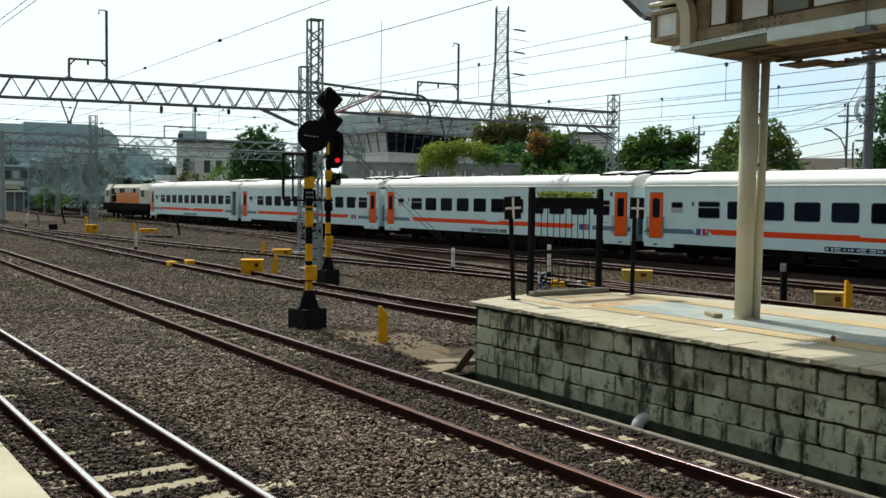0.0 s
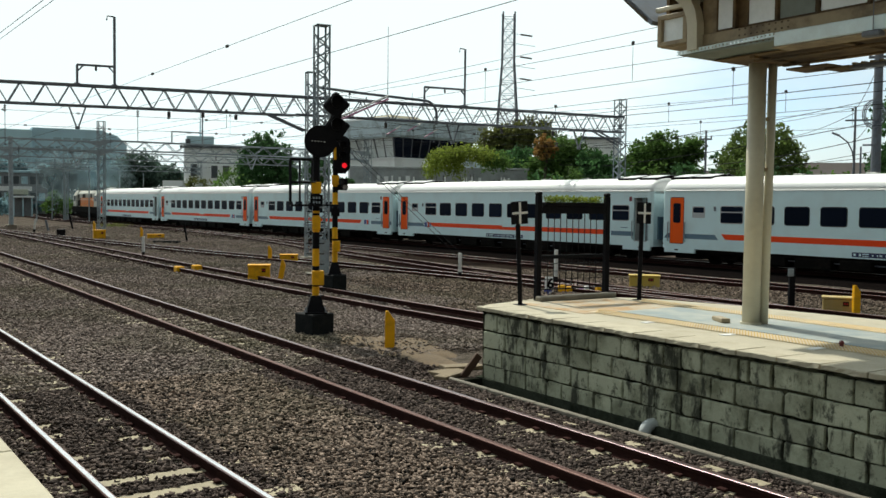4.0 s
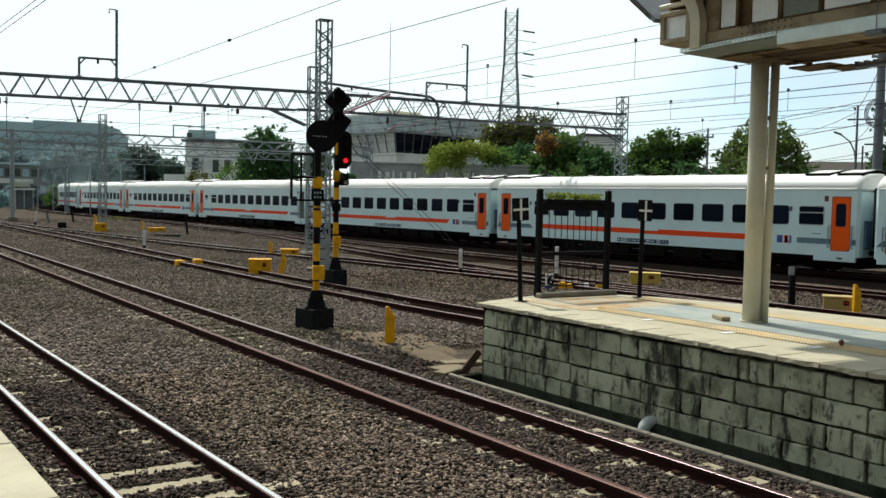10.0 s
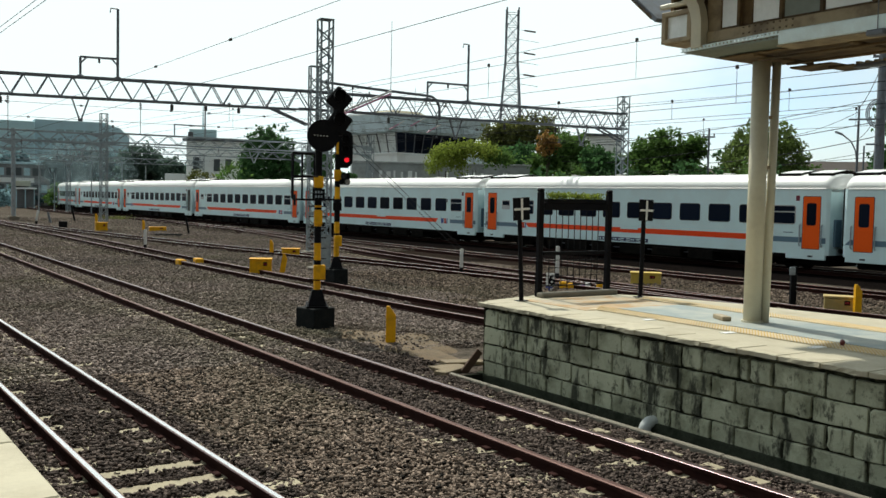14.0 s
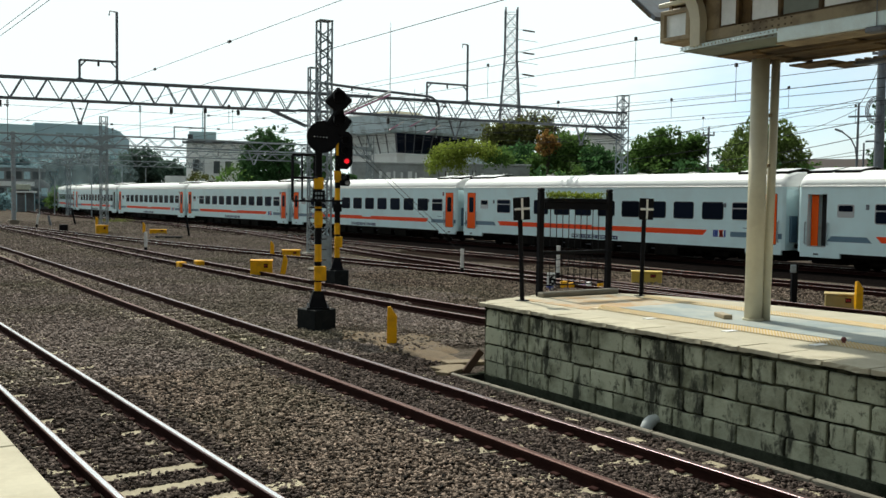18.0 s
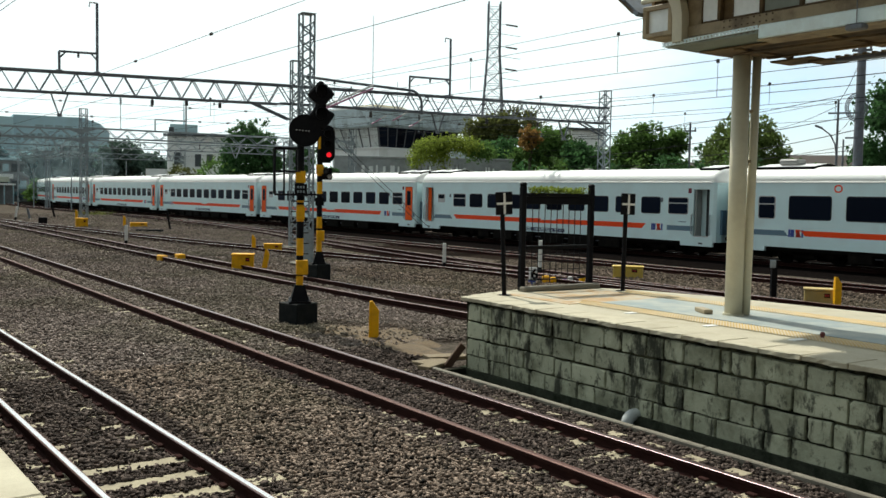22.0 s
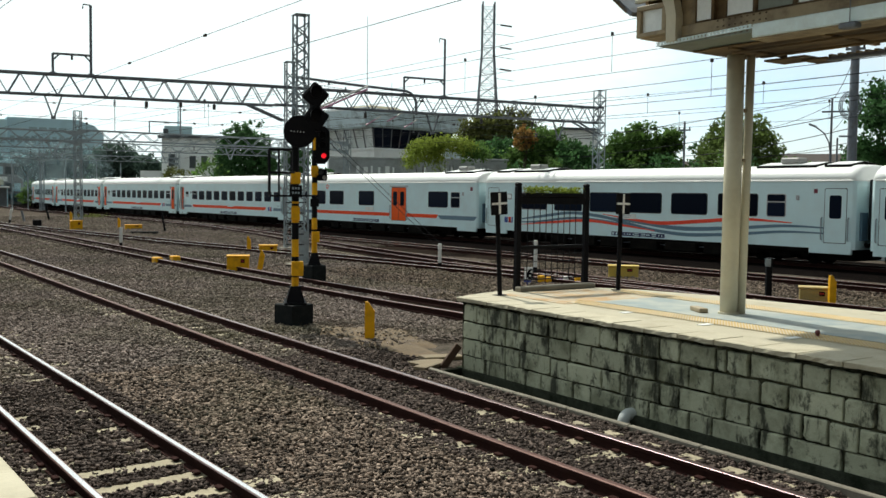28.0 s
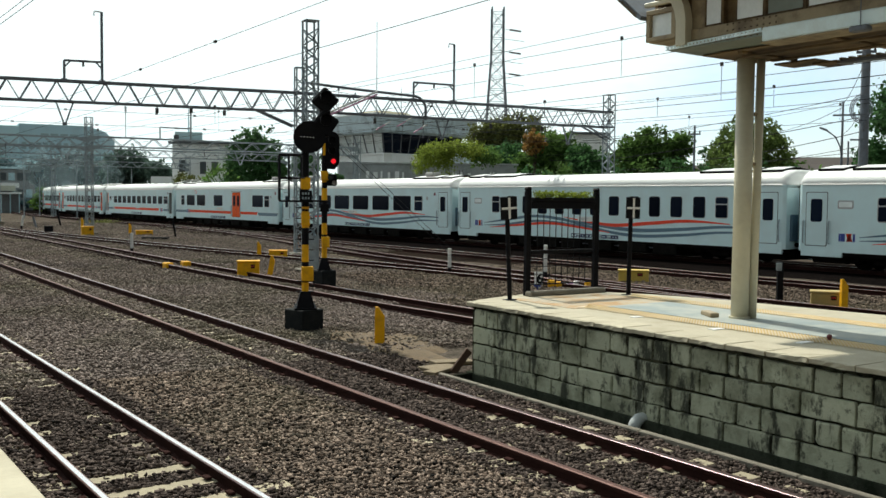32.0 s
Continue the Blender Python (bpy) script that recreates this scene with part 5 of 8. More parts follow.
for i in range(1, 10):
    tagged(TRAIN[i], K_LABEL if i not in (1, 4, 9) else "pale grey coach with orange band and an open end door")
TRAIN[10] = tagged(coach_m(), "pale grey generator car with orange double door and orange band")
TRAIN[11] = tagged(coach_w(True), "pale grey dining car with blue and red wave stripes")
TRAIN[12] = tagged(coach_w(False), "pale grey coach with tall windows and wave stripes")
TRAIN[13] = copy_thing(TRAIN[12], Matrix())

# metres run along the line by the engine's rear coupling, every two seconds
RUN_S = (75.53, 85.53, 95.70, 106.40, 117.01, 128.04, 139.02, 150.18, 161.24, 172.95, 184.63, 196.14, 207.95, 219.85, 231.86, 243.82, 255.99)


def run_at(t):
    """How far the train has come at t seconds, smoothly between the known times."""
    v = np.gradient(np.array(RUN_S), 2.0)
    i = min(int(t // 2), len(RUN_S) - 2)
    u = (t - 2 * i) / 2
    return ((2 * u ** 3 - 3 * u * u + 1) * RUN_S[i] + (u ** 3 - 2 * u * u + u) * 2 * v[i]
            + (3 * u * u - 2 * u ** 3) * RUN_S[i + 1] + (u ** 3 - u * u) * 2 * v[i + 1])


def on_line(s, half):
    """The pose of a vehicle whose middle is s metres along, its bogies half a wheelbase before and behind."""
    a, b = along(s - half), along(s + half)
    m = (a + b) / 2
    return pose(m[0], m[1], 0, 0, 0, -math.degrees(math.atan2(b[0] - a[0], b[1] - a[1])))


def motions():
    walk(smoke_over, [(k * 0.5, on_line(run_at(k * 0.5) + 7.6, 4.9)) for k in range(65)])
    for t_ob, shift, half in [(loco, 8.05, 4.9)] + [(TRAIN[i], -L_PITCH * (i - 0.5), 7.0) for i in TRAIN]:
        walk(t_ob, [(k * 0.5, on_line(run_at(k * 0.5) + shift, half)) for k in range(65)])
        for w in t_ob.children_recursive:
            if w.name.startswith("wheelset"):
                at = w.matrix_basis.translation.copy()
                walk(w, [(k * 0.1, pose(at.x, at.y, at.z, -math.degrees((run_at(k * 0.1) - RUN_S[0]) / 0.40) % 360)) for k in range(321)])


# ---- platform furniture ----
def platform_column():
    c = tagged(empty("platform_column", PB @ pose(1.915, 7.683, 0.893)), "cream steel column with a thinner drain pipe beside it", "column")
    part("shaft", rod((0, 0, 0), (0, 0, 3.34), 0.112, n=32), M_CREAM, c, smooth=False)
    part("base_ring", rod((0, 0, 0), (0, 0, 0.03), 0.135, n=32), M_CREAM, c)
    part("drain_pipe", rod((0.152, -0.078, 0), (0.190, -0.086, 3.34), 0.055, n=24), M_CREAM, c)
    part("pipe_clamp", box(0.08, 0.18, -0.10, -0.02, 1.98, 2.02, 0.005), M_CREAM_DK, c)
    part("pipe_clamp", box(0.08, 0.18, -0.10, -0.02, 2.62, 2.66, 0.005), M_CREAM_DK, c)
    for o in c.children:
        if o.name.startswith(("shaft", "drain")):
            for p in o.data.polygons:
                p.use_smooth = len(p.vertices) == 4
    return c


platform_column()
kerb_block = tagged(link("concrete_block", box(-0.17, 0.17, -0.06, 0.06, 0, 0.06, 0.010), M_CREAM_DK), "low grey concrete block beside the column", "block")
kerb_block.matrix_basis = PB @ pose(1.74, 8.02, 0.899, 0, 0, 62)


def canopy():
    """The end of a platform roof: gutter band with a perforated end, windows above it, stained soffit below."""
    c = tagged(empty("platform_canopy", PB), "cream steel platform canopy end with pale sheets and gutter", "canopy", kind="structure")
    y0, y1 = -8.0, 6.73
    part("gutter", box(0.97, 1.05, y0, y1, 4.235, 4.392, 0.012), M_GUTTER, c, "pale blue gutter band")
    part("gutter_foot", box(0.98, 1.30, y0, y1 + 0.02, 4.215, 4.233, 0.005), M_CREAM_DK, c)
    # perforated ribbon and the tapered tray under it
    n = 26
    for k in range(n):
        f, g = k / n, (k + 0.62) / n
        ya, yb = y1 + f * 1.44, y1 + g * 1.44
        part("ribbon_tab", box(0.955, 0.972, ya, yb, 4.352 - 0.035 * f, 4.384 - 0.035 * f, 0.003), M_GUTTER, c)
    for o in (0.0, 0.037):
        part("ribbon_edge", bar((0.965, y1, 4.347 + o), (0.965, 8.17, 4.312 + o), 0.02, 0.010), M_GUTTER, c, "pale perforated ribbon")
    bm = bmesh.new()
    top = [(0.98, y1, 4.345), (1.5, y1, 4.30), (1.5, 7.95, 4.28), (0.98, 8.14, 4.318)]
    bot = [(0.98, y1, 4.30), (1.5, y1, 4.24), (1.5, 7.95, 4.25), (0.98, 8.14, 4.302)]
    a, b = [bm.verts.new(v) for v in top], [bm.verts.new(v) for v in bot]
    bm.faces.new(a)
    bm.faces.new(b[::-1])
    for k in range(4):
        bm.faces.new((a[k], b[k], b[(k + 1) % 4], a[(k + 1) % 4]))
    bmesh.ops.recalc_face_normals(bm, faces=bm.faces)
    part("tray", bm, M_SCREEN_DK, c, "dull green tapered tray")
    for k in range(9):
        part("tray_hole", box(0.972, 0.979, y1 + 0.05 + k * 0.085, y1 + 0.075 + k * 0.085, 4.316, 4.328), M_SOFFIT, c)
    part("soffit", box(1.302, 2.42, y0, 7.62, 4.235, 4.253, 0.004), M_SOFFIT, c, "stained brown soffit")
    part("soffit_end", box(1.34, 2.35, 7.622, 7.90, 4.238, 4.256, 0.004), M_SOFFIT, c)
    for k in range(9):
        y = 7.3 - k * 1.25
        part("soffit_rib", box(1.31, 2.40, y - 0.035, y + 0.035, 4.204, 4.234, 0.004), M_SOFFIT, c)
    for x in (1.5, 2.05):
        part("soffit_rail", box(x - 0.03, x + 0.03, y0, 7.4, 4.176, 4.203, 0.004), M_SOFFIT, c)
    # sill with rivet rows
    part("sill", box(1.03, 1.14, y0, 7.86, 4.394, 4.53, 0.008), M_CREAM_DK, c, "weathered cream sill in a shaded tone")
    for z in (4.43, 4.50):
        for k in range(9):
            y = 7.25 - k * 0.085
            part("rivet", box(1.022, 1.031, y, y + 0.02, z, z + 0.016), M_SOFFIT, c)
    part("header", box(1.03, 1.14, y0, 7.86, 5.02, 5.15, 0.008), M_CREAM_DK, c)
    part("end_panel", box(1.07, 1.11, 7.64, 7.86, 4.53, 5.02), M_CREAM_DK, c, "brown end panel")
    spans = [(7.40, 7.63, 0), (6.80, 7.17, 0), (6.27, 6.735, 1), (5.65, 6.205, 0)]
    y = 5.585
    while y > y0 + 0.7:
        spans.append((y - 0.495, y, len(spans) % 2))
        y -= 0.56
    for k, (ya, yb, m) in enumerate(spans):
        f = part("window", box(1.085, 1.10, ya, yb, 4.56, 5.02), M_SCREEN_DK if m else M_SCREEN, c, "dull greenish sheet" if m else "pale translucent sheet")
        part("window_frame", box(1.06, 1.12, ya - 0.05, ya - 0.004, 4.53, 5.02, 0.004), M_SOFFIT, f)
        part("window_frame", box(1.07, 1.115, yb + 0.004, yb + 0.02, 4.53, 5.02, 0.003), M_SOFFIT, f)
        part("window_frame", box(1.06, 1.12, ya, yb, 4.532, 4.558, 0.004), M_SOFFIT, f)
    part("inner_panel", box(1.13, 1.15, 7.19, 7.395, 4.53, 5.02), M_SOFFIT, c, "dark brown inner panel")
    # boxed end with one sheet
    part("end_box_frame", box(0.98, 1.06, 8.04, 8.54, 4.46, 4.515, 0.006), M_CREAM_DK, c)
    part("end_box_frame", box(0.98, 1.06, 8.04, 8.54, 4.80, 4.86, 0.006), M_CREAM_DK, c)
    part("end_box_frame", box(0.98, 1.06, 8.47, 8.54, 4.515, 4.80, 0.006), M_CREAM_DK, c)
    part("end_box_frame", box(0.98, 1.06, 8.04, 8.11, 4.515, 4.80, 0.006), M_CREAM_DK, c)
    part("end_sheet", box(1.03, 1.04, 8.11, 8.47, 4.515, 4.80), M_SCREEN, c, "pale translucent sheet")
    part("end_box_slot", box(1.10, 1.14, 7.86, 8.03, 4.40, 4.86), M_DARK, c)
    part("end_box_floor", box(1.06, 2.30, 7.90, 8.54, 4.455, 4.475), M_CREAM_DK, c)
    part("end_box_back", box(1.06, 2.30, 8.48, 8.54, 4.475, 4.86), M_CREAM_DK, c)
    # plate added to stop sun reaching the deck through the roof-end gap
    part("end_closure", box(1.07, 2.9, 8.42, 8.47, 4.86, 5.24), M_SOFFIT, c)
    part("tie_bar", box(1.06, 1.13, 7.95, 8.66, 4.93, 4.99, 0.01), M_CREAM, c)
    # curved post carrying the roof end
    pts = [(0.95, 7.895, 4.34), (0.95, 7.90, 4.66), (0.95, 7.93, 4.80), (0.95, 8.00, 4.93), (0.95, 8.12, 5.05), (0.95, 8.30, 5.14)]
    bm = bmesh.new()
    last = None
    for i, p in enumerate(pts):
        q = Vector(pts[min(i + 1, 5)]) - Vector(pts[max(i - 1, 0)])
        side = Vector((0, q.z, -q.y)).normalized() * 0.078
        ring = [bm.verts.new(Vector(p) + side * s + Vector((x, 0, 0))) for s, x in ((-1, -0.03), (1, -0.03), (1, 0.10), (-1, 0.10))]
        if last:
            for k in range(4):
                bm.faces.new((last[k], last[(k + 1) % 4], ring[(k + 1) % 4], ring[k]))
        else:
            bm.faces.new(ring[::-1])
        last = ring
    bm.faces.new(last)
    bmesh.ops.recalc_face_normals(bm, faces=bm.faces)
    part("end_post", bm, M_CREAM, c, "curved cream end post")
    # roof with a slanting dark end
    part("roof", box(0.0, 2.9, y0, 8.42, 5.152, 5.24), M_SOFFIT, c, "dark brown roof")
    for k, o in enumerate((0.0, 0.075)):
        part("roof_end", bar((1.65, 8.56 + o, 4.77 + o * 0.6), (1.65, 9.40 + o, 5.46 + o * 0.6), 1.5, 0.06), (M_STEEL_DK, M_SOFFIT)[k], c, "dark slanting roof end")
    for k in range(6):
        y = 8.2 - k * 2.6
        part("rafter", bar((1.14, y, 5.10), (2.5, y, 5.10), 0.08, 0.09), M_CREAM, c)
    # plate, cable rail and lamp under the soffit
    part("corner_plate", box(2.30, 2.72, 6.95, 7.55, 4.170, 4.195, 0.004), M_SOFFIT, c)
    part("corner_plate", box(2.45, 2.80, 6.75, 7.10, 4.140, 4.166, 0.004), M_SOFFIT, c)
    part("cable_rail", box(2.52, 2.66, y0, 6.8, 4.125, 4.168, 0.004), M_STEEL_DK, c, "dark cable rail")
    for k in range(9):
        part("cable_clip", box(2.53, 2.65, 6.72 - k * 0.12, 6.77 - k * 0.12, 4.166, 4.20), M_CREAM_DK, c)
    lamp = part("lamp", box(0.90, 1.02, 5.40, 5.60, 4.17, 4.232, 0.012), M_STEEL_DK, c, "dark box lamp")
    part("lamp_rod", rod((0.955, 5.5, 4.23), (0.955, 5.5, 4.60), 0.005), M_STEEL_DK, lamp)
    return c


canopy()


def fence():
    """Black gate-like barrier at the platform end, with a planter of grass along its top."""
    f = tagged(empty("platform_end_fence", PB @ pose(1.30, 11.30, 0.887)), "black steel barrier with upright bars and grass growing on top", "fence")
    w = 1.45
    for x in (0.0, w):
        p = part("post", box(x - 0.045, x + 0.045, -0.045, 0.045, 0, 1.66, 0.01), M_BLACK, f)
        part("cap", box(x - 0.05, x + 0.05, -0.05, 0.05, 1.66, 1.72, 0.02), M_BLACK, p)
    part("top_rail", box(0.05, w - 0.05, -0.04, 0.04, 1.38, 1.50, 0.01), M_BLACK, f)
    part("middle_rail", box(0.075, w - 0.075, -0.025, 0.025, 0.66, 0.72, 0.004), M_BLACK, f)
    part("bottom_rail", box(0.075, w - 0.075, -0.012, 0.012, 0.165, 0.185, 0.004), M_BLACK, f)
    for z in (0.33, 0.46, 0.58):
        part("cross_wire", rod((0.07, 0, z), (w - 0.07, 0, z), 0.006), M_BLACK, f)
    for k in range(9):
        x = 0.20 + k * 0.128
        part("bar", rod((x, 0, 0.175), (x, 0, 1.40), 0.007), M_BLACK, f)
    part("planter", box(0.10, w - 0.10, -0.07, 0.07, 1.50, 1.56, 0.01), M_BLACK, f)
    return f


fence()
sill = tagged(link("kerb_beam", box(-0.07, 1.55, -0.08, 0.08, 0, 0.085, 0.02), M_STRIP), "weathered grey concrete kerb under the barrier", "kerb")
sill.matrix_basis = PB @ pose(1.28, 11.17, 0.888, 0, 0, 0.5)


def leaf_cloud(name, centres, per, spread, size, material, seed):
    """Many small leaves round a set of centres; spread may differ by axis."""
    rng = np.random.default_rng(seed)
    c = np.repeat(np.asarray(centres, float), per, 0)
    n = len(c)
    p = c + rng.normal(0, 1, (n, 3)) * np.asarray(spread)
    a = rng.normal(0, 1, (n, 3))
    a /= np.linalg.norm(a, axis=1)[:, None]
    b = np.cross(a, rng.normal(0, 1, (n, 3)))
    b /= np.linalg.norm(b, axis=1)[:, None]
    s = size * rng.uniform(0.55, 1.35, (n, 1))
    quad = np.stack([p - a * s, p + b * s * 0.55, p + a * s, p - b * s * 0.55], 1)
    return fast_mesh(name, quad.reshape(-1, 3), np.arange(n * 4).reshape(-1, 4), material)


def leaf_mat(name, color, rand=0.5):
    m = mat(name, color, 0.75, var=0.25, scale=0.4, island=True, rand=rand, spec=0.12)
    b = m.node_tree.nodes["Principled BSDF"]
    n, l = m.node_tree.nodes, m.node_tree.links
    tr = n.new("ShaderNodeBsdfTranslucent")
    mx = n.new("ShaderNodeMixShader")
    mx.inputs[0].default_value = 0.45
    l.new(b.inputs["Base Color"].links[0].from_socket, tr.inputs["Color"])
    l.new(b.outputs[0], mx.inputs[1])
    l.new(tr.outputs[0], mx.inputs[2])
    l.new(mx.outputs[0], n["Material Output"].inputs["Surface"])
    return m


L_DARK = leaf_mat("dark_green_leaves", (0.062, 0.140, 0.050))
L_MID = leaf_mat("green_leaves", (0.10, 0.18, 0.045))
L_LIGHT = leaf_mat("yellow_green_leaves", (0.205, 0.26, 0.045))
L_RUST = leaf_mat("rusty_leaves", (0.32, 0.19, 0.06))
L_OLIVE = leaf_mat("olive_leaves", (0.13, 0.145, 0.045))
# leaf greens greyed and blued to carry the haze of distance
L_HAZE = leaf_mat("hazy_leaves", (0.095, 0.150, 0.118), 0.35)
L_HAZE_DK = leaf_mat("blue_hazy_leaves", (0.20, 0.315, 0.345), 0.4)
L_GREEN = leaf_mat("fresh_green_leaves", (0.115, 0.165, 0.045))
M_BARK = mat("bark", (0.07, 0.055, 0.04), 0.95, var=0.3, scale=3, bump=0.6, bump_scale=25)

rr = random.Random(8)
grass = leaf_cloud("grass_tuft", [(0.12 + 1.18 * k / 60, rr.uniform(-0.05, 0.05), 0.02 + rr.uniform(0, 0.05)) for k in range(60)], 14, (0.03, 0.03, 0.022), 0.024, L_LIGHT, 3)
grass.matrix_basis = PB @ pose(1.325, 11.30, 0.887 + 1.56)
tagged(grass, "dry yellow green grass growing along the barrier top", "grass", kind="stuff")


def cross_sign(x, y, lean, h, label):
    s = tagged(empty("cross_sign", PB @ pose(x, y, 0.893, 0, lean, 0)), label, "sign", group="cross signs at the platform end")
    part("post", rod((0, 0, 0), (0, 0, h - 0.18), 0.035, n=12), M_BLACK, s)
    part("foot", box(-0.08, 0.08, -0.08, 0.08, 0, 0.012, 0.003), M_BLACK, s)
    b = part("board", box(-0.155, 0.155, -0.055, -0.035, h - 0.34, h, 0.006), M_BLACK, s)
    part("cross_bar", box(-0.145, 0.145, -0.064, -0.056, h - 0.19, h - 0.155, 0.002), M_WHITE, b, "white cross bar")
    part("cross_bar", box(-0.02, 0.02, -0.066, -0.0565, h - 0.33, h - 0.015, 0.002), M_WHITE, b, "white cross bar")
    return s


cross_sign(0.65, 10.90, -3.2, 1.56, "black board with white cross on a slightly leaning post")
cross_sign(2.83, 10.60, 1.0, 1.57, "black board with white cross on an upright post")

def knob_mesh():
    bm = rod((0, 0, 0), (0, 0, 0.012), 0.022, n=12)
    bmesh.ops.create_uvsphere(bm, u_segments=14, v_segments=8, radius=0.030, matrix=Matrix.Translation((0, 0, 0.034)))
    return bm


cap_thing = tagged(link("drain_cap", knob_mesh(), mat("dark_red_paint", (0.12, 0.02, 0.02), 0.4, var=0.2), True), "small dark red knob on the platform deck", "knob")
cap_thing.matrix_basis = PB @ pose(1.09, 5.83, 0.915)
# pale worn patches of paint on the deck
for x, y, w, d in ((0.75, 8.4, 0.16, 0.10), (0.72, 7.1, 0.2, 0.09), (0.70, 5.9, 0.22, 0.09), (3.2, 8.6, 0.2, 0.1)):
    deck_strip("paint_patch", x, x + w, y, y + d, 0.8996, M_WHITE, "white paint mark")


# ---- signals ----
def striped_post(s, r, spans, n=14):
    for z0, z1, m in spans:
        part("post_band", rod((0, 0, z0), (0, 0, z1), r, n=n), m, s)


def hood_lamp(parent, c, r, lens):
    """A lens with a hood over it, facing -y."""
    x, y, z = c
    body = part("lamp", disc((x, y, z), (0, 1, 0), r, 0.10, 18), M_BLACK, parent)
    part("lens", disc((x, y - 0.056, z), (0, 1, 0), r * 0.8, 0.012, 18), lens, body)
    bm = bmesh.new()
    last = None
    for k in range(13):
        a = radians(-20 + k * 220 / 12)
        dx, dz = r * math.cos(a), r * math.sin(a)
        ring = [bm.verts.new((x + dx * q, y + o, z + dz * q)) for q, o in ((1.0, -0.05), (1.0, -0.26), (1.06, -0.26), (1.06, -0.05))]
        if last:
            for j in range(4):
                bm.faces.new((last[j], last[(j + 1) % 4], ring[(j + 1) % 4], ring[j]))
        last = ring
    bmesh.ops.recalc_face_normals(bm, faces=bm.faces)
    part("hood", bm, M_BLACK, body)


def signal_one():
    s = tagged(empty("railway_signal", pose(8.32, 16.13, -0.36, 0, 0, -24) @ Matrix.Scale(1.064, 4)), "black and yellow striped signal post with dark heads and cage", "signal", group="signals")
    b = part("base_block", box(-0.25, 0.25, -0.25, 0.25, 0.16, 0.60, 0.014, m=pose(-0.02, 0, 0, 0, 0, 38)), M_BLACK_BASE, s, "black concrete block")
    part("base_plate", box(-0.20, 0.20, -0.20, 0.20, 0.60, 0.63, 0.005), M_BLACK, b)
    for x in (-0.17, 0.17):
        for y in (-0.17, 0.17):
            part("bolt", rod((x, y, 0.63), (x, y, 0.68), 0.016, n=6), M_STEEL_DK, b)
    bm = bmesh.new()
    lo = [bm.verts.new((x, y, 0.63)) for x, y in ((-0.17, -0.17), (0.17, -0.17), (0.17, 0.17), (-0.17, 0.17))]
    hi = [bm.verts.new((x, y, 0.92)) for x, y in ((-0.085, -0.085), (0.085, -0.085), (0.085, 0.085), (-0.085, 0.085))]
    for k in range(4):
        bm.faces.new((lo[k], lo[(k + 1) % 4], hi[(k + 1) % 4], hi[k]))
    bm.faces.new(hi)
    part("tapered_foot", bm, M_BLACK, s)
    Y, K = M_YELLOW, M_BLACK
    striped_post(s, 0.064, [(0.92, 1.08, Y), (1.08, 1.14, K), (1.14, 1.36, Y), (1.36, 1.45, K), (1.45, 1.76, Y), (1.76, 2.06, K), (2.06, 2.36, Y), (2.36, 2.40, K), (2.40, 2.44, Y), (2.44, 2.95, K), (2.95, 3.12, K), (3.12, 3.95, K)])
    part("junction_box", box(-0.07, 0.14, -0.15, 0.02, 1.11, 1.37, 0.012), M_YELLOW, s, "yellow junction box")
    part("junction_box", box(-0.075, 0.075, -0.12, 0.0, 2.10, 2.34, 0.012), M_YELLOW, s, "yellow junction box")
    part("junction_box", box(-0.085, 0.085, -0.12, 0.0, 2.75, 2.96, 0.012), M_YELLOW, s, "yellow junction box")
    p = part("number_board", box(-0.11, 0.11, -0.13, -0.11, 2.54, 2.73, 0.004), M_BLACK, s, "black board with worn white marks")
    for k in range(3):
        part("lettering", box(-0.065 + k * 0.05, -0.035 + k * 0.05, -0.136, -0.131, 2.655, 2.695), M_STEEL, p)
        part("lettering", box(-0.065 + k * 0.05, -0.035 + k * 0.05, -0.136, -0.131, 2.575, 2.615), M_STEEL, p)
    # working cage
    cage = part("cage", box(-0.46, 0.12, -0.22, 0.30, 2.52, 2.555, 0.004), M_BLACK, s, "black steel working cage")
    for x, y in ((-0.46, -0.22), (-0.46, 0.30), (-0.06, 0.30), (-0.30, -0.22)):
        part("upright", rod((x, y, 2.55), (x, y, 3.36), 0.017), M_BLACK, cage)
    for z in (2.95, 3.36):
        part("hoop", tube([(-0.06, 0.30, z), (-0.46, 0.30, z), (-0.46, -0.22, z), (-0.02, -0.22, z)], 0.015), M_BLACK, cage)
    part("side_step", box(0.10, 0.42, -0.10, 0.20, 2.53, 2.56, 0.004), M_BLACK, s)
    for k in range(9):
        part("ladder_rung", rod((-0.16, 0.13, 0.9 + k * 0.19), (0.16, 0.13, 0.9 + k * 0.19), 0.010), M_BLACK, s)
    # route indicator disc
    d = part("route_disc", disc((0.065, -0.10, 3.68), (0, 1, 0), 0.285, 0.05, 32), M_BLACK, s, "round black route indicator")
    for k in range(5):
        part("lamp_dot", disc((-0.085 + k * 0.055, -0.13, 3.685 - 0.004 * k), (0, 1, 0), 0.010, 0.02, 10), M_LAMP_DOT, d)
    part("indicator_box", box(-0.12, 0.24, -0.07, 0.16, 3.46, 3.92, 0.03), M_BLACK, s)
    # two diamond heads
    for k, (x, z, q) in enumerate(((0.345, 4.33, 0.180), (0.345, 3.93, 0.185))):
        hd = part("signal_head", box(-q, q, -0.05, 0.12, -q, q, 0.03, m=pose(x, -0.08, z, 0, 42 - 8 * k, 0)), M_BLACK, s, "dark diamond shaped head")
        hood_lamp(hd, (x, -0.16, z + 0.05), 0.10, M_BLACK)
    part("head_arm", box(0.0, 0.34, -0.03, 0.03, 3.86, 3.92, 0.004), M_BLACK, s)
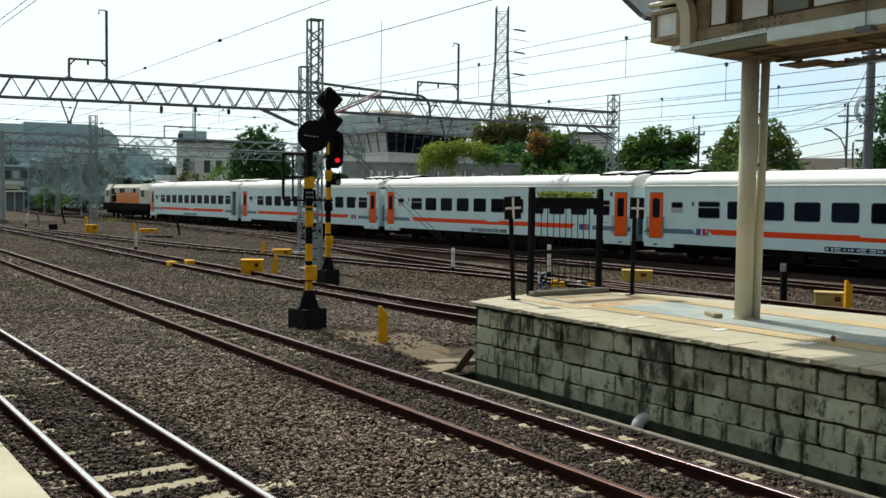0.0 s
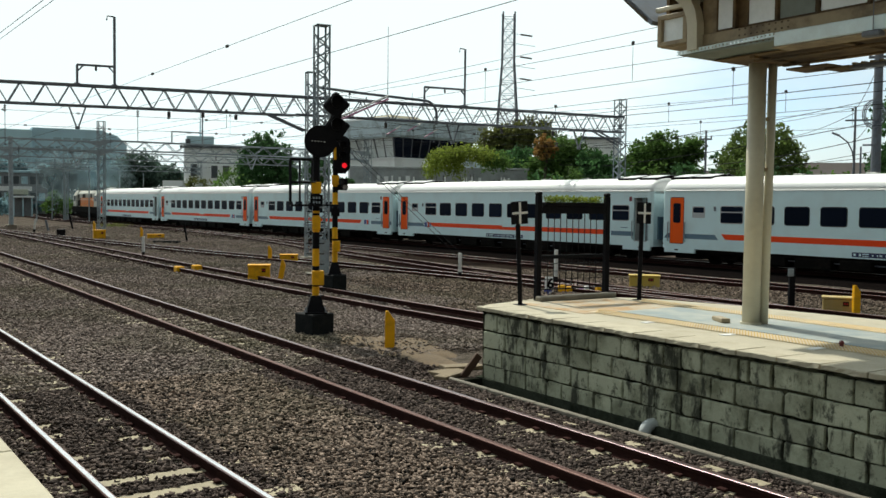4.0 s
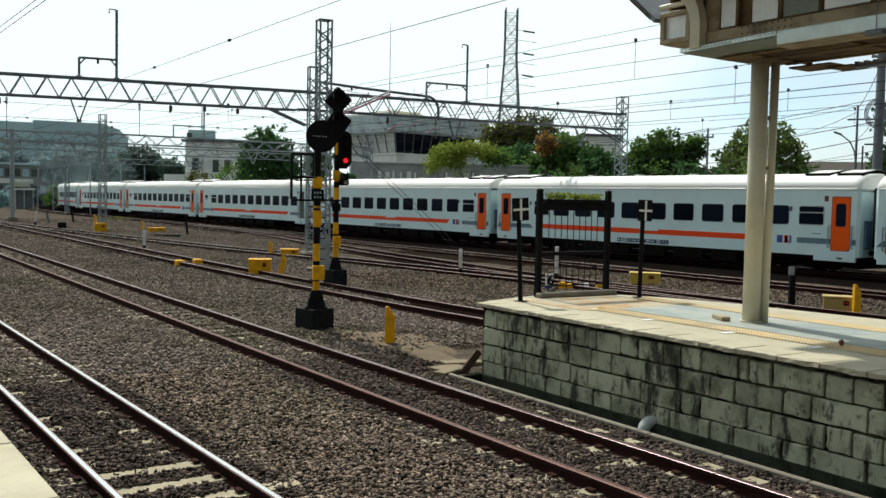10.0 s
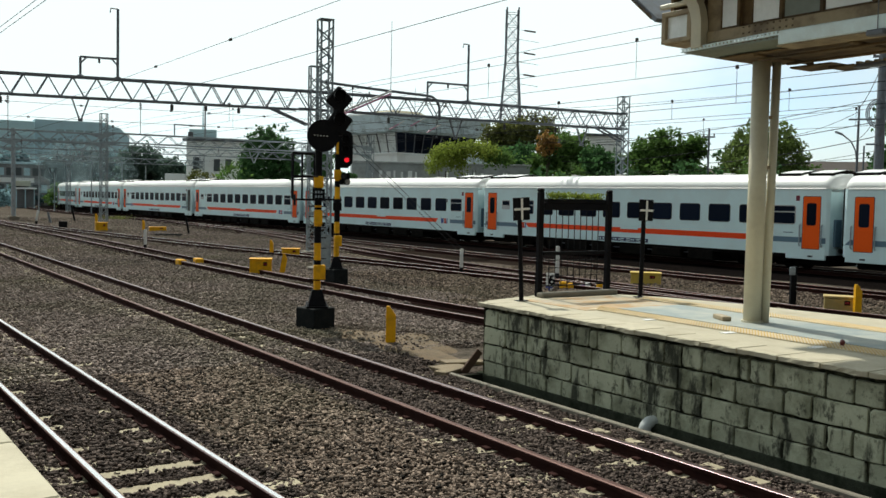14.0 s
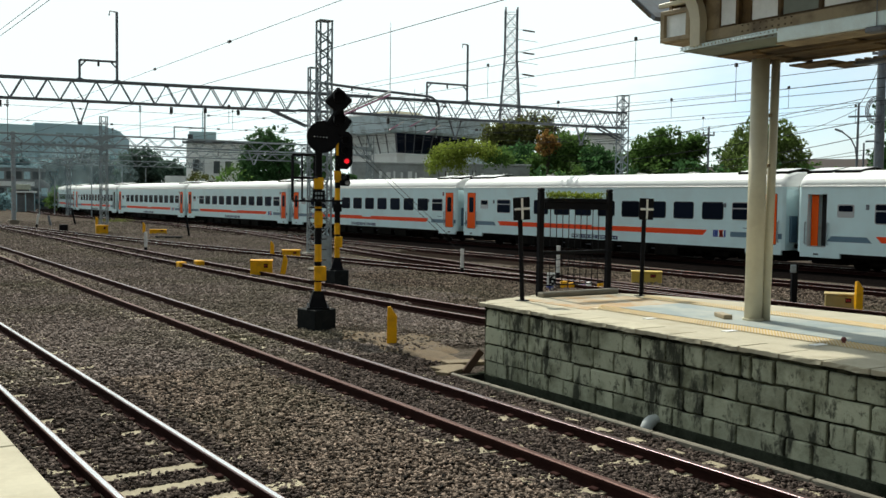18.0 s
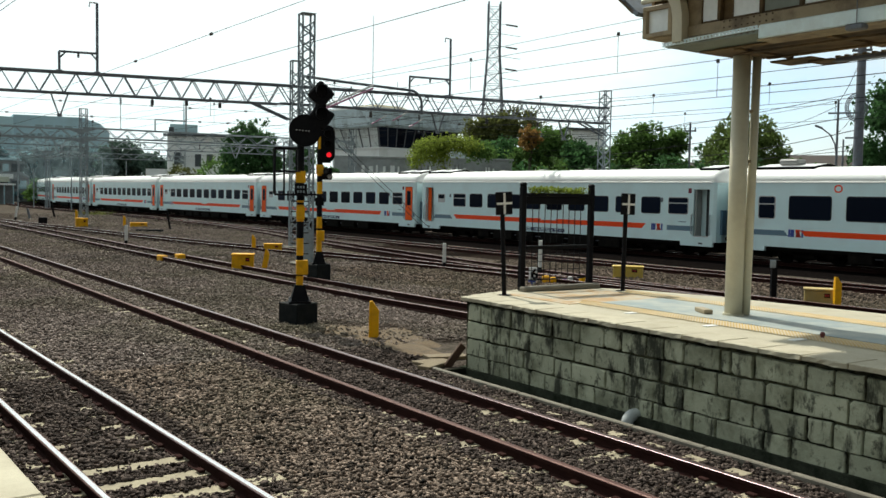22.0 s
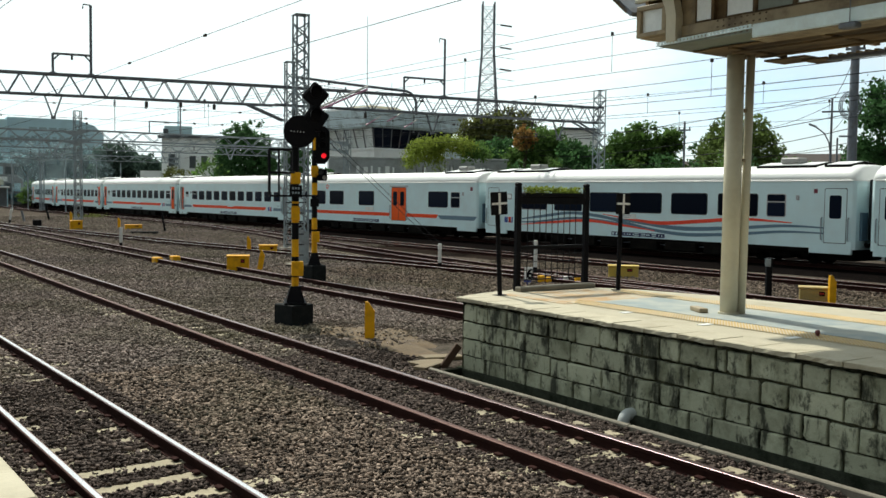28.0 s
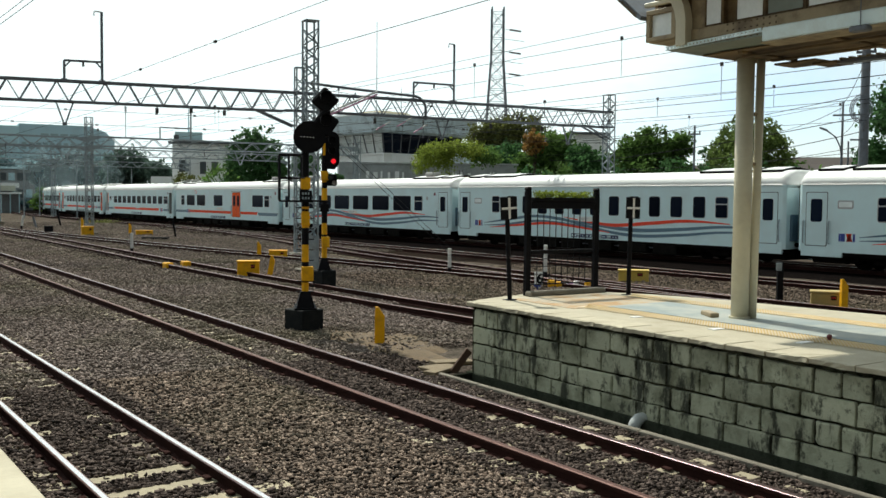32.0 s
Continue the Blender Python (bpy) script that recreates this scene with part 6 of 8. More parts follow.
    part("head_stem", box(0.25, 0.44, -0.04, 0.06, 3.93, 4.33, 0.01), M_BLACK, s)
    return s


signal_one()


def signal_two():
    s = tagged(empty("railway_signal", pose(12.72, 23.5, -0.20, 0, 0, -26)), "striped signal post showing a red light, black oval board", "signal", group="signals")
    b = part("base_block", box(-0.25, 0.25, -0.25, 0.25, 0, 0.58, 0.03, m=pose(0, 0, 0, 0, 0, 36)), M_BLACK_BASE, s, "dark concrete block")
    part("base_plate", box(-0.20, 0.20, -0.20, 0.20, 0.58, 0.61, 0.005), M_BLACK, b)
    bm = bmesh.new()
    lo = [bm.verts.new((x, y, 0.61)) for x, y in ((-0.17, -0.17), (0.17, -0.17), (0.17, 0.17), (-0.17, 0.17))]
    hi = [bm.verts.new((x, y, 0.92)) for x, y in ((-0.085, -0.085), (0.085, -0.085), (0.085, 0.085), (-0.085, 0.085))]
    for k in range(4):
        bm.faces.new((lo[k], lo[(k + 1) % 4], hi[(k + 1) % 4], hi[k]))
    bm.faces.new(hi)
    part("tapered_foot", bm, M_BLACK, s)
    Y, K = M_YELLOW, M_BLACK
    striped_post(s, 0.078, [(0.92, 1.24, Y), (1.24, 1.52, Y), (1.52, 1.58, K), (1.58, 1.90, Y), (1.90, 2.20, K), (2.20, 2.52, K), (2.52, 2.88, Y), (2.88, 3.05, K), (3.05, 3.35, Y), (3.35, 4.3, K)])
    part("junction_box", box(-0.07, 0.14, -0.15, 0.02, 1.22, 1.52, 0.012), M_YELLOW, s, "yellow junction box")
    part("junction_box", box(-0.10, 0.10, -0.13, 0.0, 3.10, 3.36, 0.012), M_YELLOW, s, "yellow junction box")
    part("number_board", box(-0.12, 0.12, -0.12, -0.10, 2.22, 2.44, 0.004), M_BLACK, s)
    # oval board with lamps
    bm = bmesh.new()
    pts = [(0.21 * math.cos(a), 0.28 + 0.21 * math.sin(a)) for a in np.linspace(0, math.pi, 13)] + [(0.21 * math.cos(a), -0.34 + 0.21 * math.sin(a)) for a in np.linspace(math.pi, math.tau, 13)]
    lo = [bm.verts.new((x + 0.20, -0.12, z + 3.98)) for x, z in pts]
    hi = [bm.verts.new((x + 0.20, -0.09, z + 3.98)) for x, z in pts]
    bm.faces.new(lo)
    bm.faces.new(hi[::-1])
    for k in range(len(pts)):
        bm.faces.new((lo[k], hi[k], hi[(k + 1) % len(pts)], lo[(k + 1) % len(pts)]))
    bmesh.ops.recalc_face_normals(bm, faces=bm.faces)
    bd = part("backboard", bm, M_BLACK, s, "black oval backboard")
    hood_lamp(bd, (0.20, -0.17, 4.22), 0.10, M_BLACK)
    hood_lamp(bd, (0.20, -0.17, 3.93), 0.10, M_BLACK)
    hood_lamp(bd, (0.24, -0.17, 3.64), 0.085, M_LAMP_RED)
    part("lamp_box", box(0.05, 0.36, -0.09, 0.10, 3.5, 4.35, 0.03), M_BLACK, s)
    part("side_strip", box(-0.05, 0.02, -0.13, -0.10, 3.80, 4.14, 0.004), M_YELLOW, s, "yellow strip")
    low = part("lower_head", box(0.06, 0.34, -0.10, 0.10, 2.95, 3.28, 0.03), M_BLACK, s)
    hood_lamp(low, (0.16, -0.15, 3.18), 0.075, M_LAMP_OFF)
    hood_lamp(low, (0.26, -0.15, 3.04), 0.075, M_LAMP_DOT)
    part("arm", box(0, 0.3, -0.03, 0.03, 3.42, 3.48), M_BLACK, s)
    return s


signal_two()


# ---- masts and gantries ----
def lattice_mast(x, y, h, w, turn, label, step=0.42, plates=0.0, material=None, joined=False):
    """Square mast of four angle irons laced with flat bars."""
    material = material or M_STEEL
    m = tagged(empty("lattice_mast", pose(x, y, -0.17, 0, 0, turn)), label, "mast", group="lattice masts")
    q = w / 2
    for sx in (-1, 1):
        for sy in (-1, 1):
            bm = box(sx * q - 0.035, sx * q + 0.035, sy * q - 0.006, sy * q + 0.006, 0, h)
            box(sx * q - 0.006, sx * q + 0.006, sy * q - 0.035, sy * q + 0.035, 0, h, 0, bm)
            part("corner_angle", bm, material, m)
    n = int(h / step)
    lace = bmesh.new()
    for f in range(4):
        rot = pose(0, 0, 0, 0, 0, 90 * f)
        for k in range(n):
            a, b = (-q, q) if (k + f) % 2 else (q, -q)
            bar(rot @ Vector((a, -q, k * step)), rot @ Vector((b, -q, (k + 1) * step)), 0.012, 0.05, lace)
            if joined:
                continue
            part("lacing_bar", lace, material, m)
            lace = bmesh.new()
    if joined:
        part("lacing", lace, material, m)
    else:
        lace.free()
    if plates:
        for f in range(4):
            part("base_panel", box(-q - 0.01, q + 0.01, -q - 0.012, -q - 0.004, 0, plates, m=pose(0, 0, 0, 0, 0, 90 * f)), material, m)
    part("head_plate", box(-q - 0.04, q + 0.04, -q - 0.04, q + 0.04, h, h + 0.02), material, m)
    part("footing", box(-q - 0.22, q + 0.22, -q - 0.22, q + 0.22, 0, 0.12, 0.03), M_STRIP, m)
    return m


def gantry_beam(p, q, top, depth, label, panels, material=None, width=0.42, joined=False, haunch=(False, True), slide=0.0):
    """Box truss between two places: four chords and zig-zag webs."""
    material = material or M_STEEL
    p, q = Vector((*p, top)), Vector((*q, top))
    way = q - p
    L = way.length
    g = tagged(empty("gantry_beam", Matrix.Translation(p) @ pose(0, 0, 0, 0, 0, math.degrees(math.atan2(way.y, way.x)))), label, "gantry")
    w = width / 2
    for s in (-1, 1):
        part("top_chord", box(0, L, s * w - 0.045, s * w + 0.045, -0.09, 0, 0.006), material, g)
        part("bottom_chord", box(0, L, s * w - 0.04, s * w + 0.04, -depth, -depth + 0.08, 0.006), material, g)
    step = L / panels
    web = bmesh.new()
    for s in (-1, 1):
        for k in range(panels):
            x0, x1 = k * step, (k + 1) * step
            a, b = ((x0, -0.05), ((x0 + x1) / 2, -depth + 0.04)), (((x0 + x1) / 2, -depth + 0.04), (x1, -0.05))
            for (u, z), (v, zz) in (a, b):
                bar((u, s * w, z), (v, s * w, zz), 0.032, 0.04, web)
                if not joined:
                    part("web_bar", web, material, g)
                    web = bmesh.new()
    if joined:
        part("web", web, material, g)
    else:
        web.free()
    if joined:
        for s in (-1, 1):
            for x0, x1 in ((0.0, 0.9), (L, L - 0.9)):
                for z in (-0.09, -depth - 0.002):
                    bm = bmesh.new()
                    v = [bm.verts.new((x, s * w + o, zz)) for o in (-0.03, 0.03) for x, zz in ((x0, z), (x1, z), (x0, z - 0.30))]
                    for f in ((0, 1, 2), (5, 4, 3), (0, 3, 4, 1), (1, 4, 5, 2), (2, 5, 3, 0)):
                        bm.faces.new([v[i] for i in f])
                    bmesh.ops.recalc_face_normals(bm, faces=bm.faces)
                    part("gusset", bm, material, g)
    for k in range(panels + 1):
        part("cross_tie", bar((k * step, -w, -0.04), (k * step, w, -0.04), 0.04, 0.04), material, g)
    for s in (-1, 1):
        if haunch[1]:
            part("haunch", bar((L - 1.7 + slide, s * w, -depth + 0.03), (L - 0.1 + slide, s * w, -depth - 0.62), 0.06, 0.08), material, g)
        if haunch[0]:
            part("haunch", bar((1.7, s * w, -depth + 0.03), (0.1, s * w, -depth - 0.62), 0.06, 0.08), material, g)
    return g


def beam_pose(p, q, d):
    w = Vector((q[0] - p[0], q[1] - p[1]))
    c = Vector((p[0], p[1])) + w.normalized() * d
    return pose(c.x, c.y, 0, 0, 0, math.degrees(math.atan2(w.y, w.x)))


GP, GQ, GR = (-3.0, 43.6), (18.6, 38.2), (36.3, 35.5)
lattice_mast(15.3, 29.3, 8.66, 0.42, -8, "tall grey lattice mast with panelled foot", 0.28, 1.25)
lattice_mast(19.36, 38.02, 8.35, 0.44, -14, "grey lattice mast carrying the overhead gantry", 0.40, 0, None, False)
lattice_mast(36.22, 35.55, 8.15, 0.44, -9, "grey lattice mast at the gantry end behind the train", 0.32, 0, None, False)
lattice_mast(-3.2, 43.65, 8.2, 0.5, -14, "grey lattice mast at the gantry end", 0.46, 0, None, False)
gantry_beam(GP, GQ, 7.12, 0.92, "grey steel truss gantry over the tracks", 24, M_STEEL_DK, haunch=(True, True), slide=0.55)
gantry_beam(GQ, GR, 7.12, 0.88, "grey steel truss gantry over the train's track", 17, M_STEEL_DK, haunch=(False, True))


def portal(p, q, d, w, h, pole, flip=1):
    """Small frame on the beam with a tall tube at one side and a hook on top."""
    m = beam_pose(p, q, d)
    g = tagged(empty("wire_portal", m @ pose(0, 0, 7.12)), "thin grey portal frame with tall tube on the gantry", "gantry fitting", group="gantry fittings")
    part("side_tube", rod((-w, 0, 0), (-w, 0, h), 0.05), M_STEEL_DK, g)
    part("tall_tube", rod((0, 0, 0), (0, 0, pole), 0.055), M_STEEL_DK, g)
    part("cross_tube", rod((-w, 0, h), (0, 0, h), 0.05), M_STEEL_DK, g)
    for x, s in ((-w, 1), (0, -1)):
        part("gusset", bar((x, 0, h - 0.28), (x + s * 0.26, 0, h), 0.03, 0.06), M_STEEL_DK, g)
    part("hook", tube([(0, 0, pole), (-0.28, 0, pole + 0.02), (-0.30, 0, pole - 0.16)], 0.03), M_STEEL_DK, g)
    part("insulator", rod((-w / 2, 0, h - 0.04), (-w / 2, 0, h - 0.22), 0.045), M_INSUL, g)
    part("foot", box(-0.12, 0.12, -0.12, 0.12, 0, 0.05), M_STEEL_DK, g)
    part("foot", box(-w - 0.12, -w + 0.12, -0.12, 0.12, 0, 0.05), M_STEEL_DK, g)


portal(GP, GQ, 14.73, 1.45, 0.80, 2.84)
portal(GQ, GR, 8.52, 2.15, 0.80, 2.74)


def drop_bracket(p, q, d, h, v=True):
    m = beam_pose(p, q, d)
    g = tagged(empty("drop_bracket", m @ pose(0, 0, 6.26)), "grey hanging bracket with dark insulator under the gantry", "gantry fitting", group="gantry fittings")
    if v:
        for s in (-1, 1):
            part("leg", bar((s * 0.34, 0, 0), (s * 0.03, 0, -h), 0.06, 0.06), M_STEEL_DK, g)
        part("foot", box(-0.09, 0.09, -0.07, 0.07, -h - 0.06, -h + 0.06), M_STEEL_DK, g)
        part("hanger_plate", box(-0.42, 0.42, -0.26, 0.26, -0.03, 0.01), M_STEEL_DK, g)
    else:
        part("rod", rod((0, 0, 0), (0, 0, -h * 0.35), 0.025), M_STEEL_DK, g)
        bm = bmesh.new()
        for k in range(4):
            disc((0, 0, -h * (0.40 + 0.15 * k)), (0, 0, 1), 0.07, 0.06, 12, bm)
        part("insulator", bm, M_INSUL, g, "dark ribbed insulator")


drop_bracket(GP, GQ, 13.28, 0.92)
drop_bracket(GQ, GR, 7.9, 0.9)
for d, h in ((10.3, 0.42), (18.30, 0.30), (19.7, 0.34), (16.9, 0.36)):
    drop_bracket(GP, GQ, d, h, False)
for d, h in ((4.4, 0.4), (10.6, 0.35), (13.6, 0.35)):
    drop_bracket(GQ, GR, d, h, False)
drop_bracket(GQ, GR, 15.2, 0.9)

# bent tube over the right-hand span and a red and white rod
mt = beam_pose(GQ, GR, 0)
bt = tagged(empty("bent_tube", mt), "thick grey tube bent down over the gantry", "gantry fitting", group="gantry fittings")
arc = [(6.25 + 0.62 * math.sin(a), -0.3, 6.62 + 0.62 * math.cos(a)) for a in np.linspace(0.1, 1.57, 8)]
part("tube", tube([(1.0, -0.3, 7.52), (3.2, -0.3, 7.38)] + arc + [(6.88, -0.3, 6.15)], 0.062, 10), M_STEEL_DK, bt, smooth=True)
part("clamp", box(6.75, 7.0, -0.42, -0.18, 6.2, 6.3), M_STEEL_DK, bt)
part("hanger", rod((3.3, -0.3, 7.22), (3.3, -0.3, 7.0), 0.03), M_STEEL_DK, bt)
M_PINK = mat("faded_pink_paint", (0.62, 0.30, 0.45), 0.5, var=0.1)
rw = tagged(empty("insulating_rod", mt), "slanting pale pink and white insulating rods", "gantry fitting", group="gantry fittings")
a, b = Vector((1.15, -0.6, 5.75)), Vector((4.35, -0.38, 7.20))
for k in range(2):
    o = Vector((0.0, 0.0, 0.13 * k))
    part("rod", rod(a + o, b + o, 0.045, n=10), (M_PINK, M_WHITE)[k], rw)
for x0, z0 in ((5.25, 5.75), (6.1, 5.5), (4.2, 5.55)):
    sr = tagged(empty("striped_sleeve", mt @ pose(x0, -0.6, z0)), "short pink and white sleeve on a wire", "wire fitting", group="wire sleeves")
    part("sleeve", rod((0, 0, 0), (0.45, 0, 0.26), 0.03), M_PINK, sr)
    part("sleeve", rod((0.45, 0, 0.26), (0.72, 0, 0.42), 0.032), M_WHITE, sr)

# farther gantries
lattice_mast(17.75, 66.2, 7.9, 0.42, 0, "grey lattice mast on a yellow footing", 0.45)
lattice_mast(38.2, 65.2, 7.6, 0.42, 0, "grey lattice mast at the far gantry end", 0.45)
lattice_mast(2.0, 67, 7.6, 0.42, 0, "grey lattice mast at the far gantry end", 0.45)
gantry_beam((2.0, 67), (17.75, 66.2), 6.38, 0.70, "grey truss gantry farther along the line", 11, M_STEEL, joined=True, haunch=(False, False))
gantry_beam((17.75, 66.2), (38.2, 65.2), 6.5, 0.72, "grey truss gantry farther along the line", 14, M_STEEL, joined=True, haunch=(False, False))
mp = tagged(empty("steel_pole", pose(15.9, 87.5, -0.17)), "thick grey steel pole beside the far tracks", "pole")
part("shaft", rod((0, 0, 0), (0, 0, 7.9), 0.20, 0.17, 14), M_STEEL, mp)
part("footing", box(-0.4, 0.4, -0.4, 0.4, 0, 0.35, 0.04), M_STRIP, mp)
gantry_beam((3.0, 91), (15.9, 88), 6.7, 0.70, "grey truss gantry in the distance", 9, M_STEEL, joined=True, haunch=(False, False))
gantry_beam((15.9, 88), (43, 87), 6.75, 0.72, "grey truss gantry in the distance", 17, M_STEEL, joined=True, haunch=(False, False))
lattice_mast(43.2, 87, 7.9, 0.42, 0, "grey lattice mast at the distant gantry end", 0.45)
for gx, gy, gz in ((24.8, 65.9, 6.5),):
    g = tagged(empty("wire_portal", pose(gx, gy, gz)), "thin grey portal frame on the farther gantry", "gantry fitting", group="gantry fittings")
    part("tall_tube", rod((0, 0, 0), (0, 0, 2.2), 0.06), M_STEEL, g)
    part("side_tube", rod((-2.25, 0, 0), (-2.25, 0, 0.8), 0.05), M_STEEL, g)
    part("cross_tube", rod((-2.25, 0, 0.8), (0, 0, 0.8), 0.05), M_STEEL, g)
for x, y, z in ((16.2, 66.28, 5.69), (28.5, 65.68, 5.79), (31.5, 87.43, 6.04), (22.0, 87.78, 6.04)):
    g = tagged(empty("drop_bracket", pose(x, y, z)), "grey hanging bracket under a far gantry", "gantry fitting", group="gantry fittings")
    for s in (-1, 1):
        part("leg", bar((s * 0.45, 0, 0), (s * 0.03, 0, -1.0), 0.07, 0.07), M_STEEL, g)
    part("hanger_plate", box(-0.5, 0.5, -0.26, 0.26, -0.03, 0.0), M_STEEL, g)
for k, (x, y, h) in enumerate(((9.0, 118, 7.5), (20, 122, 7.8), (27.5, 118, 7.8), (14, 150, 8), (24, 155, 8.2), (44, 118, 7.8))):
    lattice_mast(x, y, h, 0.45, 0, "hazy grey lattice mast far along the line", 0.9)
gantry_beam((9, 118), (27.5, 118), 6.7, 0.7, "hazy truss gantry far along the line", 10, M_STEEL, joined=True, haunch=(False, False))
gantry_beam((27.5, 118), (44, 118), 6.7, 0.7, "hazy truss gantry far along the line", 9, M_STEEL, joined=True, haunch=(False, False))
gantry_beam((14, 150), (24, 155), 6.7, 0.7, "hazy truss gantry far along the line", 6, M_STEEL, joined=True, haunch=(False, False))


# ---- overhead wires ----
def wire(name, pts, r, label):
    w = tagged(link(name, tube(pts, r, 5), M_WIRE), label, "overhead wire", group="overhead wires")
    return w


def line_wire(x_at, z, y0=-30, y1=150, r=0.010, sag=0.0):
    pts = []
    for y in np.arange(y0, y1 + 1, 4.0):
        u = ((y - 38) % 27) / 27
        pts.append((x_at(y), y, z - sag * 4 * u * (1 - u)))
    wire("overhead_wire", pts, r, "dark overhead wire stretched along a track")
    return pts


def hanger(x, y, z0, z1, ball=True):
    h = tagged(empty("wire_hanger", pose(x, y, z0)), "thin rod hanging between two wires with a dark insulator", "wire fitting", group="wire hangers")
    part("rod", rod((0, 0, 0), (0, 0, z1 - z0), 0.007, n=5), M_WIRE, h)
    if ball:
        part("insulator", rod((0, 0, z1 - z0 - 0.03), (0, 0, z1 - z0 + 0.06), 0.05, 0.04, 8), M_INSUL, h)


def at_a(y): return 2.65
def at_b(y): return 6.155 + 0.027 * y
def at_c(y): return 12.1 + 0.00018 * max(y - 20, 0) ** 2
def at_d(y): return 19.6
def at_f(y): return 25.4 + 0.00035 * max(y - 30, 0) ** 2
def at_e(y): return float(along(max(y - 16, -200))[0]) if y > 16 else 32.5


for f, pairs in ((at_a, ((4.85, 0.0), (4.76, 0.0))), (at_b, ((5.20, 0.0), (4.56, 0.0))), (at_c, ((5.45, 0.15), (4.85, 0.0))),
                 (at_d, ((6.97, 0.05), (5.92, 0.04), (5.50, 0.08), (4.97, 0.0))), (at_f, ((6.04, 0.12), (5.36, 0.0))), (at_e, ((6.15, 0.15), (5.42, 0.0), (7.2, 0.25)))):
    for z, sag in pairs:
        line_wire(f, z, r=0.0045 if f in (at_a, at_b, at_c) else 0.008, sag=sag)
for f, lo, hi, ys in ((at_c, 4.85, 5.40, (30, 44)), (at_d, 5.92, 6.97, (18.8, 25.6, 35, 48)), (at_d, 4.97, 5.86, (15.35,)), (at_d, 4.97, 5.44, (22,)), (at_f, 5.36, 5.98, (17.9, 22.6, 31, 39, 50)), (at_e, 5.42, 6.05, (20, 27, 34, 42, 55, 70))):
    for y in ys:
        hanger(f(y), y, lo, hi)


def hung(x, y, z_beam, z_wire):
    """A steady arm: rod and insulator from a gantry down to a wire."""
    h = tagged(empty("wire_support", pose(x, y, z_wire)), "thin hanging rod with insulator from gantry to wire", "wire fitting", group="wire supports")
    part("rod", rod((0, 0, 0), (0, 0, z_beam - z_wire + 0.06), 0.014, n=5), M_STEEL_DK, h)
    bm = bmesh.new()
    for k in range(4):
        disc((0, 0, z_beam - z_wire - 0.10 - 0.07 * k), (0, 0, 1), 0.055, 0.035, 10, bm)
    part("insulator", bm, M_INSUL, h)
    part("clamp", box(-0.03, 0.03, -0.05, 0.05, -0.03, 0.03), M_STEEL_DK, h)


def gantry_y(x):
    if x < GQ[0]:
        return GP[1] + (x - GP[0]) * (GQ[1] - GP[1]) / (GQ[0] - GP[0])
    return GQ[1] + (x - GQ[0]) * (GR[1] - GQ[1]) / (GR[0] - GQ[0])


for f, z in ((at_a, 4.76), (at_b, 4.58), (at_c, 4.85), (at_d, 4.97), (at_f, 5.36), (at_e, 5.42)):
    y = gantry_y(f(39))
    hung(f(y), y, 6.22, z)
    for yy, zb in ((66, 5.75), (88, 6.05)):
        if f(yy) > (4 if yy == 66 else 5):
            hung(f(yy), yy, zb, z)
SPANS = (((-3, 43.3, 6.1), (36.4, 35.5, 6.0)), ((-3, 43.3, 5.5), (36.4, 35.4, 5.45)), ((2.0, 66.6, 5.3), (38.2, 65.2, 5.3)), ((15.3, 29.2, 6.2), (36.4, 35.5, 6.3)), ((15.3, 29.2, 5.5), (36.4, 35.5, 5.4)))
for p, q in SPANS:
    wire("span_wire", [Vector(p).lerp(Vector(q), t) - Vector((0, 0, 0.5 * t * (1 - t))) for t in np.linspace(0, 1, 24)], 0.008, "thin dark span wire across the tracks")
k = 0
for (p, q), ts in zip(SPANS, ((0.26, 0.33, 0.42, 0.46, 0.52), (0.28, 0.36, 0.44, 0.47, 0.50), (0.3, 0.42, 0.5, 0.66), (0.3, 0.6), (0.4, 0.7))):
    for t in ts:
        c = Vector(p).lerp(Vector(q), t) - Vector((0, 0, 0.5 * t * (1 - t)))
        i = tagged(empty("line_insulator", pose(c.x, c.y, c.z, 0, 0, -11)), "small dark insulator on a span wire", "insulator", group="line insulators")
        bm = bmesh.new()
        for o in (-1, 0, 1):
            disc((o * 0.038, 0, 0), (1, 0, 0), 0.042, 0.028, 10, bm)
        part("sheds", bm, M_INSUL, i)
for y in (16.3, 20.9):
    i = tagged(empty("line_insulator", pose(at_b(y), y, 5.20)), "small dark insulator on an overhead wire", "insulator", group="line insulators")
    part("sheds", rod((0, -0.035, 0), (0, 0.035, 0), 0.028, n=10), M_INSUL, i)
# guy wires down to the ground near the mast
for dx in (0.0, 0.28):
    wire("guy_wire", [(19.2 + dx, 37.6, 6.2), (21.2 + dx, 28.2, -0.15)], 0.010, "pale guy wire down to the ballast")


# ---- lineside things ----
def bollard(x, y, h, label, w=0.075):
    """Flat-sided marker with a slanted, pointed top."""
    bm = bmesh.new()
    o = [(-w, -0.05), (w, -0.05), (w, 0.05), (-w, 0.05)]
    lo = [bm.verts.new((a, b, 0)) for a, b in o]
    md = [bm.verts.new((a, b, h - 0.16)) for a, b in o]
    tp = [bm.verts.new((a * 0.30 - w * 0.62, b * 0.8, h)) for a, b in o]
    for r0, r1 in ((lo, md), (md, tp)):
        for k in range(4):
            bm.faces.new((r0[k], r0[(k + 1) % 4], r1[(k + 1) % 4], r1[k]))
    bm.faces.new(tp)
    bm.faces.new(lo[::-1])
    ob = tagged(link("marker_bollard", bm, M_YELLOW), label, "bollard", group="yellow marker bollards")
    ob.matrix_basis = pose(x, y, -0.17, 0, 0, -30)
    return ob


